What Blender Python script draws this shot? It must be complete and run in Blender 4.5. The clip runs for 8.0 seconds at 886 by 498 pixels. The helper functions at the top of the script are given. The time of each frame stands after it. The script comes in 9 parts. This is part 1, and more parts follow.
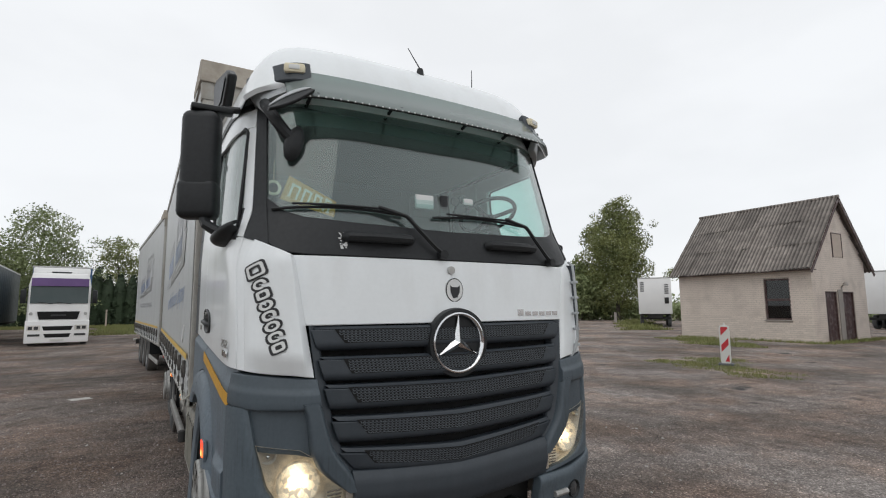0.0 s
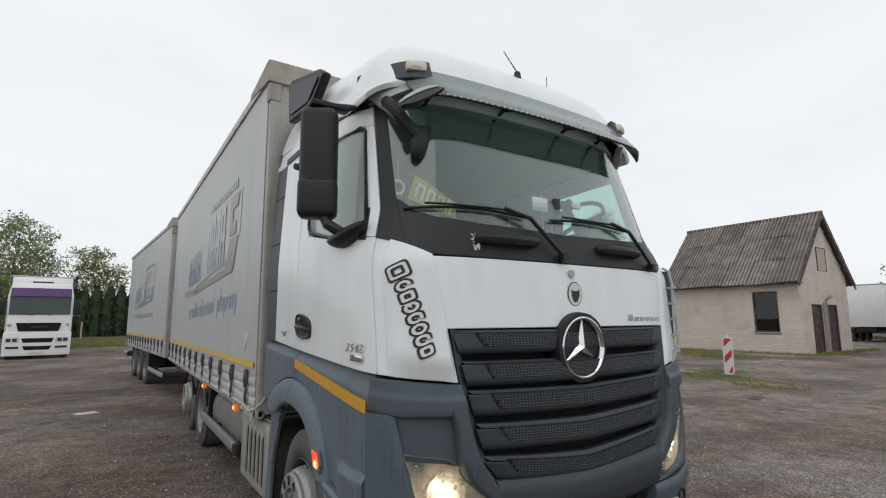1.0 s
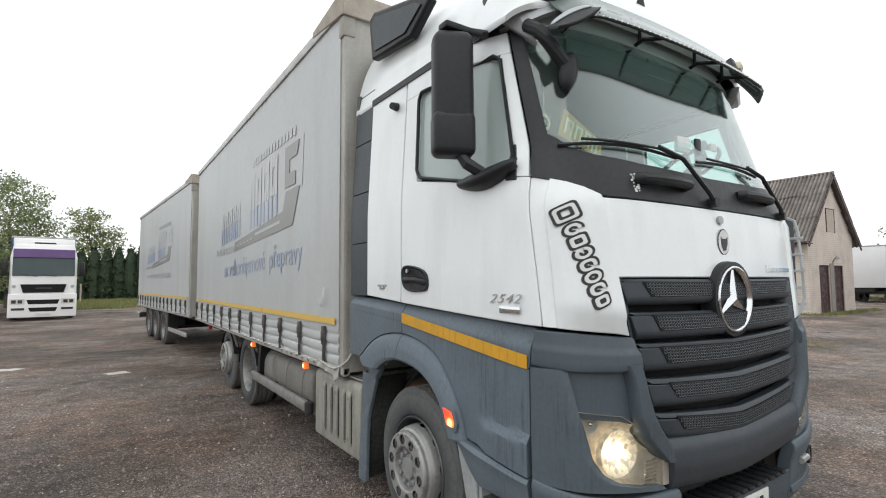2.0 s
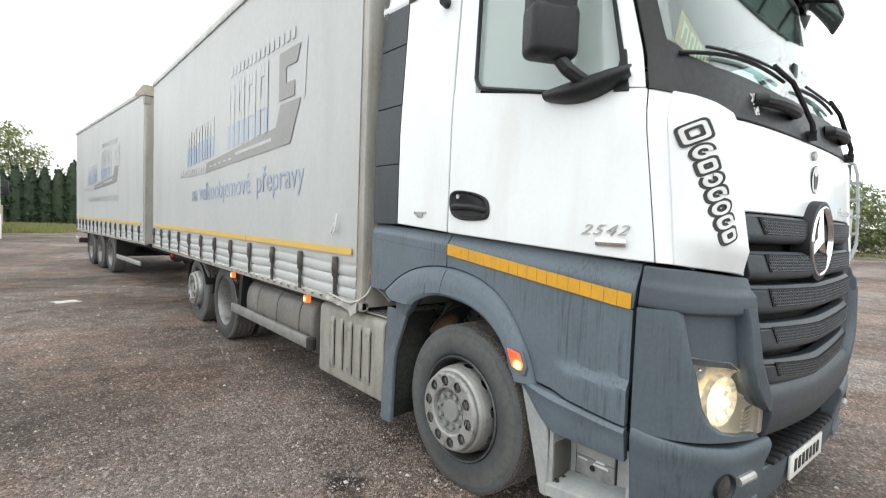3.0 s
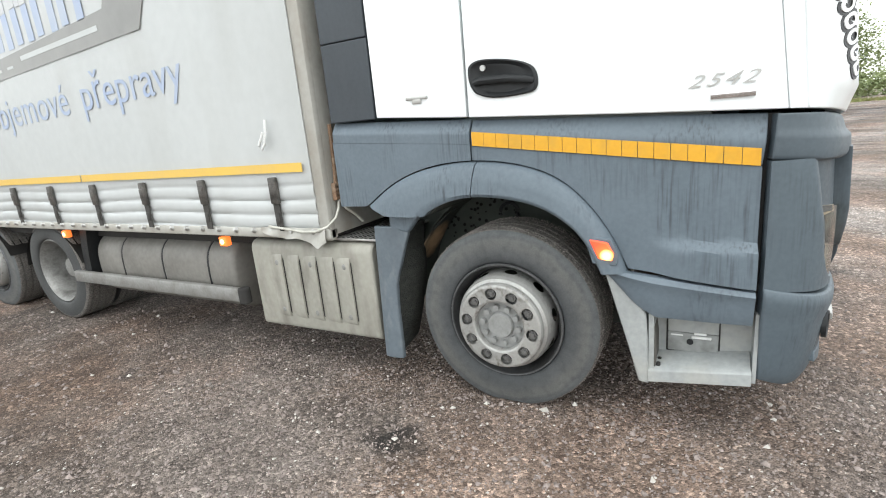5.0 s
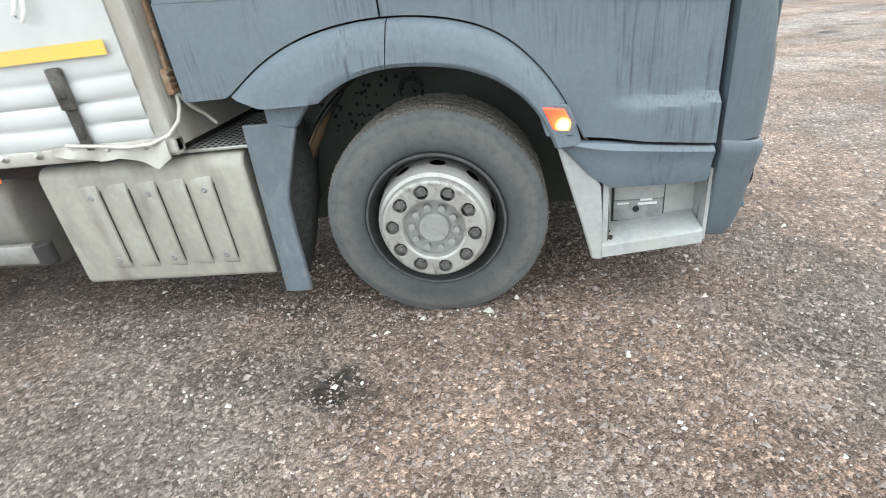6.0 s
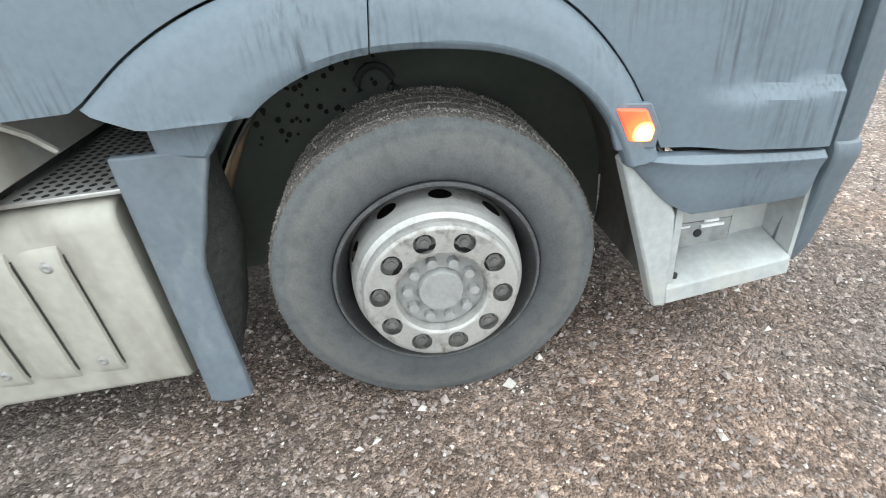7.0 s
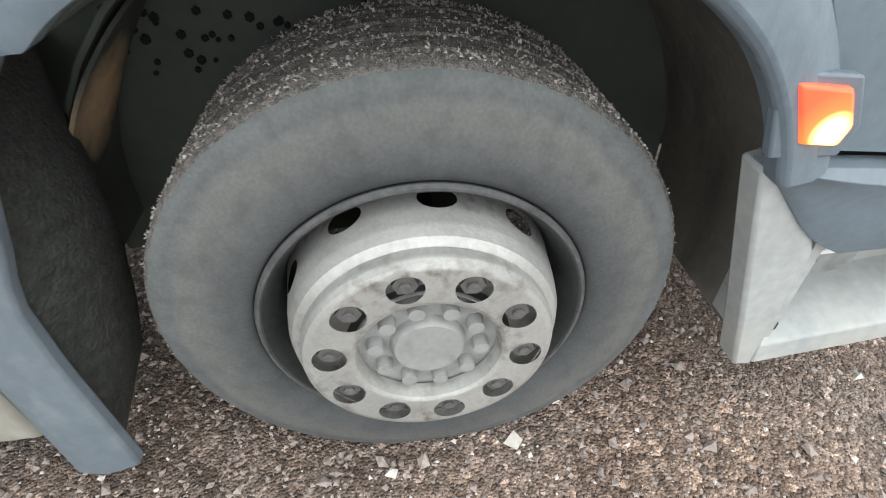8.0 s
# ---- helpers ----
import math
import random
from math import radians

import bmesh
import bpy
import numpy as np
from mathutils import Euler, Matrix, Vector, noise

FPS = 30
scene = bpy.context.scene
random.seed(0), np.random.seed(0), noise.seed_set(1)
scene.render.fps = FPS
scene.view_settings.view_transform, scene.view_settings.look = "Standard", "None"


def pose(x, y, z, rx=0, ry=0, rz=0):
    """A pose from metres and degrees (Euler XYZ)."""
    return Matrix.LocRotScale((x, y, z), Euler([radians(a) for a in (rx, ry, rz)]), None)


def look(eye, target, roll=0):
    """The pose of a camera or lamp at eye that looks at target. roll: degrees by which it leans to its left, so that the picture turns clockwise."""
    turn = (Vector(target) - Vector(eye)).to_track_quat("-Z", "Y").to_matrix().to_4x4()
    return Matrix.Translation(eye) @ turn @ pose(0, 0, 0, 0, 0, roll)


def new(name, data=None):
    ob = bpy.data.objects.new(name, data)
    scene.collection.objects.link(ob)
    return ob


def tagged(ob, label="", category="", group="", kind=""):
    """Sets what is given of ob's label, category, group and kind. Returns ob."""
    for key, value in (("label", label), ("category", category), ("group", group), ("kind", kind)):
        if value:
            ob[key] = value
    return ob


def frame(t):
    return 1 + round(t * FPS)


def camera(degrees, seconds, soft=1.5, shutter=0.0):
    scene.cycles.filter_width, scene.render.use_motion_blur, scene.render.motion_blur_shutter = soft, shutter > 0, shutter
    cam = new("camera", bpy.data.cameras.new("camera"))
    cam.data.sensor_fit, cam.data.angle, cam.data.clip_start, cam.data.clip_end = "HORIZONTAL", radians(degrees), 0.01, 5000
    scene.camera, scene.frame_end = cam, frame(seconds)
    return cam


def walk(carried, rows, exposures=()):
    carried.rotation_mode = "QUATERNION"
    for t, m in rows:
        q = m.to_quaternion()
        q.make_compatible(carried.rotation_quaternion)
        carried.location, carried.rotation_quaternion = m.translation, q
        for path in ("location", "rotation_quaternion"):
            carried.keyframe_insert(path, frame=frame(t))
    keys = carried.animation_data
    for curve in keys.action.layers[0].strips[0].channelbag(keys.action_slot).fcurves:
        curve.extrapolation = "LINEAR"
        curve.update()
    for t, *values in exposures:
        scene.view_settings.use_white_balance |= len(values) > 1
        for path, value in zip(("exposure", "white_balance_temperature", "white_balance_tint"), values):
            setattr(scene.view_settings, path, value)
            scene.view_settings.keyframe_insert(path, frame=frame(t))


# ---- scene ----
cam = camera(82.8, 8.0, soft=1.0, shutter=0.2)
PATH = [
    (0, (-1.654, -2.601, 1.75), (-0.639, -0.893, 1.979), -0.4),
    (0.5, (-2.075, -2.376, 1.75), (-1.002, -0.719, 2.07), -0.2),
    (1, (-2.347, -2.079, 1.702), (-1.263, -0.422, 1.981), -0.3),
    (1.5, (-2.628, -1.75, 1.7), (-1.539, -0.078, 1.835), -1.1),
    (1.7, (-2.739, -1.617, 1.68), (-1.652, 0.056, 1.809), -0.9),
    (2.8, (-3.115, -0.86, 1.565), (-1.853, 0.692, 1.585), 1.8),
    (3, (-3.155, -0.743, 1.561), (-1.875, 0.791, 1.457), 2.1),
    (3.5, (-3.295, -0.423, 1.607), (-1.834, 0.909, 1.303), -0.5),
    (4, (-3.336, -0.17, 1.603), (-1.755, 0.971, 1.157), -2.5),
    (4.2, (-3.34, -0.036, 1.639), (-1.728, 1.042, 1.149), -4.0),
    (5.3, (-3.467, 0.67, 1.468), (-1.721, 1.485, 0.931), -5.5),
    (5.5, (-3.419, 0.809, 1.469), (-1.647, 1.426, 0.778), -5.0),
    (6, (-3.169, 1.087, 1.38), (-1.417, 1.359, 0.455), -7.4),
    (6.5, (-2.847, 1.308, 1.362), (-1.104, 1.376, 0.384), -8.0),
    (7, (-2.425, 1.478, 1.323), (-0.721, 1.352, 0.283), -6.5),
    (7.5, (-2.086, 1.498, 1.242), (-0.463, 1.311, 0.088), -2.3),
    (8, (-1.826, 1.438, 1.204), (-0.329, 1.282, -0.112), -1.9),
]
walk(cam, [(t, look(eye, target, roll)) for t, eye, target, roll in PATH],
     exposures=[(0.0, -0.25, 6450, 9), (1.0, -0.28, 6450, 9), (1.5, -0.12, 6480, 8), (1.7, 0.02, 6480, 8), (2.8, 0.7, 6500, 6), (3.5, 0.95, 6500, 6), (4.2, 1.1, 6500, 6), (5.5, 1.25, 6450, 5), (6.5, 1.58, 6220, 3), (7.5, 1.62, 6320, 4), (8.0, 1.5, 6500, 6)])

# ---- light: a bright overcast sky and a weak, very soft sun ----
SUN_EL, SUN_ROT = radians(59), radians(214)
world = bpy.data.worlds.new("overcast")
scene.world = world
world.use_nodes = True
wt = world.node_tree
wt.nodes.clear()
w_out = wt.nodes.new("ShaderNodeOutputWorld")
w_bg = wt.nodes.new("ShaderNodeBackground")
w_sky = wt.nodes.new("ShaderNodeTexSky")
w_sky.sky_type = "NISHITA"
w_sky.sun_disc = False
w_sky.sun_elevation, w_sky.sun_rotation = SUN_EL, SUN_ROT
w_dim = wt.nodes.new("ShaderNodeVectorMath")
w_dim.operation = "SCALE"
w_dim.inputs["Scale"].default_value = 0.10
w_co = wt.nodes.new("ShaderNodeTexCoord")
w_map = wt.nodes.new("ShaderNodeMapping")
w_map.inputs["Scale"].default_value = (1.0, 1.0, 2.6)
w_noise = wt.nodes.new("ShaderNodeTexNoise")
w_noise.inputs["Scale"].default_value = 2.2
w_noise.inputs["Detail"].default_value = 6
w_noise.inputs["Roughness"].default_value = 0.5
w_ramp = wt.nodes.new("ShaderNodeValToRGB")
w_ramp.color_ramp.elements[0].position = 0.36
w_ramp.color_ramp.elements[0].color = (1.12, 1.13, 1.15, 1)
w_ramp.color_ramp.elements[1].position = 0.58
w_ramp.color_ramp.elements[1].color = (1.20, 1.21, 1.23, 1)
w_mix = wt.nodes.new("ShaderNodeMix")
w_mix.data_type = "RGBA"
w_mix.inputs[0].default_value = 0.90
wt.links.new(w_co.outputs["Generated"], w_map.inputs["Vector"])
wt.links.new(w_map.outputs["Vector"], w_noise.inputs["Vector"])
wt.links.new(w_noise.outputs["Fac"], w_ramp.inputs["Fac"])
wt.links.new(w_sky.outputs["Color"], w_dim.inputs[0])
wt.links.new(w_dim.outputs["Vector"], w_mix.inputs[6])
wt.links.new(w_ramp.outputs["Color"], w_mix.inputs[7])
wt.links.new(w_mix.outputs[2], w_bg.inputs["Color"])
wt.links.new(w_bg.outputs["Background"], w_out.inputs["Surface"])
w_bg.inputs["Strength"].default_value = 1.0

sun_data = bpy.data.lights.new("sun", "SUN")
sun_data.energy, sun_data.angle, sun_data.color = 0.5, radians(50), (1.0, 0.97, 0.93)
sun = new("sun", sun_data)
sun.matrix_world = look((-8, -12, 24), (0, 0, 0))

# ---- materials ----
def mat(name, a, b=None, rough=0.5, metal=0.0, big=1.2, small=40.0, bump=0.0, bscale=80.0, stretch=(1, 1, 1),
        stain=None, stain_amt=0.0, stain_scale=3.0, stain_stretch=(1, 1, 1), coat=0.0, per_object=0.0, rvar=0.1, detail=5, patchy=0.0):
    """A surface with two scales of colour variation between a and b, stains, and fine relief."""
    m = bpy.data.materials.new(name)
    m.use_nodes = True
    nt = m.node_tree
    p = nt.nodes["Principled BSDF"]
    b = b or tuple(c * 0.82 for c in a)
    co = nt.nodes.new("ShaderNodeTexCoord").outputs["Object"]

    def noise_at(scale, st, det=detail):
        mp = nt.nodes.new("ShaderNodeMapping")
        mp.inputs["Scale"].default_value = st
        nt.links.new(co, mp.inputs["Vector"])
        n = nt.nodes.new("ShaderNodeTexNoise")
        n.inputs["Scale"].default_value, n.inputs["Detail"].default_value = scale, det
        nt.links.new(mp.outputs["Vector"], n.inputs["Vector"])
        return n.outputs["Fac"]

    def math_node(op, x, y):
        n = nt.nodes.new("ShaderNodeMath")
        n.operation = op
        for i, v in enumerate((x, y)):
            if isinstance(v, (int, float)):
                n.inputs[i].default_value = v
            else:
                nt.links.new(v, n.inputs[i])
        return n.outputs[0]

    def blend(fac, x, y):
        n = nt.nodes.new("ShaderNodeMix")
        n.data_type = "RGBA"
        for i, v in ((0, fac), (6, x), (7, y)):
            if isinstance(v, (int, float)):
                n.inputs[i].default_value = v
            elif isinstance(v, tuple):
                n.inputs[i].default_value = (*v[:3], 1)
            else:
                nt.links.new(v, n.inputs[i])
        return n.outputs[2]

    def ramp(v, lo, hi):
        n = nt.nodes.new("ShaderNodeMapRange")
        nt.links.new(v, n.inputs["Value"])
        n.inputs["From Min"].default_value, n.inputs["From Max"].default_value = lo, hi
        return n.outputs["Result"]

    n1, n2 = noise_at(big, stretch), noise_at(small, stretch)
    f = ramp(math_node("ADD", math_node("MULTIPLY", n1, 0.6), math_node("MULTIPLY", n2, 0.4)), 0.33, 0.67)
    col = blend(f, tuple(a), tuple(b))
    if stain:
        sfac = math_node("MULTIPLY", ramp(noise_at(stain_scale, stain_stretch), 0.48, 0.72), stain_amt)
        if patchy:
            sfac = math_node("MULTIPLY", sfac, ramp(noise_at(patchy, (1, 1, 0.7), 3), 0.44, 0.62))
        col = blend(sfac, col, tuple(stain))
    if per_object:
        info = nt.nodes.new("ShaderNodeObjectInfo")
        hsv = nt.nodes.new("ShaderNodeHueSaturation")
        v = math_node("ADD", math_node("MULTIPLY", info.outputs["Random"], 2 * per_object), 1 - per_object)
        nt.links.new(v, hsv.inputs["Value"])
        nt.links.new(col, hsv.inputs["Color"])
        col = hsv.outputs["Color"]
    nt.links.new(col, p.inputs["Base Color"])
    p.inputs["Metallic"].default_value = metal
    nt.links.new(math_node("ADD", math_node("MULTIPLY", n2, 2 * rvar), rough - rvar), p.inputs["Roughness"])
    if coat:
        p.inputs["Coat Weight"].default_value, p.inputs["Coat Roughness"].default_value = coat, 0.08
    if bump:
        bn = nt.nodes.new("ShaderNodeBump")
        bn.inputs["Strength"].default_value, bn.inputs["Distance"].default_value = min(1.0, bump), 0.01
        nt.links.new(noise_at(bscale, stretch), bn.inputs["Height"])
        nt.links.new(bn.outputs["Normal"], p.inputs["Normal"])
    return m


def glow(name, colour, strength):
    m = bpy.data.materials.new(name)
    m.use_nodes = True
    p = m.node_tree.nodes["Principled BSDF"]
    p.inputs["Base Color"].default_value = (*colour, 1)
    p.inputs["Emission Color"].default_value = (*colour, 1)
    p.inputs["Emission Strength"].default_value = strength
    return m


def glass(name, tint, gloss=1.45, rough=0.01, haze=0.0, haze_tint=(0.42, 0.49, 0.47), rise=4.5):
    """Thin glass: what lies behind shows through its tint, the surroundings mirror in it by Fresnel."""
    m = bpy.data.materials.new(name)
    m.use_nodes = True
    nt = m.node_tree
    nt.nodes.clear()
    out = nt.nodes.new("ShaderNodeOutputMaterial")
    tr = nt.nodes.new("ShaderNodeBsdfTransparent")
    tr.inputs["Color"].default_value = (*tint, 1)
    gl = nt.nodes.new("ShaderNodeBsdfGlossy")
    gl.inputs["Roughness"].default_value = rough
    lw = nt.nodes.new("ShaderNodeLayerWeight")
    lw.inputs["Blend"].default_value = 0.5
    pw = nt.nodes.new("ShaderNodeMath")
    pw.operation = "POWER"
    pw.inputs[1].default_value = rise
    nt.links.new(lw.outputs["Facing"], pw.inputs[0])
    mr = nt.nodes.new("ShaderNodeMapRange")
    f0 = ((gloss - 1) / (gloss + 1)) ** 2
    mr.inputs["To Min"].default_value, mr.inputs["To Max"].default_value = f0, 0.85
    nt.links.new(pw.outputs[0], mr.inputs["Value"])
    mx = nt.nodes.new("ShaderNodeMixShader")
    nt.links.new(mr.outputs[0], mx.inputs[0])
    last = tr.outputs[0]
    if haze:
        df = nt.nodes.new("ShaderNodeBsdfDiffuse")
        df.inputs["Color"].default_value = (*haze_tint, 1)
        m2 = nt.nodes.new("ShaderNodeMixShader")
        m2.inputs[0].default_value = haze
        nt.links.new(last, m2.inputs[1])
        nt.links.new(df.outputs[0], m2.inputs[2])
        last = m2.outputs[0]
    nt.links.new(last, mx.inputs[1])
    nt.links.new(gl.outputs[0], mx.inputs[2])
    nt.links.new(mx.outputs[0], out.inputs["Surface"])
    return m


WHITE = mat("white_lacquer", (0.81, 0.84, 0.85), (0.765, 0.795, 0.805), 0.32, stain=(0.55, 0.55, 0.53), stain_amt=0.25, stain_scale=2.5, stain_stretch=(2, 2, 0.5), coat=0.4, rvar=0.06)
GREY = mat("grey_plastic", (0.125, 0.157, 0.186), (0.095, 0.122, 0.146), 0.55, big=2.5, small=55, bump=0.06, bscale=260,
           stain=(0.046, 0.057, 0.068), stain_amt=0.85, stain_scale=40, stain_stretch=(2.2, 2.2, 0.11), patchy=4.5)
# dark grey; on the bumper chin it also holds the front's shade
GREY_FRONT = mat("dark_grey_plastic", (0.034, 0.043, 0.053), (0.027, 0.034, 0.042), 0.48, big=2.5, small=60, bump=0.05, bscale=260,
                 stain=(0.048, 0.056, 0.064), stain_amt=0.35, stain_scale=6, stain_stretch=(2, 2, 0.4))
BLACK = mat("black_plastic", (0.022, 0.024, 0.026), (0.014, 0.015, 0.016), 0.45, bump=0.08, bscale=300, rvar=0.12)
BLACK.node_tree.nodes["Principled BSDF"].inputs["Specular IOR Level"].default_value = 0.3
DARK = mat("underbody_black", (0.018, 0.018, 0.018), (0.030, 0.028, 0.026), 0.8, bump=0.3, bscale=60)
RUBBER = mat("dusty_tyre_rubber", (0.133, 0.138, 0.139), (0.083, 0.088, 0.091), 0.70, big=5, small=160, bump=0.18, bscale=220,
             stain=(0.036, 0.039, 0.041), stain_amt=0.45, stain_scale=22, detail=12)
TREAD = mat("gravelly_tread_rubber", (0.034, 0.033, 0.032), (0.26, 0.24, 0.22), 0.85, big=90, small=320, bump=1.0, bscale=260)
STEEL = mat("dusty_silver_steel", (0.40, 0.40, 0.385), (0.30, 0.30, 0.29), 0.42, metal=0.4, big=9, small=110, bump=0.12, bscale=180,
            stain=(0.115, 0.10, 0.08), stain_amt=0.95, stain_scale=38, detail=10, patchy=8.0)
HUB_DUSTY = mat("dusty_hub_grey", (0.30, 0.305, 0.30), (0.24, 0.245, 0.24), 0.6, metal=0.2, big=12, small=80, stain=(0.10, 0.095, 0.085), stain_amt=0.5, stain_scale=25, patchy=11.0)
STEEL_DARK = mat("dark_rim_steel", (0.060, 0.062, 0.064), (0.035, 0.036, 0.037), 0.5, metal=0.4, big=6, small=70)
CHROME = mat("chrome", (0.75, 0.76, 0.77), (0.68, 0.69, 0.70), 0.12, metal=1.0, rvar=0.04)
ALU = mat("aluminium", (0.50, 0.50, 0.49), (0.40, 0.40, 0.385), 0.42, metal=0.6, big=3, small=50, stain=(0.24, 0.22, 0.19), stain_amt=0.5, stain_scale=7, bump=0.05)
BATTERY = mat("dirty_cream_cover", (0.355, 0.347, 0.305), (0.265, 0.258, 0.225), 0.55, big=2, small=30, stain=(0.115, 0.10, 0.085), stain_amt=0.6, stain_scale=8, stain_stretch=(1, 1, 0.35), bump=0.05, bscale=90)
CURTAIN = mat("grey_curtain_tarpaulin", (0.49, 0.508, 0.507), (0.435, 0.452, 0.452), 0.42, big=0.7, small=14, stain=(0.35, 0.355, 0.34), stain_amt=0.45,
              stain_scale=2.0, stain_stretch=(1, 1, 0.25), bump=0.25, bscale=1.4, rvar=0.05)
CURTAIN_EDGE = mat("worn_tarpaulin_edge", (0.42, 0.415, 0.385), (0.33, 0.32, 0.29), 0.5, big=2, small=30, stain=(0.25, 0.21, 0.16), stain_amt=0.6, stain_scale=5, stain_stretch=(1, 1, 0.4))
CAP_TAN = mat("weathered_beige_cap", (0.44, 0.40, 0.34), (0.34, 0.30, 0.25), 0.7, big=3, small=30, stain=(0.20, 0.17, 0.13), stain_amt=0.5, stain_scale=6)
PRINT_BLUE = mat("faded_blue_print", (0.27, 0.34, 0.50), (0.36, 0.41, 0.50), 0.36, big=2, small=8)
PRINT_GREY = mat("faded_grey_print", (0.19, 0.19, 0.183), (0.25, 0.25, 0.24), 0.36, big=2, small=8)
PRINT_PALE = mat("faded_pale_print", (0.43, 0.445, 0.47), (0.47, 0.475, 0.47), 0.36, big=2, small=8)
YELLOW = mat("yellow_reflective_tape", (0.68, 0.36, 0.022), (0.60, 0.30, 0.018), 0.4, big=5, small=60, stain=(0.40, 0.25, 0.05), stain_amt=0.4, stain_scale=12)
YELLOW_DULL = mat("dull_yellow_tape", (0.70, 0.46, 0.08), (0.62, 0.42, 0.12), 0.5, big=3, small=30)
STRAP = mat("black_webbing", (0.03, 0.03, 0.028), (0.06, 0.055, 0.05), 0.75, bump=0.2, bscale=200)
GLASS = glass("windscreen_glass", (0.80, 0.92, 0.90), 1.72, rough=0.03, haze=0.05, rise=2.6)
# pale diffuse haze puts the bright sky's reflection into the pane's colour
SIDE_GLASS = glass("side_window_glass", (0.84, 0.93, 0.91), 1.75, haze=0.36, haze_tint=(0.74, 0.82, 0.80))
FAR_GLASS = glass("far_window_glass", (0.84, 0.95, 0.92), 1.5, haze=0.03)
LAMP_GLASS = glass("lamp_glass", (0.92, 0.93, 0.92), 1.45)
VISOR = glass("tinted_visor_acrylic", (0.46, 0.55, 0.52), 1.5, rough=0.06, haze=0.42, haze_tint=(0.36, 0.41, 0.40))
INTERIOR = mat("dark_dashboard", (0.05, 0.052, 0.055), (0.035, 0.036, 0.038), 0.7)
LINING = mat("grey_cab_lining", (0.13, 0.15, 0.145), (0.10, 0.115, 0.11), 0.85)
INSERT = mat("grille_mesh_plastic", (0.060, 0.070, 0.081), (0.046, 0.055, 0.064), 0.4)
# near-black that holds the shade in holes and behind meshes
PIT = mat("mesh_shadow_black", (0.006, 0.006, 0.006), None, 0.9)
SEAT = mat("grey_seat_cloth", (0.07, 0.07, 0.075), (0.05, 0.05, 0.055), 0.9)
TAN = mat("tan_cloth", (0.66, 0.37, 0.09), (0.56, 0.31, 0.075), 0.9)
CREAM = mat("cream_print", (0.78, 0.72, 0.54), (0.70, 0.63, 0.46), 0.8)
PAPER = mat("white_paper", (0.75, 0.76, 0.75), None, 0.7)
HEAD_ON = glow("lit_headlamp_bulb", (1.0, 0.89, 0.70), 11)


def lit_lens(name, y, z):
    """A marker lens that glows hottest round its bulb at (y, z)."""
    m = glow(name, (1.0, 0.10, 0.03), 1.0)
    nt = m.node_tree
    p = nt.nodes["Principled BSDF"]
    sep = nt.nodes.new("ShaderNodeSeparateXYZ")
    nt.links.new(nt.nodes.new("ShaderNodeTexCoord").outputs["Object"], sep.inputs[0])
    cmb = nt.nodes.new("ShaderNodeCombineXYZ")
    nt.links.new(sep.outputs["Y"], cmb.inputs["Y"])
    nt.links.new(sep.outputs["Z"], cmb.inputs["Z"])
    dst = nt.nodes.new("ShaderNodeVectorMath")
    dst.operation = "DISTANCE"
    dst.inputs[1].default_value = (0, y, z)
    nt.links.new(cmb.outputs[0], dst.inputs[0])
    r = nt.nodes.new("ShaderNodeValToRGB")
    els = r.color_ramp.elements
    els[0].position, els[0].color = 0.010, (3.8, 1.9, 0.55, 1)
    els[1].position, els[1].color = 0.062, (0.55, 0.016, 0.012, 1)
    e = els.new(0.030)
    e.color = (1.0, 0.095, 0.022, 1)
    nt.links.new(dst.outputs["Value"], r.inputs["Fac"])
    nt.links.new(r.outputs["Color"], p.inputs["Emission Color"])
    return m


def brown_spot(name, centre):
    """Liner colour that is brown round a spot and fades to near-black with an uneven edge."""
    m = mat(name, (0.60, 0.41, 0.24), (0.45, 0.30, 0.175), 0.8, big=14, small=60)
    nt = m.node_tree
    p = nt.nodes["Principled BSDF"]
    co = nt.nodes.new("ShaderNodeTexCoord").outputs["Object"]
    mud = nt.nodes.new("ShaderNodeTexNoise")
    mud.inputs["Scale"].default_value = 16
    nt.links.new(co, mud.inputs["Vector"])
    dst = nt.nodes.new("ShaderNodeVectorMath")
    dst.operation = "DISTANCE"
    dst.inputs[1].default_value = centre
    nt.links.new(co, dst.inputs[0])
    add = nt.nodes.new("ShaderNodeMath")
    add.operation = "MULTIPLY_ADD"
    nt.links.new(mud.outputs["Fac"], add.inputs[0])
    add.inputs[1].default_value = 0.08
    nt.links.new(dst.outputs["Value"], add.inputs[2])
    fade = nt.nodes.new("ShaderNodeMapRange")
    fade.inputs["From Min"].default_value, fade.inputs["From Max"].default_value = 0.10, 0.185
    nt.links.new(add.outputs[0], fade.inputs["Value"])
    mix = nt.nodes.new("ShaderNodeMix")
    mix.data_type = "RGBA"
    nt.links.new(fade.outputs["Result"], mix.inputs[0])
    nt.links.new(p.inputs["Base Color"].links[0].from_socket, mix.inputs[6])
    mix.inputs[7].default_value = (0.04, 0.045, 0.04, 1)
    nt.links.new(mix.outputs[2], p.inputs["Base Color"])
    return m


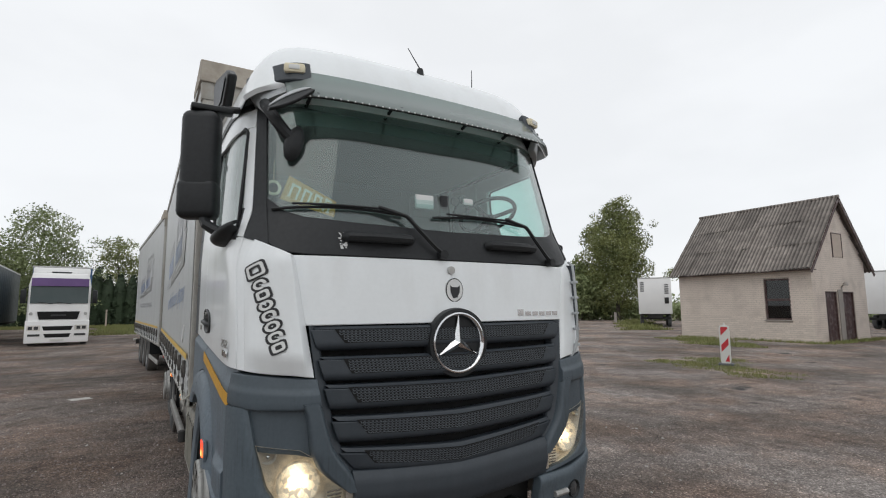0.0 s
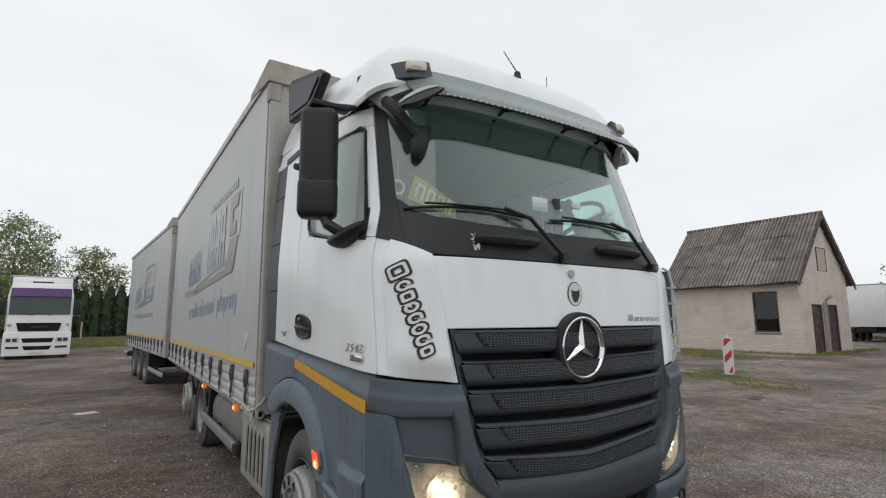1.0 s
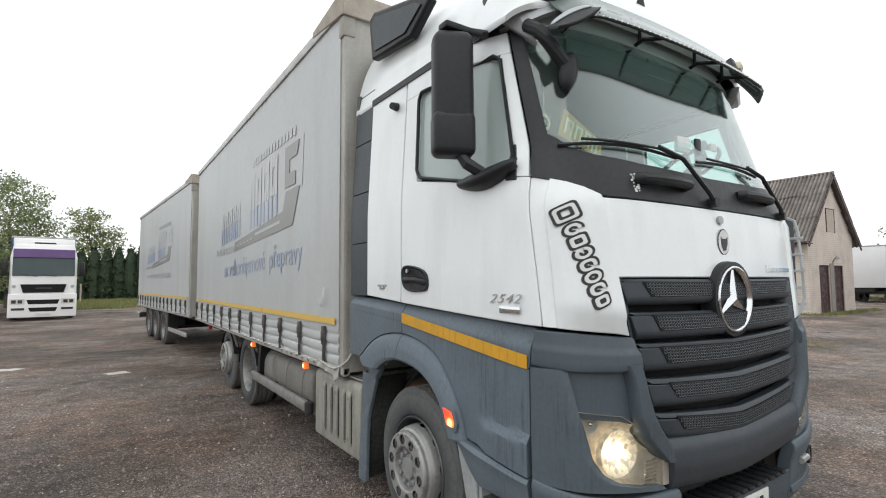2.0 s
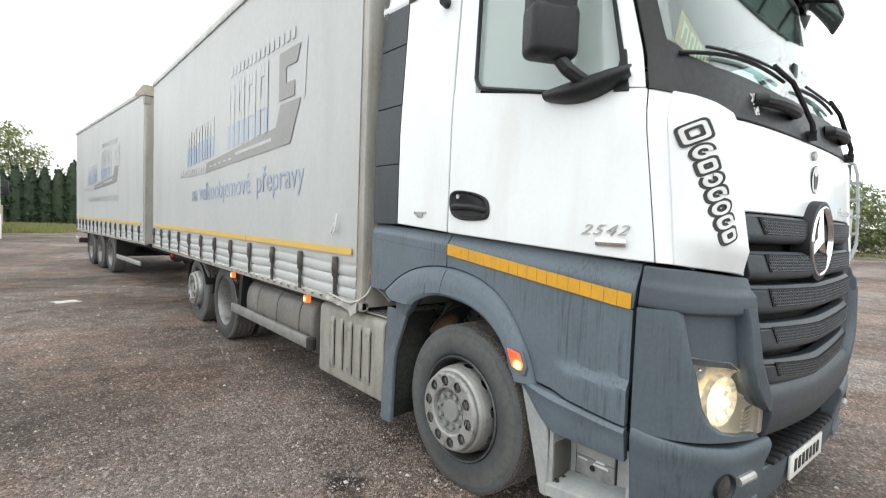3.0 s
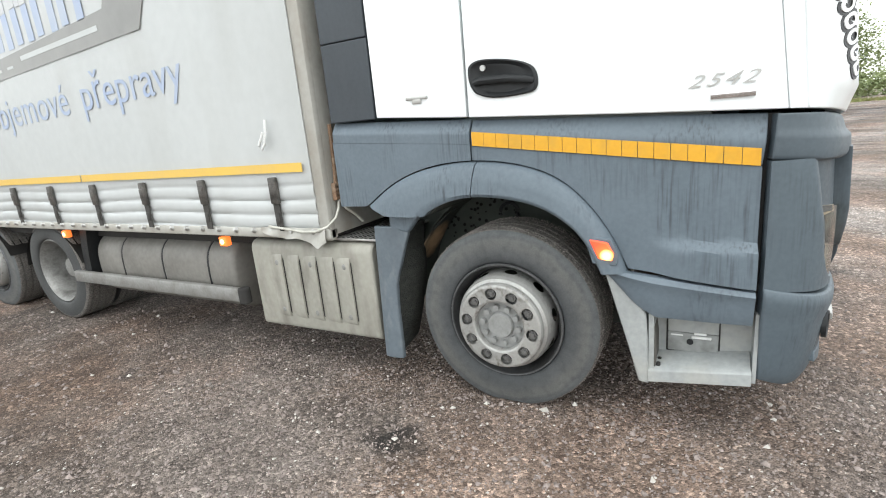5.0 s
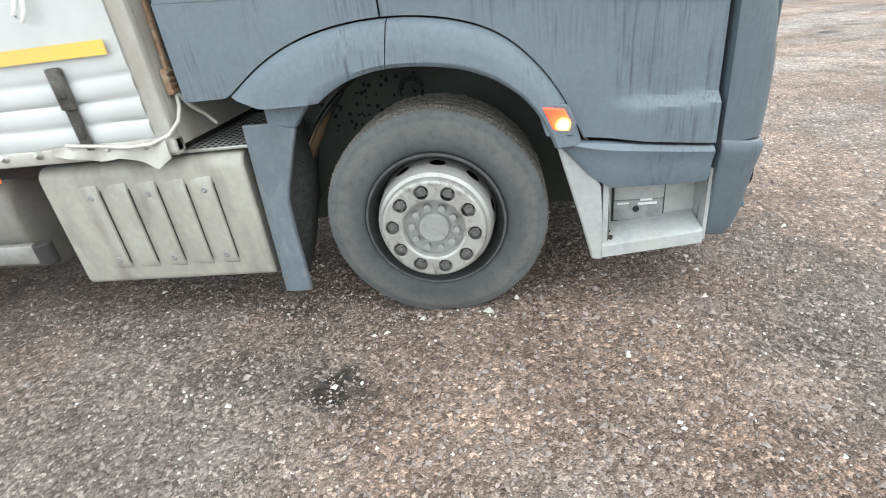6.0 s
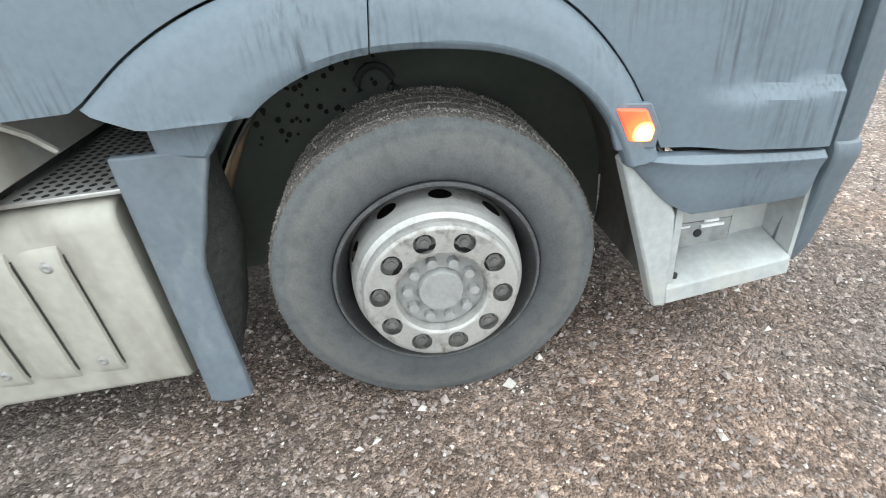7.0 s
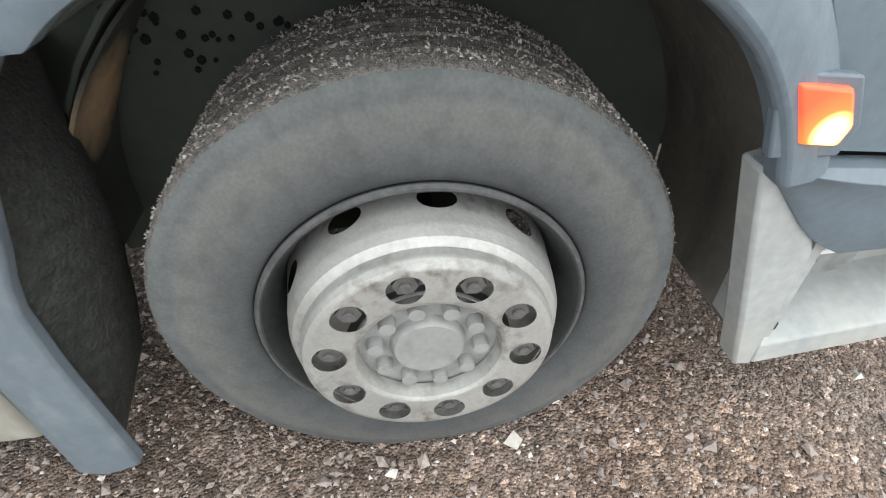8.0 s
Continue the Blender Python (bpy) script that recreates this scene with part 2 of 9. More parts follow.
LINER_BROWN = brown_spot("brown_spotted_liner", (-0.85, 2.00, 0.83))
ORANGE_ON = lit_lens("lit_orange_marker", 0.876, 0.878)
ORANGE_HOT = glow("marker_bulb", (1.0, 0.55, 0.22), 2.2)
AMBER_ON = glow("lit_amber_marker", (1.0, 0.21, 0.04), 0.46)
RED_LENS = mat("red_lens", (0.5, 0.03, 0.02), None, 0.25)
NUT_DARK = mat("dark_lamp_lens", (0.10, 0.105, 0.11), (0.05, 0.052, 0.055), 0.2, metal=0.4, big=30, small=90)
REFLECTOR = mat("lamp_reflector", (0.74, 0.72, 0.67), (0.52, 0.50, 0.46), 0.38, metal=0.5)
PLATE = mat("number_plate_white", (0.70, 0.70, 0.66), None, 0.45)
INK = mat("black_print", (0.02, 0.02, 0.022), None, 0.45)
TANK = mat("dusty_grey_tank", (0.205, 0.197, 0.18), (0.14, 0.134, 0.122), 0.5, big=2, small=30, stain=(0.12, 0.11, 0.10), stain_amt=0.5, stain_scale=5)
WING = mat("pale_grey_plastic", (0.44, 0.46, 0.47), (0.36, 0.38, 0.39), 0.45)
GUARD = mat("dull_guard_metal", (0.30, 0.30, 0.29), (0.22, 0.22, 0.21), 0.5, metal=0.3, big=4, small=50, stain=(0.14, 0.13, 0.115), stain_amt=0.6, stain_scale=9)
FLAP = mat("scuffed_flap_plastic", (0.118, 0.143, 0.166), (0.088, 0.108, 0.126), 0.6, big=5, small=45, bump=0.06, bscale=200, stain=(0.25, 0.27, 0.28), stain_amt=0.55, stain_scale=22, stain_stretch=(1, 1, 0.5), patchy=6.0)
MAT = mat("bristly_mud_mat", (0.008, 0.010, 0.009), (0.040, 0.043, 0.037), 0.9, big=45, small=170, bump=1.0, bscale=120)
def lit_bowl(name, centre):
    """A faceted reflector bowl and housing; the bulb's returned light is painted as emission in uneven cells."""
    m = glow(name, (1.0, 0.78, 0.50), 1.0)
    m.node_tree.nodes["Principled BSDF"].inputs["Base Color"].default_value = (0.55, 0.50, 0.43, 1)
    nt = m.node_tree
    p = nt.nodes["Principled BSDF"]
    p.inputs["Metallic"].default_value, p.inputs["Roughness"].default_value = 0.5, 0.3
    co = nt.nodes.new("ShaderNodeTexCoord").outputs["Object"]
    dst = nt.nodes.new("ShaderNodeVectorMath")
    dst.operation = "DISTANCE"
    dst.inputs[1].default_value = tuple(centre)
    nt.links.new(co, dst.inputs[0])
    fall = nt.nodes.new("ShaderNodeValToRGB")
    els = fall.color_ramp.elements
    els[0].position, els[0].color = 0.022, (1, 1, 1, 1)
    els[1].position, els[1].color = 0.19, (0.004, 0.004, 0.004, 1)
    for pos, v in ((0.050, 0.42), (0.080, 0.13), (0.115, 0.04)):
        e = els.new(pos)
        e.color = (v, v, v, 1)
    nt.links.new(dst.outputs["Value"], fall.inputs["Fac"])
    cell = nt.nodes.new("ShaderNodeTexVoronoi")
    cell.inputs["Scale"].default_value = 46
    nt.links.new(co, cell.inputs["Vector"])
    bw = nt.nodes.new("ShaderNodeRGBToBW")
    nt.links.new(cell.outputs["Color"], bw.inputs["Color"])
    uneven = nt.nodes.new("ShaderNodeMapRange")
    for k, v in (("From Min", 0.25), ("From Max", 0.75), ("To Min", 1.2), ("To Max", 6.5)):
        uneven.inputs[k].default_value = v
    nt.links.new(bw.outputs["Val"], uneven.inputs["Value"])
    mul = nt.nodes.new("ShaderNodeMath")
    mul.operation = "MULTIPLY"
    nt.links.new(fall.outputs["Color"], mul.inputs[0])
    nt.links.new(uneven.outputs["Result"], mul.inputs[1])
    nt.links.new(mul.outputs[0], p.inputs["Emission Strength"])
    return m


HOUSING = mat("pale_lamp_housing", (0.62, 0.56, 0.48), (0.44, 0.40, 0.34), 0.30, metal=0.45, big=8, small=40)
# greenish liner tone that also carries the shade deep in the wheel house
LINER_SHADED = mat("shaded_greenish_liner", (0.054, 0.065, 0.057), (0.078, 0.088, 0.077), 0.9, big=3, small=24)
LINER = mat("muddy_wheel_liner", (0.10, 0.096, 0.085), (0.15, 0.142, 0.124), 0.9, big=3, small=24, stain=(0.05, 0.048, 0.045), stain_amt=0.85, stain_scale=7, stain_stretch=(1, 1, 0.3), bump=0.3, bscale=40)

# ---- mesh tools ----
def finish(bm, name, material, parent=None, label="", smooth=35, bevel=0.0):
    """Links a bmesh as one mesh object."""
    bmesh.ops.recalc_face_normals(bm, faces=bm.faces[:])
    me = bpy.data.meshes.new(name)
    bm.to_mesh(me)
    bm.free()
    for mm in (material if isinstance(material, (list, tuple)) else [material]):
        me.materials.append(mm)
    if smooth:
        me.polygons.foreach_set("use_smooth", [True] * len(me.polygons))
        me.set_sharp_from_angle(angle=radians(smooth))
    ob = new(name, me)
    if parent is not None:
        ob.parent = parent
    if label:
        ob["label"] = label
    if bevel:
        mod = ob.modifiers.new("edge", "BEVEL")
        mod.width, mod.segments, mod.limit_method, mod.angle_limit = bevel, 2, "ANGLE", radians(40)
    return ob


def part(name, bm, material, parent, label="", smooth=35, bevel=0.0):
    return finish(bm, name, material, parent, label, smooth, bevel)


def thing(name, label, category, m=None, group="", kind=""):
    """An Empty at the base of a thing."""
    ob = new(name)
    ob.empty_display_size = 0.2
    if m is not None:
        ob.matrix_world = m
    return tagged(ob, label, category, group, kind)


def box(bm, lo, hi, m=None, bev=0.0):
    """A box from corner lo to corner hi."""
    c = [(a + b) / 2 for a, b in zip(lo, hi)]
    s = [abs(b - a) for a, b in zip(lo, hi)]
    r = bmesh.ops.create_cube(bm, size=1.0, matrix=(m or Matrix()) @ Matrix.Translation(c) @ Matrix.Diagonal((*s, 1)))
    if bev:
        edges = list({e for v in r["verts"] for e in v.link_edges})
        bmesh.ops.bevel(bm, geom=edges, offset=bev, segments=2, affect="EDGES", profile=0.5)
    return r["verts"]


def tube(bm, a, b, r, seg=12, r2=None):
    """A capped cylinder or cone from a to b."""
    a, b = Vector(a), Vector(b)
    d = b - a
    m = Matrix.Translation((a + b) / 2) @ d.to_track_quat("Z", "Y").to_matrix().to_4x4()
    return bmesh.ops.create_cone(bm, cap_ends=True, segments=seg, radius1=r, radius2=r if r2 is None else r2, depth=d.length, matrix=m)["verts"]


def pipe(bm, pts, r, seg=8):
    """A bent round bar through the points."""
    pts = [Vector(p) for p in pts]
    rings = []
    for i, p in enumerate(pts):
        d = (pts[min(i + 1, len(pts) - 1)] - pts[max(i - 1, 0)]).normalized()
        q = d.to_track_quat("Z", "Y")
        rings.append([bm.verts.new(p + q @ Vector((r * math.cos(k * math.tau / seg), r * math.sin(k * math.tau / seg), 0))) for k in range(seg)])
    for u, v in zip(rings, rings[1:]):
        for k in range(seg):
            bm.faces.new((u[k], u[(k + 1) % seg], v[(k + 1) % seg], v[k]))
    bm.faces.new(rings[0])
    bm.faces.new(rings[-1])


def lathe(bm, profile, m, seg=64, close=False):
    """Turns (r, h) pairs round the local z axis, then moves them by m."""
    rings = []
    for r, h in profile:
        rings.append([bm.verts.new(m @ Vector((r * math.cos(k * math.tau / seg), r * math.sin(k * math.tau / seg), h))) for k in range(seg)])
    pairs = list(zip(rings, rings[1:])) + ([(rings[-1], rings[0])] if close else [])
    for u, v in pairs:
        for k in range(seg):
            bm.faces.new((u[k], u[(k + 1) % seg], v[(k + 1) % seg], v[k]))
    return rings


def prism(bm, outline, m, depth):
    """An outline of (u, v) pairs in the local xy plane, extruded along local z by depth."""
    lo = [bm.verts.new(m @ Vector((u, v, 0))) for u, v in outline]
    hi = [bm.verts.new(m @ Vector((u, v, depth))) for u, v in outline]
    bm.faces.new(lo)
    bm.faces.new(hi)
    n = len(lo)
    for i in range(n):
        bm.faces.new((lo[i], lo[(i + 1) % n], hi[(i + 1) % n], hi[i]))


def sheet(bm, f, us, vs, thick):
    """A thick sheet: f(u, v) gives a point and its outward normal."""
    grids = []
    for d in (0.0, -thick):
        g = []
        for v in vs:
            row = []
            for u in us:
                p, n = f(u, v)
                row.append(bm.verts.new(Vector(p) + Vector(n) * d))
            g.append(row)
        grids.append(g)
    a, b = grids
    nu, nv = len(us), len(vs)
    for j in range(nv - 1):
        for i in range(nu - 1):
            bm.faces.new((a[j][i], a[j][i + 1], a[j + 1][i + 1], a[j + 1][i]))
            bm.faces.new((b[j][i], b[j + 1][i], b[j + 1][i + 1], b[j][i + 1]))
    for j in range(nv - 1):
        bm.faces.new((a[j][0], a[j + 1][0], b[j + 1][0], b[j][0]))
        bm.faces.new((a[j][-1], b[j][-1], b[j + 1][-1], a[j + 1][-1]))
    for i in range(nu - 1):
        bm.faces.new((a[0][i], b[0][i], b[0][i + 1], a[0][i + 1]))
        bm.faces.new((a[-1][i], a[-1][i + 1], b[-1][i + 1], b[-1][i]))


def span(a, b, n):
    return [a + (b - a) * i / n for i in range(n + 1)]


def letters(text, size, m, material, name, parent, depth=0.002, shear=0.0, label="", spacing=1.0):
    """Raised lettering in the built-in font; m maps its plane, x along the line and y up."""
    cu = bpy.data.curves.new(name, "FONT")
    cu.body, cu.size, cu.extrude, cu.shear, cu.space_character, cu.resolution_u = text, size, depth, shear, spacing, 3
    tmp = new(name, cu)
    me = bpy.data.meshes.new_from_object(tmp.evaluated_get(bpy.context.evaluated_depsgraph_get()))
    bpy.data.objects.remove(tmp)
    me.transform(m)
    me.materials.clear()
    me.materials.append(material)
    ob = new(name, me)
    ob.parent = parent
    if label:
        ob["label"] = label
    return ob


# ---- the cab's skin: a rounded plan that changes with height ----
def steps(table, z):
    return float(np.interp(z, [r[0] for r in table], [r[1] for r in table]))


CAB_A = [(0.3, 1.22), (0.6, 1.25), (2.15, 1.25), (3.05, 1.20), (3.30, 1.16), (3.6, 1.1)]
CAB_B = [(2.0, 0.75), (2.3, 1.05), (3.6, 1.05)]
CAB_N = [(2.0, 6.0), (2.3, 4.8), (3.6, 4.6)]
CAB_Y = [(0.25, 0.065), (0.40, 0.03), (0.55, 0.015), (1.0, -0.005), (1.35, 0.008), (1.65, 0.038), (2.0, 0.058), (2.2, 0.108), (3.0, 0.338), (3.2, 0.428), (3.6, 0.73)]
PLANS = {}


def plan(z):
    key = round(z, 3)
    if key not in PLANS:
        a, b, n, y0 = (steps(t, key) for t in (CAB_A, CAB_B, CAB_N, CAB_Y))
        ph = np.linspace(0, math.pi / 2, 260)
        x = a * np.sin(ph) ** (2 / n)
        y = y0 + b - b * np.cos(ph) ** (2 / n) + 0.035 * np.minimum(x, 1.0) ** 2
        x, y = np.append(x, a), np.append(y, max(3.2, y[-1] + 0.1))
        s = np.append(0, np.cumsum(np.hypot(np.diff(x), np.diff(y))))
        PLANS[key] = (x, y, s)
    return PLANS[key]


def arc(kind, v, z):
    """The way along the skin from the middle of the front to x = v ("f") or y = v ("s")."""
    x, y, s = plan(z)
    if kind == "f":
        return math.copysign(float(np.interp(abs(v), x, s)), v)
    i = int(np.argmax(x > 0.6))
    return float(np.interp(v, y[i:], s[i:]))


def skin_at(sig, z, off=0.0, side=1):
    """The point and outward normal of the skin; side 1 is the truck's right, at x < 0."""
    x, y, s = plan(z)
    k = abs(sig)
    px, py = float(np.interp(k, s, x)), float(np.interp(k, s, y))
    qx, qy = float(np.interp(k + 0.01, s, x)), float(np.interp(k + 0.01, s, y))
    rx, ry = float(np.interp(max(k - 0.01, 0), s, x)), float(np.interp(max(k - 0.01, 0), s, y))
    t = Vector((qx - rx, qy - ry)).normalized()
    nrm = Vector((t.y, -t.x, 0))
    sg = -side if sig >= 0 else side
    n = Vector((nrm.x * sg, nrm.y, 0))
    return Vector((px * sg, py, z)) + n * off, n


def skin(bm, bottom, top, off=0.0, thick=0.03, nu=10, nv=6, side=1, bulge=None):
    """A panel on the cab between two lines of nodes ("f", x, z) or ("s", y, z); x counts towards the truck's right."""
    lo, hi = bottom, top

    def node(i, v):
        (k, a, za), (_, b, zb) = lo[i], hi[i]
        z = za + (zb - za) * v
        return arc(k, a + (b - a) * v, z), z

    def f(u, v):
        i = min(int(u), len(lo) - 2)
        w = u - i
        p, q = node(i, v), node(i + 1, v)
        sig, z = (p[c] + (q[c] - p[c]) * w for c in (0, 1))
        o = off + (bulge(u / (len(lo) - 1), v) if bulge else 0.0)
        return skin_at(sig, z, o, side)

    sheet(bm, f, span(0, len(lo) - 1, nu * (len(lo) - 1)), span(0, 1, nv), thick)

# ---- the lorry: a white curtain-sided box truck ----
truck = thing("box_truck", "white curtain-sided lorry with dark grey bumper, lit headlights, parked on gravel", "truck")


def both(build):
    """Builds a part on the truck's right (1) and left (-1)."""
    for side in (1, -1):
        build(side)


# white front flap between cowl and grille
bm = bmesh.new()
skin(bm, [("f", -0.935, 1.655), ("f", 0.935, 1.655)], [("f", -0.985, 2.035), ("f", 0.985, 2.035)], 0.0, 0.03, nu=24, nv=4)
front_flap = part("front_flap", bm, WHITE, truck, "white lacquered front flap", bevel=0.006)
# small knob and round sticker on the flap
p, n = skin_at(0.02, 1.975, 0.0)
bm = bmesh.new()
tube(bm, p, p + n * 0.014, 0.024, 20)
part("flap_knob", bm, ALU, front_flap)
p, n = skin_at(0.0, 1.853, 0.0)
ROUND = Matrix.Translation(p) @ Matrix.Rotation(radians(90), 4, "X")
bm = bmesh.new()
bmesh.ops.create_circle(bm, cap_ends=True, segments=40, radius=0.074, matrix=ROUND @ Matrix.Translation((0, 0, 0.004)) @ Matrix.Diagonal((0.85, 1, 1, 1)))
sticker = part("round_sticker", bm, INK, front_flap, "round black and white sticker")
bm = bmesh.new()
bmesh.ops.create_circle(bm, cap_ends=True, segments=40, radius=0.068, matrix=ROUND @ Matrix.Translation((0, 0, 0.006)) @ Matrix.Diagonal((0.85, 1, 1, 1)))
part("sticker_ground", bm, PAPER, front_flap)
bm = bmesh.new()
prism(bm, [(-0.034, 0.03), (-0.02, 0.018), (0.02, 0.018), (0.036, 0.03), (0.036, -0.01), (0.018, -0.045), (-0.012, -0.05), (-0.03, -0.015)], ROUND @ Matrix.Translation((0, 0, 0.0065)), 0.0015)
part("sticker_shape", bm, INK, front_flap)
# small chrome lettering bar at the flap's lower corner
bm = bmesh.new()
for i in range(6):
    p, n = skin_at(arc("f", -0.52 - 0.066 * i, 1.705), 1.705, 0.0)
    box(bm, (p.x - 0.024, p.y - 0.006, 1.690), (p.x + 0.024, p.y + 0.004, 1.716 if i else 1.732))
part("chrome_badge", bm, CHROME, front_flap)


# black cowl under the windscreen
bm = bmesh.new()
LOW = [(1.125, 2.138), (1.04, 2.06), (1.0, 2.05), (0.9, 2.04), (0.6, 2.038)]
TOP = [(1.105, 2.40), (1.04, 2.345), (1.0, 2.298), (0.9, 2.262), (0.6, 2.240)]
skin(bm, [("f", -x, z) for x, z in LOW] + [("f", 0, 2.036)] + [("f", x, z) for x, z in LOW[::-1]],
     [("f", -x, z) for x, z in TOP] + [("f", 0, 2.226)] + [("f", x, z) for x, z in TOP[::-1]], 0.004, 0.05, nu=6, nv=4)
cowl = part("cowl", bm, BLACK, truck, "black scuffed cowl below the windscreen", bevel=0.005)
for cx in (0.485, -0.49):
    bm = bmesh.new()
    pts = [skin_at(arc("f", cx + dx, 2.15), 2.15, 0.004)[0] + Vector((0, -o, 0)) for dx, o in ((0.2, 0.0), (0.185, 0.03), (0.1, 0.045), (0, 0.05), (-0.1, 0.045), (-0.185, 0.03), (-0.2, 0.0))]
    pipe(bm, pts, 0.030, 10)
    part("grab_handle", bm, BLACK, cowl)
# chipped paint beside the handle
bm = bmesh.new()
rnd = random.Random(5)
for i in range(22):
    p, n = skin_at(arc("f", 0.70 + rnd.uniform(-0.02, 0.02), 2.13), 2.13 + rnd.uniform(-0.05, 0.045), 0.005)
    s = rnd.uniform(0.002, 0.008)
    box(bm, (p.x - s, p.y - 0.0015, p.z - s), (p.x + s, p.y + 0.003, p.z + s * rnd.uniform(0.4, 1.3)))
part("paint_chips", bm, PAPER, cowl, "chipped pale paint", smooth=0)

# windscreen and its black border
bm = bmesh.new()
skin(bm, [("f", -1.10, 2.205), ("f", 0, 2.19), ("f", 1.10, 2.205)], [("f", -1.06, 3.02), ("f", 0, 3.05), ("f", 1.06, 3.02)], 0.0, 0.008, nu=44, nv=16)
windscreen = part("windscreen", bm, GLASS, truck, "large curved windscreen with a faint haze")
windscreen.visible_shadow = False


def a_pillar(side):
    bm = bmesh.new()
    skin(bm, [("f", 1.085, 2.095), ("s", 0.336, 2.140)], [("f", 1.05, 3.06), ("s", 0.600, 3.06)], 0.010, 0.03, nu=24, nv=12, side=side)
    part("a_pillar", bm, BLACK, truck, "black windscreen pillar", bevel=0.004)


both(a_pillar)
bm = bmesh.new()
skin(bm, [("f", -1.07, 3.01), ("f", 1.07, 3.01)], [("f", -1.06, 3.12), ("f", 1.06, 3.12)], 0.004, 0.05, nu=20, nv=2)
part("windscreen_header", bm, WHITE, truck)


# white corner panels with the flank fin
def corner(side):
    bm = bmesh.new()

    def fin(u, v):
        return (0.060 if side == 1 else 0.012) * min(1.0, u / 0.16) * (1 - 0.84 * max(0.0, (u - 0.5) / 0.5)) * min(1.0, 0.30 + 0.70 * v / 0.15)

    skin(bm, [("f", 0.865, 1.385), ("f", 0.95, 1.40), ("f", 1.13, 1.42), ("s", 0.196, 1.428)],
         [("f", 0.965, 2.03), ("f", 1.00, 2.045), ("f", 1.10, 2.10), ("s", 0.262, 2.125)], 0.003, 0.05, nu=8, nv=20, side=side, bulge=fin)
    panel = part("corner_panel", bm, WHITE, truck, "white corner panel with a bold black and white decal" if side == 1 else "white corner panel", bevel=0.006)
    if side == 1:
        decal(panel)
    # narrow white strip between the corner panel and the door
    bm = bmesh.new()
    skin(bm, [("s", 0.190, 1.428), ("s", 0.2515, 1.432)], [("s", 0.256, 2.125), ("s", 0.3355, 2.138)], 0.002, 0.03, nu=6, nv=8, side=side)
    part("pillar_strip", bm, WHITE, panel, bevel=0.003)


def decal(panel):
    """Eight chunky outlined marks down the corner panel: plain meanders, rings and bows, white with a black outline."""

    def at(fa, across, lift):
        z = 1.985 - 0.455 * fa + across * 0.42
        sg = arc("f", 1.172 - 0.112 * fa, z) - across * 0.9 - 0.035
        pp, nn = skin_at(sg, z, 0.0)
        fade = (sg - arc("f", 1.04, z)) / max(0.05, arc("s", 0.29, z) - arc("f", 1.04, z))
        return pp + nn * (0.062 * (1 - max(0.0, min(1.0, fade))) + lift)

    def loop(c, r, e, n=24):
        """A rounded closed outline about (c, 0): e = 2 is round, larger is squarer."""
        out = []
        for k in range(n):
            cu, cv = math.cos(k * math.tau / n), math.sin(k * math.tau / n)
            out.append((c + 0.9 * r * math.copysign(abs(cu) ** (2 / e), cu), 1.15 * r * math.copysign(abs(cv) ** (2 / e), cv)))
        return out

    marks = [(0.047, 0.036, 6, 0, 0), (0.136, 0.024, 2, 2, 5), (0.200, 0.022, 5, 0, 0), (0.264, 0.024, 2, 11, 15), (0.328, 0.024, 2.5, 2, 4), (0.392, 0.025, 2, 0, 0), (0.456, 0.024, 2.5, 2, 5), (0.518, 0.021, 4, 0, 0)]
    for c, r, e, cut0, cut1 in marks:
        for inner, outer, lift, mt, nm in ((-0.0205, 0.0185, 0.007, INK, "decal_outline"), (-0.0075, 0.0070, 0.0095, PAPER, "decal_fill")):
            bm = bmesh.new()
            rings = []
            for grow, lf in ((outer, lift - 0.004), (outer, lift), (inner, lift)):
                rings.append([bm.verts.new(at(u / 0.545, v, lf)) for u, v in loop(c, r + grow, e)])
            for a0, a1 in zip(rings, rings[1:]):
                for k in range(24):
                    if cut0 <= k < cut1:
                        continue
                    bm.faces.new((a0[k], a0[(k + 1) % 24], a1[(k + 1) % 24], a1[k]))
            part(nm, bm, mt, panel, smooth=0)


both(corner)


# grille: five dark bars with perforated inserts over a near-black sheet that stands for shade
BARS = [  # z of top and bottom edge at the ends, half widths there, sag in the middle, insert z's and half widths
    (1.650, 1.540, 0.885, 0.850, 0.005, 1.632, 1.565, 0.755, 0.70),
    (1.490, 1.380, 0.845, 0.815, 0.012, 1.474, 1.403, 0.71, 0.665),
    (1.345, 1.230, 0.815, 0.785, 0.022, 1.325, 1.250, 0.685, 0.635),
    (1.180, 1.062, 0.775, 0.740, 0.034, 1.155, 1.085, 0.64, 0.58),
    (1.020, 0.905, 0.735, 0.640, 0.060, 0.995, 0.930, 0.60, 0.54),
]
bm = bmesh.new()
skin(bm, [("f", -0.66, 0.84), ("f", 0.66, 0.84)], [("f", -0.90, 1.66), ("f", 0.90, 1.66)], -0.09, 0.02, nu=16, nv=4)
grille = part("grille_recess", bm, PIT, truck, "near-black sheet for the shade behind the grille")


def sag_skin(bm, z0, z1, w0, w1, sag, off, thick, bulge=None, nu=30, nv=4, edge=0.0):
    def f(u, v):
        w = w0 + (w1 - w0) * v
        x = w * u
        z = z0 + (z1 - z0) * v - sag * (1 - abs(u) ** 1.25)
        return skin_at(arc("f", x, z), z, off + (bulge(v) if bulge else 0) - edge * abs(u) ** 8)
    sheet(bm, f, span(-1, 1, nu), span(0, 1, nv), thick)


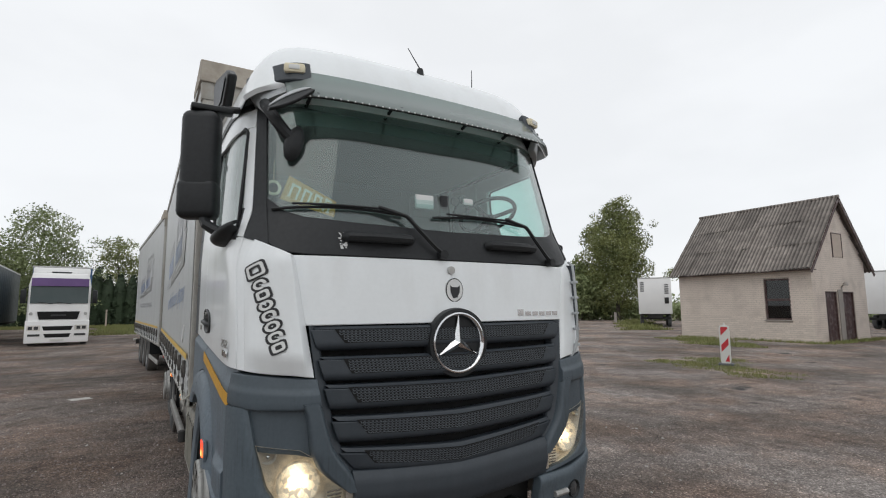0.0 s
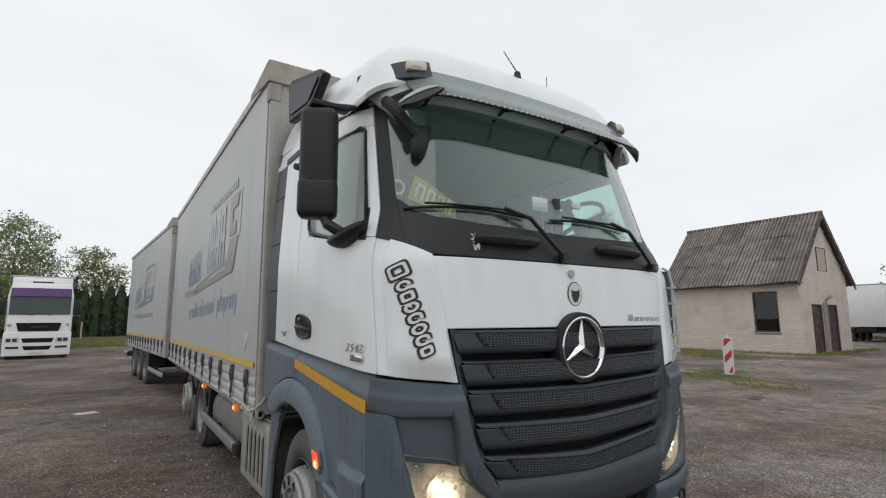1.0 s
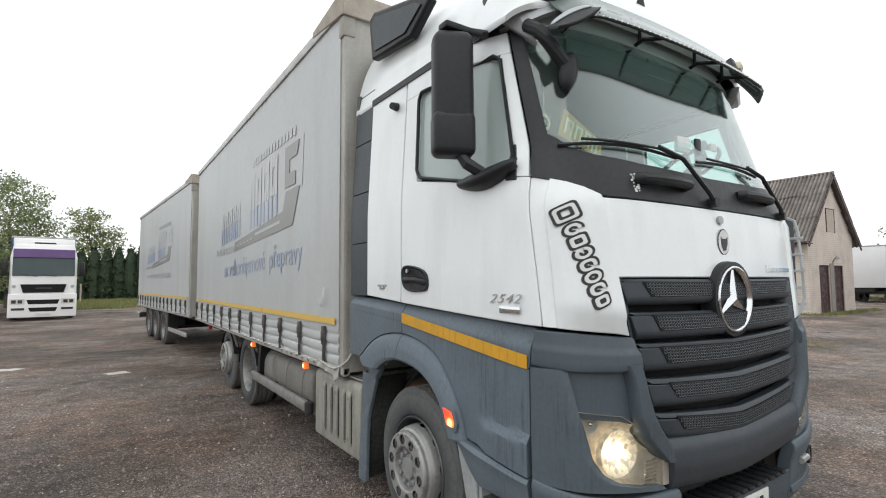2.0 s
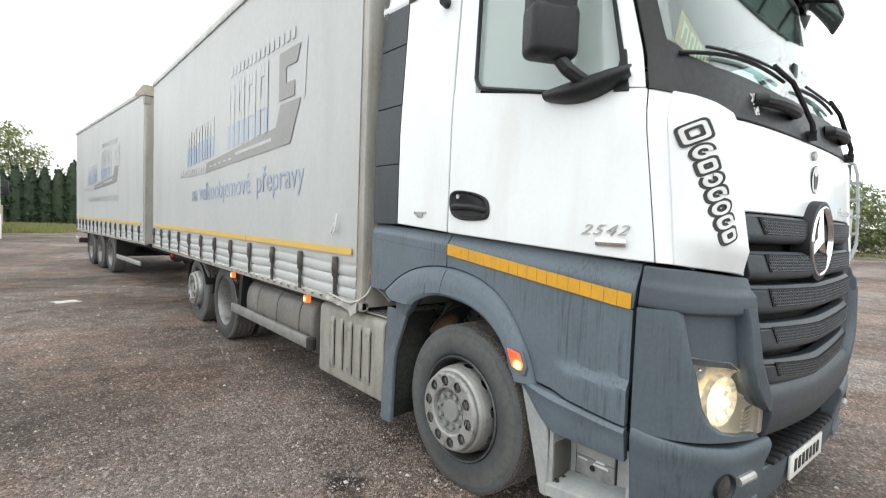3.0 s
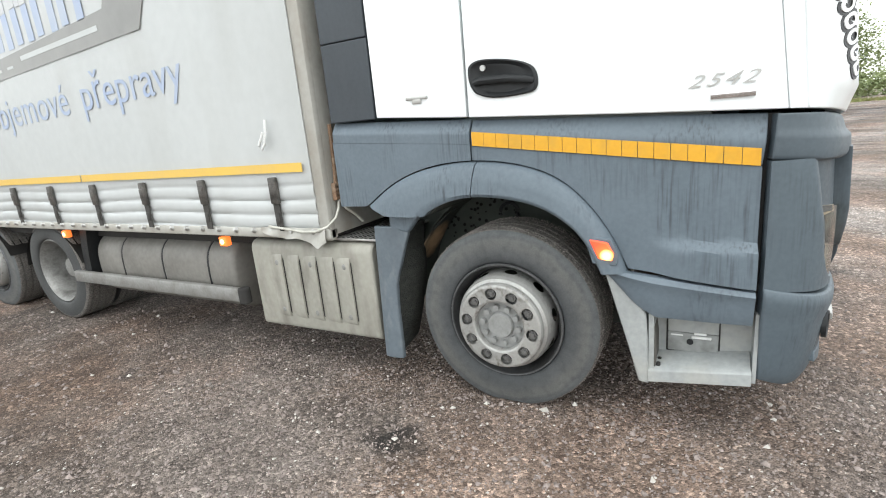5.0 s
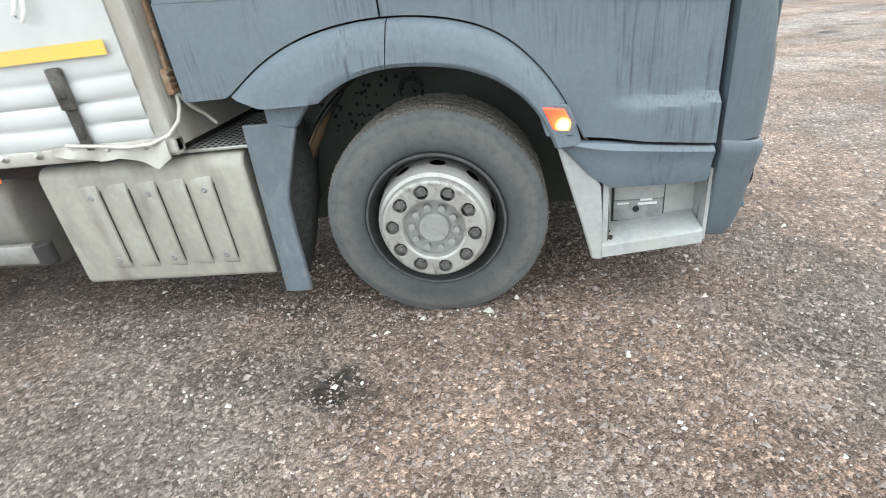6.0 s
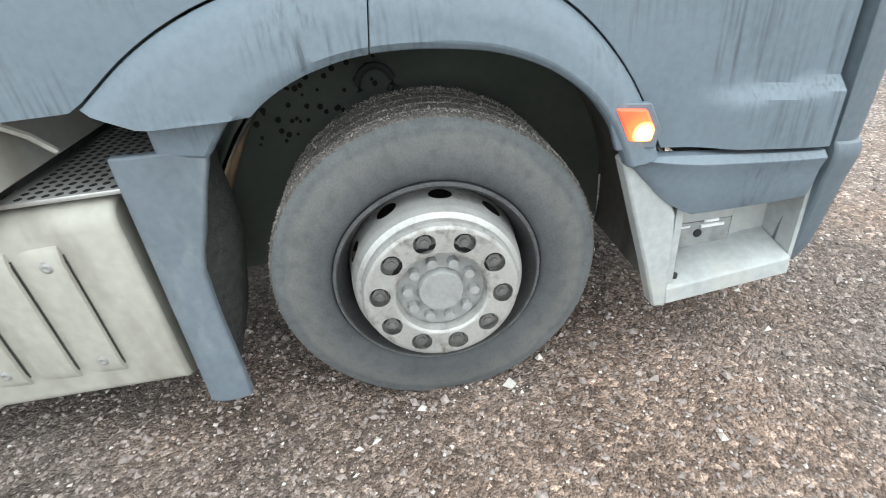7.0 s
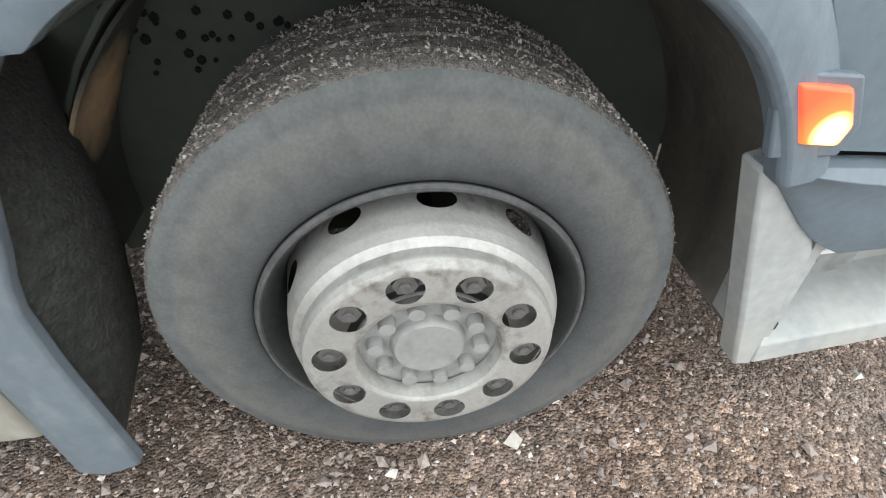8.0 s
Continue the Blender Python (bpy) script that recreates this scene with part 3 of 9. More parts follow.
for zt, zb, wt_, wb_, sag, it, ib, iwt, iwb in BARS:
    bm = bmesh.new()
    sag_skin(bm, zb - 0.018, it + 0.0, wb_ - 0.004, wt_, sag, -0.012, 0.05, bulge=lambda v: float(np.interp(v, (0, 0.10, 0.28, 1), (0.0, 0.020, 0.031, 0.031))), nv=8, edge=0.016)
    sag_skin(bm, it + 0.002, zt, iwt + 0.1, wt_, sag, -0.002, 0.05, bulge=lambda v: 0.020 * (1 - v) ** 1.5, nv=4, edge=0.016)
    bar = part("grille_bar", bm, GREY_FRONT, truck, "dark grey moulded grille bar", bevel=0.004)
    # perforated insert: hexagonal mesh, proud of the bar
    bm = bmesh.new()
    cell = 0.0225
    rows = 5
    for j in range(rows):
        v = (j + 0.5) / rows
        half = iwb + (iwt - iwb) * v
        cols = int(2 * half / cell)
        for i in range(cols):
            x = -half + (i + 0.5 + 0.5 * (j % 2)) * cell
            if abs(x) > half:
                continue
            u = x / half
            z = ib + (it - ib) * v - sag * (1 - abs(u) ** 1.25)
            ch = (it - ib) / rows
            ring = []
            for rr, oo in ((1.0, 0.0225), (0.62, 0.0215)):
                rg = []
                for k in range(6):
                    a = math.tau * k / 6 + math.pi / 6
                    zz = z + rr * 0.60 * ch * math.sin(a)
                    pp, nn = skin_at(arc("f", x + rr * 0.58 * cell * math.cos(a), zz), zz, oo)
                    rg.append(bm.verts.new(pp))
                ring.append(rg)
            for k in range(6):
                bm.faces.new((ring[0][k], ring[0][(k + 1) % 6], ring[1][(k + 1) % 6], ring[1][k]))
    part("perforated_insert", bm, INSERT, bar, "perforated dark insert", smooth=0)
    # near-black sheet paints the shade seen through the mesh
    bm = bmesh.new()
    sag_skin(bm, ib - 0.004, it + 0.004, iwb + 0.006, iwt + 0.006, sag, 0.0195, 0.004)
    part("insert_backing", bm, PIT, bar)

# narrow frame down both sides of the grille
FRAME = [(0.80, 0.645), (0.86, 0.657), (0.92, 0.695), (0.98, 0.743), (1.03, 0.773), (1.12, 0.803), (1.26, 0.836), (1.40, 0.862), (1.66, 0.893)]


def grille_frame(side):
    bm = bmesh.new()

    def strip(u, v):
        z = 0.80 + 0.855 * v
        x = float(np.interp(z, [q[0] for q in FRAME], [q[1] for q in FRAME]))
        return skin_at(arc("f", x - 0.050 * (1 - u), z), z, 0.004 - 0.030 * (1 - u), side)

    sheet(bm, strip, span(0, 1, 4), span(0, 1, 36), 0.07)
    part("grille_frame", bm, GREY_FRONT, truck, "dark frame beside the grille", smooth=60)


both(grille_frame)

# round emblem: chrome ring and three tapering spokes on a black dish
p, n = skin_at(0.0, 1.535, 0.0)
EM = Matrix.Translation((0, p.y - 0.006, 1.537)) @ Matrix.Rotation(radians(90), 4, "X")
bm = bmesh.new()
lathe(bm, [(0.001, 0.0), (0.16, 0.0), (0.175, 0.014), (0.186, 0.026), (0.203, 0.024), (0.208, -0.01), (0.205, -0.06)], EM, 64)
emblem = part("emblem_dish", bm, BLACK, truck, "round grille emblem with a chrome ring")
bm = bmesh.new()
lathe(bm, [(0.158, 0.012), (0.164, 0.028), (0.172, 0.034), (0.180, 0.030), (0.183, 0.016)], EM, 64)
part("emblem_ring", bm, CHROME, emblem)
for k in range(3):
    bm = bmesh.new()
    m = EM @ Matrix.Rotation(radians(90 + 120 * k), 4, "Z")
    base = [bm.verts.new(m @ Vector(q)) for q in ((-0.012, 0.0, 0.004), (0.0, 0.030, 0.006), (0.166, 0.004, 0.012), (0.166, -0.004, 0.012), (0.0, -0.030, 0.006))]
    crest = [bm.verts.new(m @ Vector(q)) for q in ((0.0, 0.0, 0.034), (0.165, 0.0, 0.020))]
    bm.faces.new((base[0], base[1], crest[0]))
    bm.faces.new((base[1], base[2], crest[1], crest[0]))
    bm.faces.new((base[2], base[3], crest[1]))
    bm.faces.new((base[3], base[4], crest[0], crest[1]))
    bm.faces.new((base[4], base[0], crest[0]))
    part("emblem_spoke", bm, CHROME, emblem, smooth=0)


# grey bumper: surround of the grille, corners with the headlight, lower bumper
def edge(table, z):
    """Half width at height z, from (z, x) pairs in rising z."""
    return float(np.interp(z, [q[0] for q in table], [q[1] for q in table]))


LAMP_SIDE = [(0.668, 0.665), (0.694, 0.70), (0.705, 0.80), (0.735, 0.94), (0.79, 1.035), (0.86, 1.083), (1.06, 1.135), (1.25, 1.165)]
CHEEK_IN = [(0.80, 0.640), (0.86, 0.652), (0.92, 0.690), (0.98, 0.738), (1.03, 0.768), (1.12, 0.798), (1.26, 0.832)]
CHEEK_OUT = [(0.80, 0.690), (0.835, 0.735), (0.88, 0.790), (0.935, 0.846), (1.02, 0.884), (1.12, 0.893), (1.20, 0.905), (1.26, 0.930)]


def bumper_corner(side):
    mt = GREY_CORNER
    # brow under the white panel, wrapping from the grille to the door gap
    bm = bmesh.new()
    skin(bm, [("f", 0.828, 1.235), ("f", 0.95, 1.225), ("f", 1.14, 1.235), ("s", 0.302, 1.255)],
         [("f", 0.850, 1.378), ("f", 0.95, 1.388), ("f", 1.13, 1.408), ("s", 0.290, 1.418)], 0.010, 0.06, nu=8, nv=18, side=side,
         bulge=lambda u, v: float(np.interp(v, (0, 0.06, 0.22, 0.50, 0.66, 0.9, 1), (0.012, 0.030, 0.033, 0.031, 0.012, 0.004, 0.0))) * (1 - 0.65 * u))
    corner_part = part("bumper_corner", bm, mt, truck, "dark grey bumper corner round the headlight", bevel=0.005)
    # band between the grille and the lamp
    bm = bmesh.new()

    def cheek(u, v):
        z = 0.80 + 0.46 * v
        x0, x1 = edge(CHEEK_IN, z), edge(CHEEK_OUT, z)
        return skin_at(arc("f", x0 + (x1 - x0) * u, z), z, 0.012 + 0.036 * min(1.0, 2.4 * math.sin(math.pi * u)) ** 0.8, side)

    sheet(bm, cheek, span(0, 1, 12), span(0, 1, 26), 0.09)
    part("bumper_cheek", bm, mt, corner_part, smooth=60)
    # outer side of the corner, round the lamp and down to the seam
    bm = bmesh.new()

    def flank(u, v):
        z = 0.668 + 0.582 * v
        zs = z + 0.085 * (1 - v) * u
        a0, a1 = arc("f", edge(LAMP_SIDE, z), z), arc("s", 0.302, zs)
        return skin_at(a0 + (a1 - a0) * u, zs, 0.012 + 0.010 * min(1.0, 8 * u), side)

    sheet(bm, flank, span(0, 1, 22), span(0, 1, 44), 0.06)
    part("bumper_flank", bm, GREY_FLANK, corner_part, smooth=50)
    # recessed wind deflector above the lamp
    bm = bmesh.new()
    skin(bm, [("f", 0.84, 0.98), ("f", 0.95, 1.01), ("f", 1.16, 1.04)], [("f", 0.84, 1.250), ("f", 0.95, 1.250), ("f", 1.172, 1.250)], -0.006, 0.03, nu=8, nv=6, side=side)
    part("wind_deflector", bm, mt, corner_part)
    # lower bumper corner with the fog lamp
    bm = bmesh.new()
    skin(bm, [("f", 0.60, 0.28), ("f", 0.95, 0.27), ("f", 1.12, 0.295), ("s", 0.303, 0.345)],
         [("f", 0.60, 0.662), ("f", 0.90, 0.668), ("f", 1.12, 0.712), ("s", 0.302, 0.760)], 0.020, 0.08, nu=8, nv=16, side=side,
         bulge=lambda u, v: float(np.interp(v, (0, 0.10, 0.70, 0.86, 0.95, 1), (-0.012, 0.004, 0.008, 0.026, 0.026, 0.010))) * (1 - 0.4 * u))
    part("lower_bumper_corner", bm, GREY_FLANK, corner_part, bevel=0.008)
    # headlamp: pale housing, lit bowl, small upper bowl, ribbed inner end, clear cover
    low = [("f", 0.70, 0.690), ("f", 0.78, 0.698), ("f", 0.94, 0.730), ("f", 1.04, 0.785), ("f", 1.088, 0.855)]
    top = [("f", 0.70, 0.825), ("f", 0.765, 0.868), ("f", 0.86, 0.985), ("f", 0.93, 1.03), ("f", 1.14, 1.066)]
    bm = bmesh.new()
    skin(bm, low, top, 0.0, 0.02, nu=6, nv=14, side=side, bulge=lambda u, v: -0.075 * (math.sin(math.pi * u) * math.sin(math.pi * v)) ** 0.35)
    p, n = skin_at(arc("f", 0.935, 0.860), 0.860, -0.050, side)
    bulb_at = Matrix.Translation(p) @ (n + Vector((0, -0.35, 0))).to_track_quat("Z", "Y").to_matrix().to_4x4() @ Vector((0, 0, 0.02))
    # housing and bowl share a painted glow round the bulb
    lit_mat = lit_bowl("lit_lamp_bowl", bulb_at)
    lamp = part("headlight", bm, lit_mat, truck, "lit halogen headlight, warm white")
    bm = bmesh.new()
    skin(bm, low, top, 0.016, 0.004, nu=4, nv=8, side=side)
    cover = part("clear_cover", bm, LAMP_GLASS, lamp, "clear lamp cover")
    cover.visible_shadow = False
    for xx, zz, rr, lit in ((0.935, 0.860, 0.112, True), (1.085, 1.005, 0.040, False)):
        p, n = skin_at(arc("f", xx, zz), zz, -0.050, side)
        aim = Matrix.Translation(p) @ (n + Vector((0, -0.35, 0))).to_track_quat("Z", "Y").to_matrix().to_4x4()
        bm = bmesh.new()
        lathe(bm, [(0.012, -0.012), (rr * 0.4, -0.006), (rr * 0.7, 0.008), (rr * 0.92, 0.026), (rr * 0.98, 0.026), (rr * 0.99, 0.0)], aim, 32)
        part("reflector_bowl", bm, lit_mat if lit else REFLECTOR, lamp)
        bm = bmesh.new()
        bmesh.ops.create_uvsphere(bm, u_segments=16, v_segments=10, radius=rr * (0.15 if lit else 0.27), matrix=aim @ Matrix.Translation((0, 0, 0.018 if lit else 0.026)))
        part("bulb", bm, HEAD_ON if lit else CHROME, lamp, "glowing bulb" if lit else "")
    bm = bmesh.new()
    for i in range(6):
        zz = 0.715 + 0.018 * i
        skin(bm, [("f", 0.715, zz), ("f", 0.79, zz - 0.004)], [("f", 0.715, zz + 0.008), ("f", 0.79, zz + 0.004)], -0.008, 0.008, nu=3, nv=1, side=side)
    part("ribbed_reflector", bm, CHROME, lamp)
    bm = bmesh.new()
    skin(bm, [("f", 0.652, 0.690), ("f", 0.698, 0.690)], [("f", 0.652, 0.800), ("f", 0.698, 0.824)], 0.016, 0.03, nu=3, nv=5, side=side)
    part("day_light_strip", bm, HOUSING, lamp, "grey day running strip", bevel=0.003)
    # fog lamp in a dark pocket, with a bright grip beside it
    p, n = skin_at(arc("f", 0.935, 0.515), 0.515, 0.020, side)
    aim = Matrix.Translation(p) @ n.to_track_quat("Z", "Y").to_matrix().to_4x4()
    bm = bmesh.new()
    skin(bm, [("f", 0.66, 0.405), ("f", 0.93, 0.405), ("f", 1.03, 0.435)], [("f", 0.66, 0.575), ("f", 0.90, 0.600), ("f", 0.985, 0.560)], 0.026, 0.02, nu=6, nv=3, side=side)
    part("fog_pocket", bm, GREY_CORNER, corner_part, bevel=0.004)
    bm = bmesh.new()
    skin(bm, [("f", 0.62, 0.352), ("f", 0.90, 0.350), ("f", 1.045, 0.385)], [("f", 0.62, 0.392), ("f", 0.90, 0.390), ("f", 1.030, 0.422)], 0.030, 0.03, nu=8, nv=3, side=side, bulge=lambda u, v: 0.014 * (1 - v))
    part("pocket_ledge", bm, GREY_FLANK, corner_part, bevel=0.004)
    bm = bmesh.new()
    lathe(bm, [(0.001, 0.008), (0.046, 0.012), (0.052, 0.022), (0.058, 0.024), (0.060, 0.005)], aim, 28)
    fog = part("fog_lamp", bm, BLACK, corner_part, "round fog lamp in a black pocket")
    bm = bmesh.new()
    lathe(bm, [(0.0005, 0.020), (0.03, 0.018), (0.046, 0.0125)], aim, 24)
    part("fog_lens", bm, NUT_DARK, fog)
    bm = bmesh.new()
    pa, _ = skin_at(arc("f", 0.855, 0.520), 0.520, 0.036, side)
    pb, _ = skin_at(arc("f", 0.735, 0.522), 0.522, 0.036, side)
    pipe(bm, [pa, pb], 0.020, 10)
    part("tow_cover", bm, ALU, corner_part)


# skirt grey darkened to paint in the front's shade, less so on the flank
GREY_CORNER = mat("shaded_bumper_grey", (0.068, 0.088, 0.105), (0.052, 0.068, 0.081), 0.52, big=2.5, small=55, bump=0.05, bscale=260,
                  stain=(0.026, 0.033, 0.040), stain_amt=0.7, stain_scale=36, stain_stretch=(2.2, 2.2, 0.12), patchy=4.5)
GREY_FLANK = mat("weathered_flank_grey", (0.087, 0.112, 0.132), (0.067, 0.087, 0.103), 0.55, big=2.5, small=55, bump=0.05, bscale=260,
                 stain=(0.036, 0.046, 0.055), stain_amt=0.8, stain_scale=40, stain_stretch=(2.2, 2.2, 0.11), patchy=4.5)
both(bumper_corner)

# lower bumper in the middle: chin, dark intake, ribbed step plate, number plate
bm = bmesh.new()
sag_skin(bm, 0.660, 0.900, 0.655, 0.665, 0.045, 0.010, 0.08, bulge=lambda v: float(np.interp(v, (0, 0.08, 0.45, 0.85, 1), (0.0, 0.018, 0.040, 0.028, 0.0))), nv=10)
chin = part("bumper_chin", bm, GREY_FRONT, truck, "dark grey bumper chin below the grille", bevel=0.006)
bm = bmesh.new()
skin(bm, [("f", -0.66, 0.46), ("f", 0.66, 0.46)], [("f", -0.66, 0.73), ("f", 0.66, 0.73)], -0.14, 0.02, nu=10, nv=2)
part("intake_recess", bm, DARK, chin)
bm = bmesh.new()
skin(bm, [("f", -0.62, 0.30), ("f", 0.62, 0.30)], [("f", -0.60, 0.50), ("f", 0.60, 0.50)], 0.02, 0.05, nu=14, nv=4)
low = part("lower_bumper", bm, GREY_CORNER, truck, "lower front bumper with a ribbed step", bevel=0.008)
for i in range(13):
    bm = bmesh.new()
    x = -0.48 + 0.08 * i
    p, n = skin_at(arc("f", -x, 0.5), 0.505, 0.0)
    box(bm, (x - 0.026, p.y - 0.035, 0.498), (x + 0.026, p.y + 0.13, 0.522), bev=0.006)
    part("step_rib", bm, BLACK, low)
p, n = skin_at(0.0, 0.41, 0.02)
bm = bmesh.new()
box(bm, (-0.27, p.y - 0.018, 0.355), (0.27, p.y - 0.006, 0.475), bev=0.004)
plate = part("number_plate", bm, PLATE, low, "white number plate")
bm = bmesh.new()
for i in range(7):
    box(bm, (-0.21 + 0.062 * i, p.y - 0.021, 0.385), (-0.21 + 0.062 * i + 0.036, p.y - 0.017, 0.448))
part("plate_bars", bm, INK, plate, smooth=0)


# ---- cab sides: doors, glass, mirrors, skirt ----
def wing_mirror(s):
    """The tall main mirror: two black housings on arms."""
    bm = bmesh.new()
    mx = s * 1.395
    tilt = Matrix.Translation((mx, 0.70, 2.615)) @ Matrix.Rotation(s * radians(24), 4, "Z")
    v = box(bm, (-0.108, -0.085, -0.33), (0.108, 0.07, 0.33), tilt)
    bmesh.ops.bevel(bm, geom=list({e for q in v for e in q.link_edges}), offset=0.055, segments=4, affect="EDGES", profile=0.5)
    mirror = part("main_mirror", bm, BLACK, truck, "tall black wing mirror", smooth=50)
    bm = bmesh.new()
    v = box(bm, (-0.112, -0.089, -0.335), (0.112, 0.06, -0.10), tilt)
    bmesh.ops.bevel(bm, geom=list({e for q in v for e in q.link_edges}), offset=0.04, segments=3, affect="EDGES", profile=0.5)
    part("wide_angle_housing", bm, BLACK, mirror, smooth=50)
    bm = bmesh.new()
    sheet(bm, lambda a, b: (tilt @ Vector((a, 0.074, b)), Vector((0, 1, 0))), span(-0.08, 0.08, 2), span(-0.06, 0.29, 2), 0.003)
    part("mirror_glass", bm, MIRROR, mirror)
    bm = bmesh.new()
    pipe(bm, [(mx + s * 0.02, 0.70, 2.93), (mx + s * 0.0, 0.69, 2.965), (s * 1.32, 0.68, 2.975), (s * 1.19, 0.66, 2.985)], 0.022, 8)
    box(bm, (s * 1.35 - 0.12, 0.64, 2.948), (s * 1.35 + 0.12, 0.72, 2.984), bev=0.01)
    part("mirror_arm", bm, BLACK, mirror)
    bm = bmesh.new()
    pipe(bm, [(mx + s * -0.02, 0.66, 2.30), (s * 1.36, 0.62, 2.24), (s * 1.29, 0.58, 2.19), (s * 1.24, 0.57, 2.17)], 0.032, 8)
    part("mirror_arm", bm, BLACK, mirror)


def cab_side(side):
    vis = side == 1
    s = -1 if vis else 1

    def door_skin(bm, bottom, top, **kw):
        skin(bm, bottom, top, side=side, **kw)

    bm = bmesh.new()
    # lower door, then the frame round the window
    door_skin(bm, [("s", 0.255, 1.432), ("s", 0.80, 1.462), ("s", 1.500, 1.505)], [("s", 0.340, 2.142), ("s", 0.76, 2.182), ("s", 1.495, 2.312)], off=0.004, thick=0.04, nu=8, nv=8)
    door_skin(bm, [("s", 1.315, 2.272), ("s", 1.495, 2.292)], [("s", 1.33, 2.86), ("s", 1.49, 2.90)], off=0.0025, thick=0.04, nu=3, nv=6)
    door_skin(bm, [("s", 0.346, 2.145), ("s", 0.425, 2.155)], [("s", 0.553, 2.86), ("s", 0.61, 2.86)], off=0.002, thick=0.03, nu=4, nv=8)
    door_skin(bm, [("s", 0.553, 2.86), ("s", 1.49, 2.86)], [("s", 0.59, 2.99), ("s", 1.49, 2.99)], off=0.004, thick=0.04, nu=8, nv=3)
    door = part("door", bm, WHITE, truck, "white cab door with a dark handle", bevel=0.005)
    bm = bmesh.new()
    door_skin(bm, [("s", 0.43, 2.15), ("s", 0.76, 2.19), ("s", 1.32, 2.30)], [("s", 0.595, 2.865), ("s", 0.90, 2.865), ("s", 1.335, 2.865)], off=-0.014, thick=0.006, nu=6, nv=5)
    pane = part("door_window", bm, SIDE_GLASS if vis else FAR_GLASS, door, "side window")
    pane.visible_shadow = False
    bm = bmesh.new()
    rim = [("s", 0.70, 2.17), ("s", 1.22, 2.285), ("s", 1.27, 2.30), ("s", 1.30, 2.325), ("s", 1.316, 2.36), ("s", 1.328, 2.82), ("s", 1.30, 2.862), ("s", 0.64, 2.862), ("s", 0.60, 2.83), ("s", 0.44, 2.22)]
    pipe(bm, [skin_at(arc(k, v, z), z, 0.004, side)[0] for k, v, z in rim + rim[:1]], 0.012, 6)
    part("window_seal", bm, BLACK, door)
    # black rounded pod at the window's lower front corner, and the trim rising from it
    bm = bmesh.new()

    def pod(u, v):
        y = 0.405 + 0.40 * u
        fat = (math.sin(math.pi * (0.06 + 0.80 * u)) ** 0.55) * (1 - 0.35 * u)
        a = math.pi * (v - 0.5)
        p, n = skin_at(arc("s", y, 2.165), 2.165, 0.006, side)
        z = 2.172 - 0.012 * math.sin(math.pi * u) + 0.062 * fat * math.sin(a) + 0.05 * (1 - u) ** 3
        return Vector((p.x, p.y, z)) + n * (0.105 * fat * math.cos(a)), (n * math.cos(a) + Vector((0, 0, math.sin(a)))).normalized()

    sheet(bm, pod, span(0, 1, 14), span(0, 1, 10), 0.012)
    part("mirror_fairing", bm, BLACK, door, smooth=60)
    bm = bmesh.new()
    door_skin(bm, [("s", 0.405, 2.135), ("s", 0.47, 2.14)], [("s", 0.455, 2.33), ("s", 0.475, 2.33)], off=0.010, thick=0.02, nu=3, nv=5)
    part("window_trim", bm, BLACK, door, bevel=0.004)
    # handle: dark dished plate, grip, lock
    out = [(1.485, 1.70), (1.475, 1.735), (1.42, 1.752), (1.28, 1.735), (1.19, 1.705), (1.160, 1.665), (1.160, 1.60), (1.20, 1.582), (1.36, 1.576), (1.45, 1.60), (1.478, 1.645)]
    for _ in range(2):
        out = [tuple(w * p + (1 - w) * q for p, q in zip(out[i], out[(i + 1) % len(out)])) for i in range(len(out)) for w in (0.75, 0.25)]
    bm = bmesh.new()
    hub_y, hub_z = 1.325, 1.662
    rings = []
    for f, d in ((1.0, -0.004), (1.0, 0.010), (0.93, 0.014), (0.86, 0.010), (0.74, 0.001)):
        rings.append([bm.verts.new((s * (1.2545 + d), hub_y + (y - hub_y) * f, hub_z + (z - hub_z) * f)) for y, z in out])
    for p0, p1 in zip(rings, rings[1:]):
        for i in range(len(out)):
            bm.faces.new((p0[i], p0[(i + 1) % len(out)], p1[(i + 1) % len(out)], p1[i]))
    bm.faces.new(rings[-1])
    handle = part("door_handle", bm, BLACK, door, "black dished door handle")
    bm = bmesh.new()
    hx = s * 1.268
    pipe(bm, [(hx - s * 0.012, 1.455, 1.652), (hx + s * 0.006, 1.42, 1.658), (hx + s * 0.010, 1.30, 1.655), (hx + s * 0.006, 1.21, 1.642), (hx - s * 0.012, 1.185, 1.636)], 0.017, 10)
    part("grip", bm, BLACK, handle)
    bm = bmesh.new()
    tube(bm, (s * 1.25, 1.41, 1.712), (s * 1.266, 1.41, 1.712), 0.013, 16)
    part("lock", bm, ALU, handle)
    # chrome model number and small badges
    if vis:
        side_plane = Matrix(((0, 0, -1, -1.256), (-1, 0, 0, 0.585), (0, 1, 0, 1.535), (0, 0, 0, 1)))
        letters("2542", 0.070, side_plane @ Matrix.Diagonal((1.34, 0.92, 1, 1)), ALU, "model_number", door, depth=0.002, shear=0.45, spacing=1.25)
        bm = bmesh.new()
        box(bm, (-1.26, 0.36, 1.487), (-1.252, 0.505, 1.520), bev=0.002)
        part("badge_bar", bm, CHROME, door)
    # white rear side wall of the cab, with its seam to the door
    bm = bmesh.new()
    door_skin(bm, [("s", 1.512, 1.507), ("s", 2.02, 1.545)], [("s", 1.506, 2.99), ("s", 2.02, 2.99)], off=0.003, thick=0.04, nu=6, nv=10)
    rear = part("cab_side_wall", bm, WHITE, truck, "white side wall behind the door", bevel=0.005)
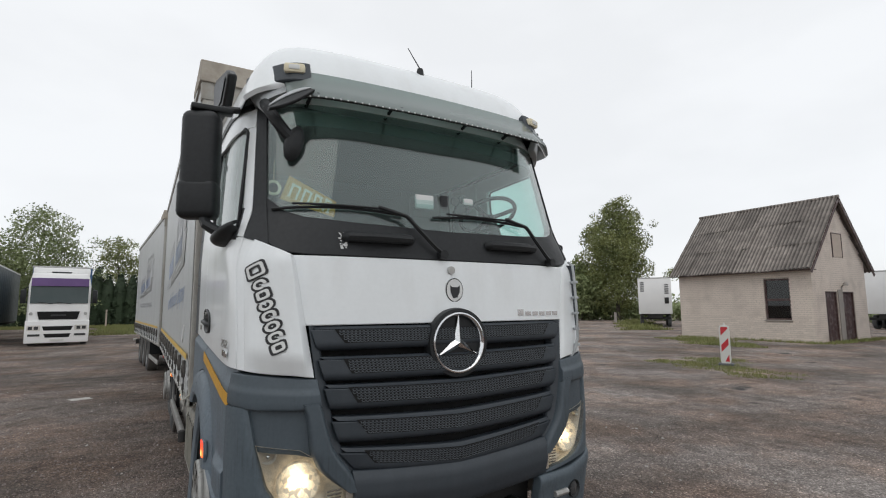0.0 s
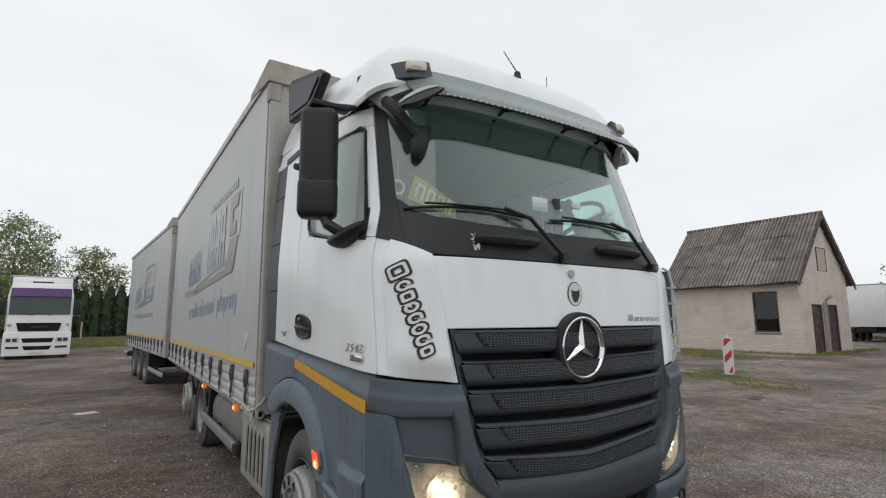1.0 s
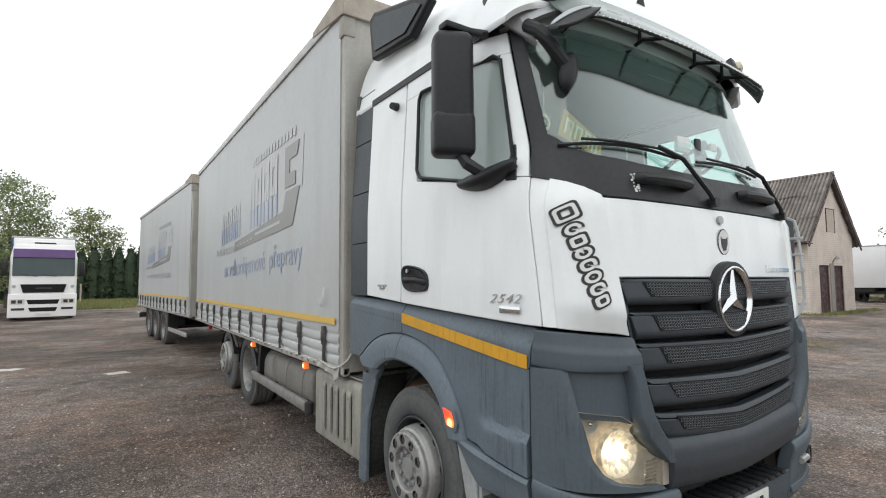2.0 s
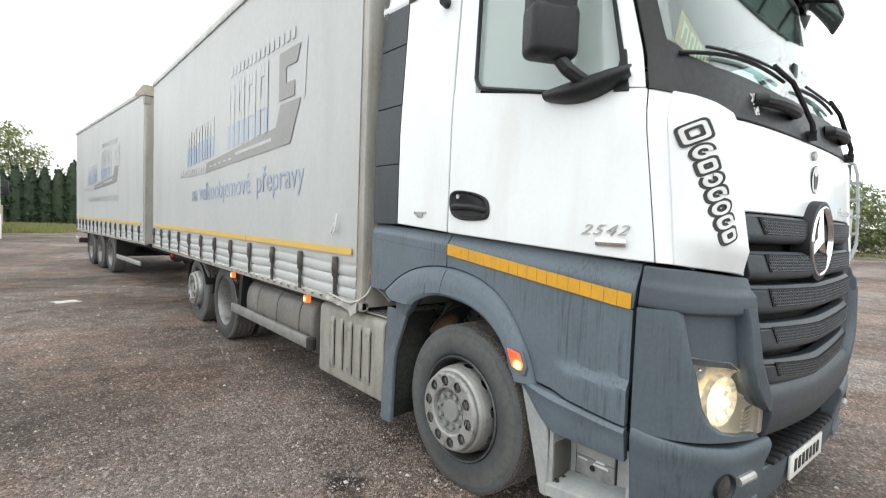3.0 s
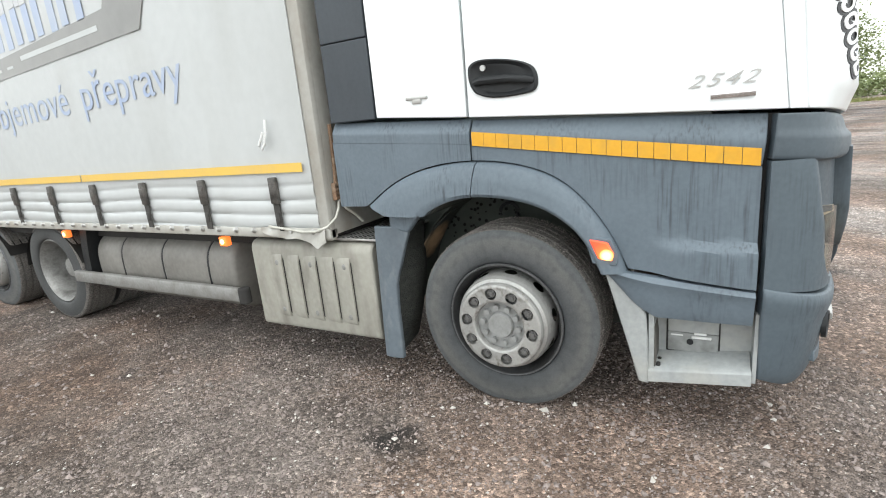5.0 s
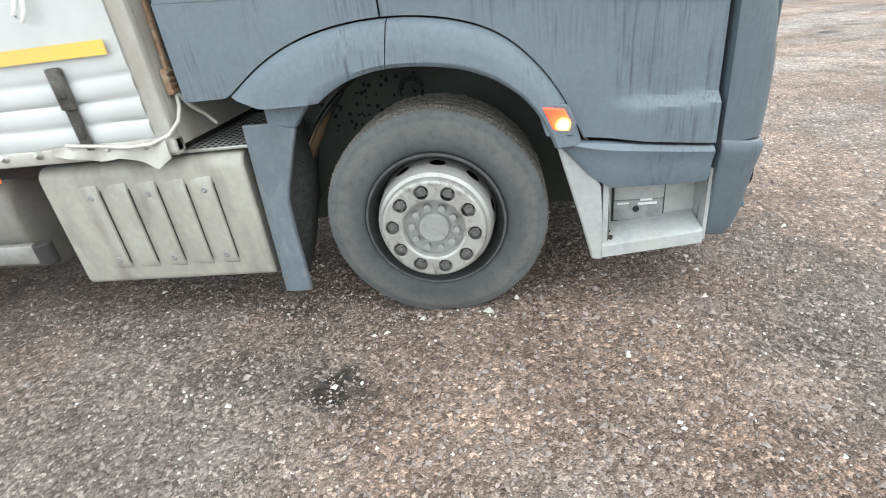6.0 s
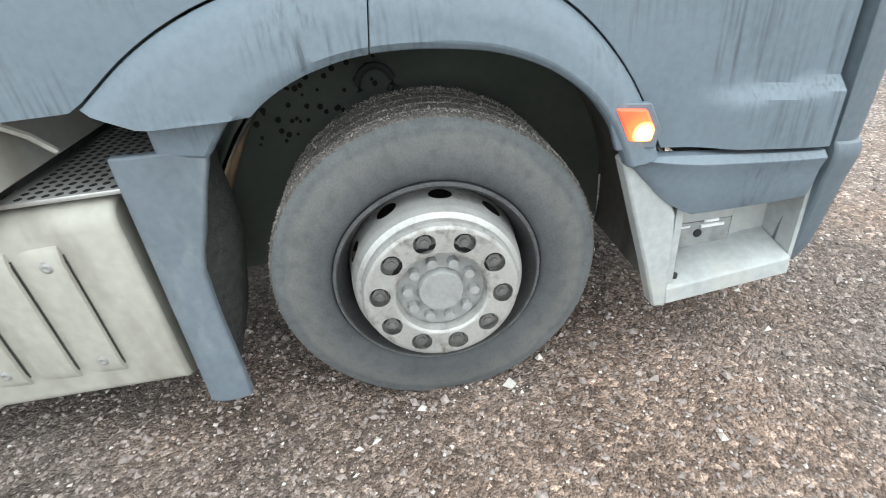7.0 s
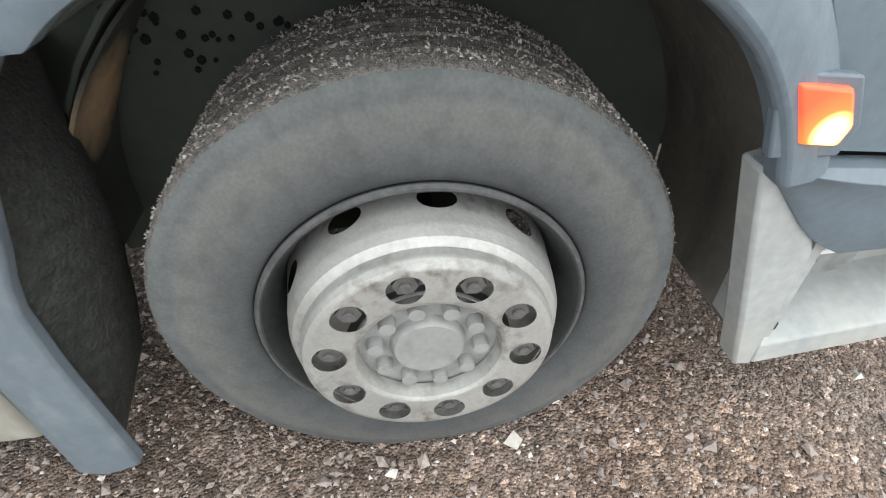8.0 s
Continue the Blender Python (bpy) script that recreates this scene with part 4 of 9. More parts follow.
    if vis:
        bm = bmesh.new()
        box(bm, (-1.262, 1.71, 1.612), (-1.252, 1.83, 1.626), bev=0.002)
        box(bm, (-1.262, 1.745, 1.592), (-1.252, 1.795, 1.614), bev=0.002)
        part("small_badge", bm, ALU, rear)
        bm = bmesh.new()
        tube(bm, (-1.22, 1.62, 2.86), (-1.27, 1.60, 2.855), 0.03, 14, 0.024)
        part("side_lamp", bm, BLACK, rear)
    # black drip moulding along the top of door and wall
    bm = bmesh.new()
    door_skin(bm, [("s", 0.62, 2.985), ("s", 2.02, 2.985)], [("s", 0.64, 3.03), ("s", 2.02, 3.03)], off=0.012, thick=0.03, nu=14, nv=2)
    part("drip_moulding", bm, BLACK, truck)
    # dark side deflector in four stacked sections behind the cab
    for z0, z1 in ((1.54, 1.937), (1.94, 2.327), (2.33, 2.727), (2.73, 3.14)):
        bm = bmesh.new()
        door_skin(bm, [("s", 2.035, z0), ("s", 2.33, z0)], [("s", 2.035, z1), ("s", 2.33, z1)], off=-0.004, thick=0.025, nu=4, nv=2)
        part("side_deflector", bm, GREY_FRONT, truck, "dark grey side deflector", bevel=0.005)
    # roof corner spoiler
    bm = bmesh.new()
    m = Matrix(((0, 0, s, s * 1.14), (1, 0, 0, 0), (0, 1, 0, 0), (0, 0, 0, 1)))
    prism(bm, [(1.46, 3.30), (2.05, 3.36), (2.10, 3.70), (2.01, 3.735), (1.33, 3.54), (1.20, 3.455)], m, 0.07)
    spo = part("roof_spoiler", bm, BLACK, truck, "black roof side spoiler", bevel=0.02)
    bm = bmesh.new()
    prism(bm, [(1.52, 3.35), (1.98, 3.405), (2.03, 3.64), (1.98, 3.67), (1.38, 3.50), (1.30, 3.455)], Matrix.Translation((s * 0.072, 0, 0)) @ m, 0.008)
    part("spoiler_panel", bm, GREY_FRONT, spo, bevel=0.003)
    if vis:
        wing_mirror(s)
    # grey skirt under door and side wall
    bm = bmesh.new()
    for bot, top in (([("s", 0.325, 1.235), ("s", 1.500, 1.38)], [("s", 0.305, 1.422), ("s", 1.500, 1.492)]),
                     ([("s", 1.508, 1.38), ("s", 2.33, 1.435)], [("s", 1.508, 1.495), ("s", 2.33, 1.54)])):
        door_skin(bm, bot, top, off=-0.006, thick=0.04, nu=10, nv=16, bulge=lambda u, v: float(np.interp(v, (0, 0.46, 0.54, 1), (0.005, 0.005, 0.001, -0.034))))
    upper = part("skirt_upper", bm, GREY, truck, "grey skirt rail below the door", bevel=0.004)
    # yellow reflective tape in short pieces
    if vis:
        for i in range(19):
            y0 = 0.332 + i * 0.0612
            bm = bmesh.new()
            zb0, zb1 = (1.232 + (yy - 0.315) * 0.122 for yy in (y0, y0 + 0.0590))
            door_skin(bm, [("s", y0, zb0), ("s", y0 + 0.0590, zb1)], [("s", y0, zb0 + 0.064), ("s", y0 + 0.0590, zb1 + 0.064)], off=0.006, thick=0.004, nu=1, nv=1)
            part("tape_piece", bm, YELLOW, upper, smooth=0)
    # main skirt panel, cut by the wheel arch
    WY, WZ = 1.41, 0.475
    ARCH_OUT = [(0.800, 0.79), (0.834, 0.905), (0.938, 1.072), (1.08, 1.208), (1.26, 1.276), (1.50, 1.306), (1.76, 1.282), (1.97, 1.206), (2.14, 1.088)]
    ARCH_IN = [(0.905, 0.79), (0.932, 0.864), (0.982, 0.950), (1.05, 1.020), (1.17, 1.093), (1.32, 1.128), (1.495, 1.140), (1.603, 1.124), (1.706, 1.090), (1.785, 1.038), (1.85, 0.970)]

    def along(line, u):
        k = np.linspace(0, 1, len(line))
        w = np.linspace(0, 1, 200)
        out = []
        for c in (0, 1):
            v = np.interp(w, k, [q[c] for q in line])
            pad = np.concatenate([2 * v[0] - v[12:0:-1], v, 2 * v[-1] - v[-2:-14:-1]])
            out.append(float(np.interp(u, w, np.convolve(pad, np.ones(25) / 25, "valid"))))
        return out

    curve = [along(ARCH_OUT, k / 60) for k in range(61)]

    def low_edge(y):
        if y < curve[0][0] + 0.02:
            return 0.752 + 0.125 * (y - 0.325)
        if y > curve[-1][0]:
            return 1.085
        return float(np.interp(y, [q[0] for q in curve], [q[1] for q in curve])) + 0.007

    for y0, y1 in ((0.325, 1.500), (1.508, 2.335)):
        bm = bmesh.new()

        def panel(u, v, y0=y0, y1=y1):
            y = y0 + (y1 - y0) * u
            lo_z = low_edge(y)
            hi_z = 1.230 + (y - 0.315) * 0.122 if y < 1.505 else 1.385 + (y - 1.508) * 0.067
            z = lo_z + (hi_z - lo_z) * v
            ledge = 0.030 * max(0.0, min(1.0, (0.935 + 0.02 * (y - 0.3) - z) / 0.035)) * max(0.0, min(1.0, (0.70 - y) / 0.10))
            return skin_at(arc("s", y, z), z, -0.002 + ledge, side)

        sheet(bm, panel, span(0, 1, 40 if y0 < 1 else 24), span(0, 1, 26), 0.04)
        part("skirt_panel", bm, GREY, truck, "rain-streaked grey side skirt", smooth=30)
    # flared arch in two pieces
    for u0, u1 in ((0.0, 0.613), (0.6145, 1.0)):
        bm = bmesh.new()

        def flare(u, v, u0=u0, u1=u1):
            a, b = along(ARCH_IN, u0 + (u1 - u0) * u), along(ARCH_OUT, u0 + (u1 - u0) * u)
            lift = float(np.interp(v, (0, 0.10, 0.5, 0.86, 0.95, 1), (0.044, 0.054, 0.046, 0.026, 0.014, -0.006)))
            return Vector((s * (1.25 + lift), a[0] + (b[0] - a[0]) * v, max(a[1] + (b[1] - a[1]) * v, 1.038 if a[0] > 1.6 else 0.0))), Vector((s, 0, 0))

        sheet(bm, flare, span(0, 1, 34), span(0, 1, 10), 0.035)
        part("wheel_arch", bm, GREY, truck, "grey wheel arch flare", bevel=0.004)
    # orange marker lamp at the front foot of the arch
    bm = bmesh.new()
    mk = Matrix(((0, 0, s, s * 1.276), (1, 0, 0, 0), (0, 1, 0, 0), (0, 0, 0, 1)))
    prism(bm, [(0.950, 0.948), (0.872, 0.936), (0.846, 0.884), (0.854, 0.854), (0.912, 0.862)], mk, 0.030)
    marker = part("side_marker", bm, ORANGE_ON, truck, "lit orange side marker lamp", bevel=0.006)
    bm = bmesh.new()
    prism(bm, [(0.974, 0.962), (0.858, 0.948), (0.826, 0.880), (0.836, 0.832), (0.938, 0.838)], mk, 0.020)
    part("marker_bezel", bm, GREY, marker, bevel=0.004)
    # lower skirt above the step
    bm = bmesh.new()

    def low_panel(u, v):
        zt = 0.740 + 0.066 * u
        y = 0.325 + (0.895 - 0.325) * u
        zb = float(np.interp(y, (0.325, 0.687, 0.767, 0.875, 0.895), (0.594, 0.598, 0.651, 0.775, 0.795)))
        z = zb + (zt - zb) * v
        return skin_at(arc("s", y, z), z, float(np.interp(v, (0, 0.2, 0.70, 0.86, 1), (0.006, 0.014, 0.024, 0.036, 0.020))), side)

    sheet(bm, low_panel, span(0, 1, 16), span(0, 1, 8), 0.04)
    part("lower_skirt", bm, GREY, truck, "grey lower skirt over the step", bevel=0.006)
    # step well: back wall, rear cheek, chequered tread
    bm = bmesh.new()
    box(bm, (s * 1.085, 0.30, 0.29), (s * 1.10, 0.712, 0.66))
    box(bm, (s * 1.10, 0.30, 0.335), (s * 1.232, 0.314, 0.64))
    box(bm, (s * 1.10, 0.690, 0.29), (s * 1.236, 0.712, 0.64))
    step = part("step_well", bm, STEPGREY, truck, "dusty grey entry step")
    bm = bmesh.new()
    pr = Matrix(((0, 0, s, s * 1.0), (1, 0, 0, 0), (0, 1, 0, 0), (0, 0, 0, 1)))
    prism(bm, [(0.708, 0.270), (0.752, 0.276), (0.795, 0.44), (0.895, 0.785), (0.845, 0.80), (0.765, 0.70), (0.722, 0.60), (0.716, 0.50)], Matrix.Translation((s * 0.190, 0, 0)) @ pr, 0.060)
    part("step_cheek", bm, STEPGREY, step, bevel=0.008)
    # tread: falls towards its front lip, and towards the rear
    bm = bmesh.new()
    ends = []
    for y, z in ((0.316, 0.385), (0.714, 0.339)):
        ends.append([bm.verts.new((s * x, y, z + dz)) for x, dz in ((1.09, -0.02), (1.09, 0.034), (1.240, 0.004), (1.250, -0.003), (1.254, -0.057), (1.240, -0.057), (1.236, -0.030))])
    for k in range(7):
        bm.faces.new((ends[0][k], ends[0][(k + 1) % 7], ends[1][(k + 1) % 7], ends[1][k]))
    bm.faces.new(ends[0])
    bm.faces.new(ends[1][::-1])
    bmesh.ops.recalc_face_normals(bm, faces=bm.faces[:])
    tread = part("step_tread", bm, STEPGREY, step, "pale dusty step tread", bevel=0.004)
    for y, x in ((0.672, 1.215), (0.672, 1.165)):
        bm = bmesh.new()
        tube(bm, (s * x, y, 0.345), (s * x, y, 0.366), 0.009, 10)
        part("tread_bolt", bm, DARK, tread)
    bm = bmesh.new()
    box(bm, (s * 1.099, 0.432, 0.380), (s * 1.104, 0.650, 0.548))
    hatch = part("step_hatch", bm, DARK, step)
    bm = bmesh.new()
    box(bm, (s * 1.10, 0.438, 0.386), (s * 1.113, 0.643, 0.478), bev=0.005)
    part("hatch_lid", bm, HATCH, hatch)
    bm = bmesh.new()
    box(bm, (s * 1.10, 0.438, 0.480), (s * 1.115, 0.643, 0.542), bev=0.005)
    part("hatch_lid", bm, STEPGREY, hatch)
    bm = bmesh.new()
    box(bm, (s * 1.112, 0.466, 0.456), (s * 1.120, 0.545, 0.468), bev=0.002)
    box(bm, (s * 1.112, 0.486, 0.474), (s * 1.119, 0.535, 0.484), bev=0.002)
    box(bm, (s * 1.112, 0.580, 0.462), (s * 1.117, 0.630, 0.469), bev=0.002)
    part("hatch_latch", bm, PAPER, hatch)
    bm = bmesh.new()
    tube(bm, (s * 1.111, 0.551, 0.437), (s * 1.117, 0.551, 0.437), 0.014, 14)
    part("hatch_lock", bm, BLACK, hatch)
    # dark board added for the shade in the gap between bumper corner and door
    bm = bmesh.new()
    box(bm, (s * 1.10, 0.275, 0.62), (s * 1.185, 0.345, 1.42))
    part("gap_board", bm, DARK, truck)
    # wheel house
    bm = bmesh.new()
    for a0 in range(-12, 180, 8):
        a, b = math.radians(a0), math.radians(a0 + 8)
        wide = s * (1.225 if a0 < 117 else 0.92)
        bm.faces.new([bm.verts.new((x, WY - 0.02 - (0.70 if t < 1.57 else 0.72) * math.cos(t), WZ - 0.05 + 0.735 * math.sin(t))) for x, t in ((s * 0.66, a), (wide, a), (wide, b), (s * 0.66, b))])
    bmesh.ops.remove_doubles(bm, verts=bm.verts[:], dist=0.002)
    bmesh.ops.solidify(bm, geom=bm.faces[:], thickness=0.01)
    house_part = part("wheel_house", bm, [LINER, LINER_SHADED], truck, "muddy black wheel house liner")
    # rear of the same liner gets the darker tone: shade put into colour
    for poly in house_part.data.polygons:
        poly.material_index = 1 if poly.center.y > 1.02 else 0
    bm = bmesh.new()
    box(bm, (s * 0.62, 0.70, 0.30), (s * 0.66, 2.2, 1.2))
    part("chassis_side", bm, LINER_SHADED, house_part)
    if vis:
        bm = bmesh.new()
        rnd = random.Random(3)
        for i in range(70):
            y, z = rnd.uniform(1.5, 2.0), rnd.uniform(0.75, 1.08)
            tube(bm, (-0.662, y, z), (-0.668, y, z), rnd.uniform(0.005, 0.011), 6)
        part("liner_perforation", bm, PIT, house_part, smooth=0)["kind"] = "stuff"
        bm = bmesh.new()
        pipe(bm, [(-0.78, 1.510 + 0.055 * math.cos(k * 0.42 - 0.4), 0.965 + 0.052 * math.sin(k * 0.42 - 0.4)) for k in range(11)], 0.012, 8)
        part("hose", bm, BLACK, house_part, "black bent hose")
        bm = bmesh.new()

        def spot_point(u, v):
            # a rounded spot on the rear of the liner
            z = 0.83 + 0.17 * (2 * v - 1)
            y = WY - 0.02 + 0.70 * math.sqrt(1 - ((z - WZ + 0.05) / 0.735) ** 2) - 0.012
            half = 0.115 * math.sqrt(max(0.0, 1 - (2 * v - 1) ** 2)) + 0.004
            return Vector((s * (0.875 - 0.05 * v + half * (2 * u - 1)), y, z)), Vector((0, -0.9, -0.4))

        sheet(bm, spot_point, span(0, 1, 10), span(0, 1, 14), 0.008)
        part("brown_liner_patch", bm, LINER_BROWN, house_part, "brown spot on the liner")
    # grey flap behind the wheel with bristles inside
    bm = bmesh.new()

    def flap(u, v):
        z = 0.195 + (0.97 - 0.195) * v
        back = 2.148 - 0.004 * v
        front = float(np.interp(z, (0.20, 0.50, 0.66, 0.73, 0.86, 0.945, 0.97), (2.024, 2.032, 2.026, 1.996, 1.952, 1.918, 1.912)))
        y = front + (back - front) * u
        bow = 0.012 * math.sin(math.pi * u)
        return Vector((s * (1.258 - 0.030 * v + bow), y, z)), Vector((s, 0, 0))

    sheet(bm, flap, span(0, 1, 8), span(0, 1, 14), 0.03)
    fl = part("wheel_flap", bm, FLAP, truck, "scuffed grey flap behind the wheel", bevel=0.006)
    bm = bmesh.new()
    sheet(bm, lambda u, v: (Vector((s * (1.215 - 0.29 * u), float(np.interp(v, (0, 0.4, 0.68, 0.87, 1), (2.06, 2.05, 2.005, 1.97, 1.93))) + 0.012 - 0.10 * math.sin(math.pi * v) * math.sin(math.pi * min(1, 0.75 * u)) + 0.05 * u, 0.20 + 0.75 * v)), Vector((0, -1, 0))), span(0, 1, 12), span(0, 1, 22), 0.02)
    part("mud_guard", bm, MAT, fl, "dark bristly mud guard")
    bm = bmesh.new()
    prism(bm, [(1.822, 1.052), (2.03, 1.052), (2.03, 0.958), (1.918, 0.940), (1.880, 0.985)], Matrix(((0, 0, s, s * 1.19), (1, 0, 0, 0), (0, 1, 0, 0), (0, 0, 0, 1))), 0.048)
    part("flap_bracket", bm, GREY, fl, bevel=0.010)


GLASS_BAND = mat("dark_green_band", (0.026, 0.052, 0.045), (0.034, 0.064, 0.055), 0.5)
MIRROR = mat("mirror_glass", (0.85, 0.86, 0.87), None, 0.03, metal=1.0, rvar=0.01)
HATCH = mat("grimy_hatch_plastic", (0.29, 0.30, 0.295), (0.20, 0.207, 0.203), 0.6, big=9, small=50, stain=(0.09, 0.09, 0.085), stain_amt=0.6, stain_scale=14)
STEPGREY = mat("dusty_step_plastic", (0.345, 0.362, 0.36), (0.25, 0.265, 0.265), 0.6, big=5, small=40, stain=(0.40, 0.39, 0.35), stain_amt=0.6, stain_scale=6, bump=0.06)
both(cab_side)

# roof: rounded white shell
bm = bmesh.new()


def roof(u, v):
    # from the visor over the top to the rear edge
    x = 1.205 * math.sin(u * math.pi / 2)
    edge = (abs(x) / 1.205) ** 11
    front = 0.33 + 0.07 * abs(x) ** 4
    y = front + (2.34 - front) * v ** 1.7
    k = min(1.0, (y - front) / 0.36)
    crown = 3.13 + 0.385 * (1 - (1 - k) ** 2.6) + 0.14 * min(1.0, max(0.0, y - 0.75) / 0.8)
    z = crown - (crown - 3.03) * edge - 0.02 * abs(u)
    return Vector((x, y, z)), Vector((u * 0.6, -0.6 * (1 - v), 1)).normalized()


sheet(bm, roof, span(-1, 1, 44), span(0, 1, 30), 0.03)
roof_ob = part("roof", bm, WHITE, truck, "white rounded high roof", smooth=60)
bm = bmesh.new()
for s in (1, -1):
    skin(bm, [("s", 0.50, 3.02), ("s", 2.34, 3.02)], [("s", 0.60, 3.17), ("s", 2.34, 3.17)], -0.005, 0.03, nu=14, nv=3, side=s)
skin(bm, [("f", -1.10, 3.10), ("f", 1.10, 3.10)], [("f", -1.08, 3.22), ("f", 1.08, 3.22)], 0.0, 0.03, nu=20, nv=3)
part("roof_base", bm, WHITE, roof_ob)
# clearance lamps on the roof corners, each in a grey surround
for s in (1, -1):
    bm = bmesh.new()

    def surround(u, v, s=s):
        x = 0.84 + 0.330 * u - 0.02 * u * v
        return Vector((-s * x, 0.312 + 0.05 * v + 0.38 * u ** 2.5, 3.115 + 0.140 * v - 0.015 * u * v)), Vector((-s * 0.6 * u, -1, 0.3)).normalized()

    sheet(bm, surround, span(0, 1, 10), span(0, 1, 5), 0.05)
    holder = part("lamp_surround", bm, GREY_FRONT, truck, "dark grey roof corner with a clearance lamp", bevel=0.008)
    bm = bmesh.new()
    q = surround(0.30, 0.60)[0]
    box(bm, (-0.062, -0.026, -0.030), (0.062, 0.03, 0.030), Matrix.Translation(q) @ Matrix.Rotation(-s * radians(20), 4, "Z"), bev=0.014)
    part("clearance_lamp", bm, CREAM, holder, "clear cream clearance lamp")
    bm = bmesh.new()
    box(bm, (-0.032, -0.031, -0.014), (0.032, -0.02, 0.016), Matrix.Translation(q) @ Matrix.Rotation(-s * radians(20), 4, "Z"), bev=0.004)
    part("lamp_lens", bm, PAPER, holder)
# aerials
bm = bmesh.new()
tube(bm, (0.02, 0.53, 3.42), (0.02, 0.53, 3.50), 0.035, 16, 0.022)
tube(bm, (0.02, 0.53, 3.50), (-0.045, 0.60, 3.68), 0.005, 6, 0.003)
part("aerial", bm, BLACK, roof_ob)
bm = bmesh.new()
tube(bm, (0.80, 1.0, 3.45), (0.80, 1.0, 3.88), 0.006, 6, 0.003)
part("aerial", bm, BLACK, roof_ob)

# tinted sun visor with its lamp strip and brackets
bm = bmesh.new()


def visor(u, v):
    x = 0.985 * u
    wrap = max(0.0, (abs(u) - 0.84) / 0.16)
    tip = max(0.0, (u - 0.90) / 0.10)
    y = 0.120 + 0.060 * u * u + 0.07 * wrap ** 2 + 0.19 * v + 0.02 * math.sin(math.pi * v) * (1 - tip)
    z = 2.972 - 0.02 * abs(u) ** 10 - 0.045 * tip ** 1.5 * (1 - v) + 0.225 * v ** 0.8
    return Vector((x, y, z)), Vector((0, -1, 0.5)).normalized()


sheet(bm, visor, span(-1, 1, 40), span(0, 1, 8), 0.008)
visor_ob = part("sun_visor", bm, VISOR, truck, "tinted plastic sun visor with a lamp strip")
bm = bmesh.new()
pipe(bm, [visor(u, 0.0)[0] + Vector((0, 0.012, 0.0)) for u in span(-0.95, 0.84, 30)], 0.008, 6)
part("light_strip", bm, BLACK, visor_ob, "black strip of small lamps")
# pale end cap at the far tip, with its screws
bm = bmesh.new()
sheet(bm, lambda a, b: (visor(0.925 + 0.08 * a, 0.02 + 0.80 * b)[0] + Vector((0.006, -0.012, 0)), Vector((0.3, -1, 0.2))), span(0, 1, 6), span(0, 1, 10), 0.02)
cap = part("visor_end_cap", bm, WING, visor_ob, "pale grey visor end", bevel=0.004)
for b in (0.30, 0.55):
    q = visor(0.955, b)[0] + Vector((0.004, -0.014, 0))
    bm = bmesh.new()
    tube(bm, q, q + Vector((0.003, -0.008, 0.002)), 0.013, 10, 0.009)
    part("cap_screw", bm, BLACK, cap)
for i in range(40):
    q = visor(-0.90 + 1.72 * i / 39, 0.0)[0] + Vector((0, 0.004, -0.004))
    bm = bmesh.new()
    box(bm, (q.x - 0.0045, q.y - 0.010, q.z - 0.001), (q.x + 0.0045, q.y - 0.005, q.z + 0.006))
    part("small_lamp", bm, PAPER, visor_ob, smooth=0)
for u in (-0.32, 0.27, 0.66, -0.85):
    bm = bmesh.new()
    a = visor(u, 0.05)[0]
    pipe(bm, [a + Vector((0, 0.01, 0)), a + Vector((0.0, 0.16, 0.05)), a + Vector((0.0, 0.27, 0.02))], 0.012, 6)
    pipe(bm, [visor(u, 0.9)[0] + Vector((0, 0.01, 0)), a + Vector((0.0, 0.18, 0.05))], 0.010, 6)
    part("visor_bracket", bm, BLACK, visor_ob)
for s in (1, -1):
    # swept side piece from the pillar to the visor, and a pale winglet below it
    bm = bmesh.new()
    if s == 1:
        skin(bm, [("f", 0.91, 3.060), ("f", 1.05, 2.985), ("s", 0.46, 2.88)], [("f", 0.89, 3.120), ("f", 1.06, 3.135), ("s", 0.70, 3.125)], 0.012, 0.05, nu=10, nv=6, side=s,
             bulge=lambda u, v: 0.060 * (1 - u) ** 0.7 + 0.030)
    else:
        skin(bm, [("f", 0.96, 3.00), ("f", 1.08, 2.97), ("s", 0.60, 2.92)], [("f", 0.95, 3.085), ("f", 1.08, 3.10), ("s", 0.66, 3.08)], 0.01, 0.06, nu=8, nv=5, side=s,
             bulge=lambda u, v: 0.10 * (1 - u) ** 0.7 * (0.35 + 0.65 * v) + 0.02)
    part("visor_side", bm, WING, visor_ob, "pale grey swept visor end", bevel=0.008)
    bm = bmesh.new()

    def winglet(u, v, s=s):
        x = 1.105 - 0.240 * u
        fat = math.sin(math.pi * (0.06 + 0.86 * u)) ** 0.7
        return Vector((-s * x, 0.21 - 0.06 * u + 0.07 * v, 2.875 + 0.140 * u - 0.030 * fat + 0.075 * fat * v)), Vector((0, -0.7, 0.7))

    if s == -1:
        bm.free()
        continue
    sheet(bm, winglet, span(0, 1, 12), span(0, 1, 5), 0.024)
    wl = part("winglet", bm, BLACK, visor_ob, "black winglet with a pale top edge", bevel=0.006)
    bm = bmesh.new()
    sheet(bm, lambda u, v: (winglet(0.04 + 0.92 * u, 0.72 + 0.34 * v)[0] + Vector((0, -0.003, 0.008)), Vector((0, -0.7, 0.7))), span(0, 1, 12), span(0, 1, 3), 0.010)
    part("winglet_edge", bm, WING, wl, bevel=0.003)

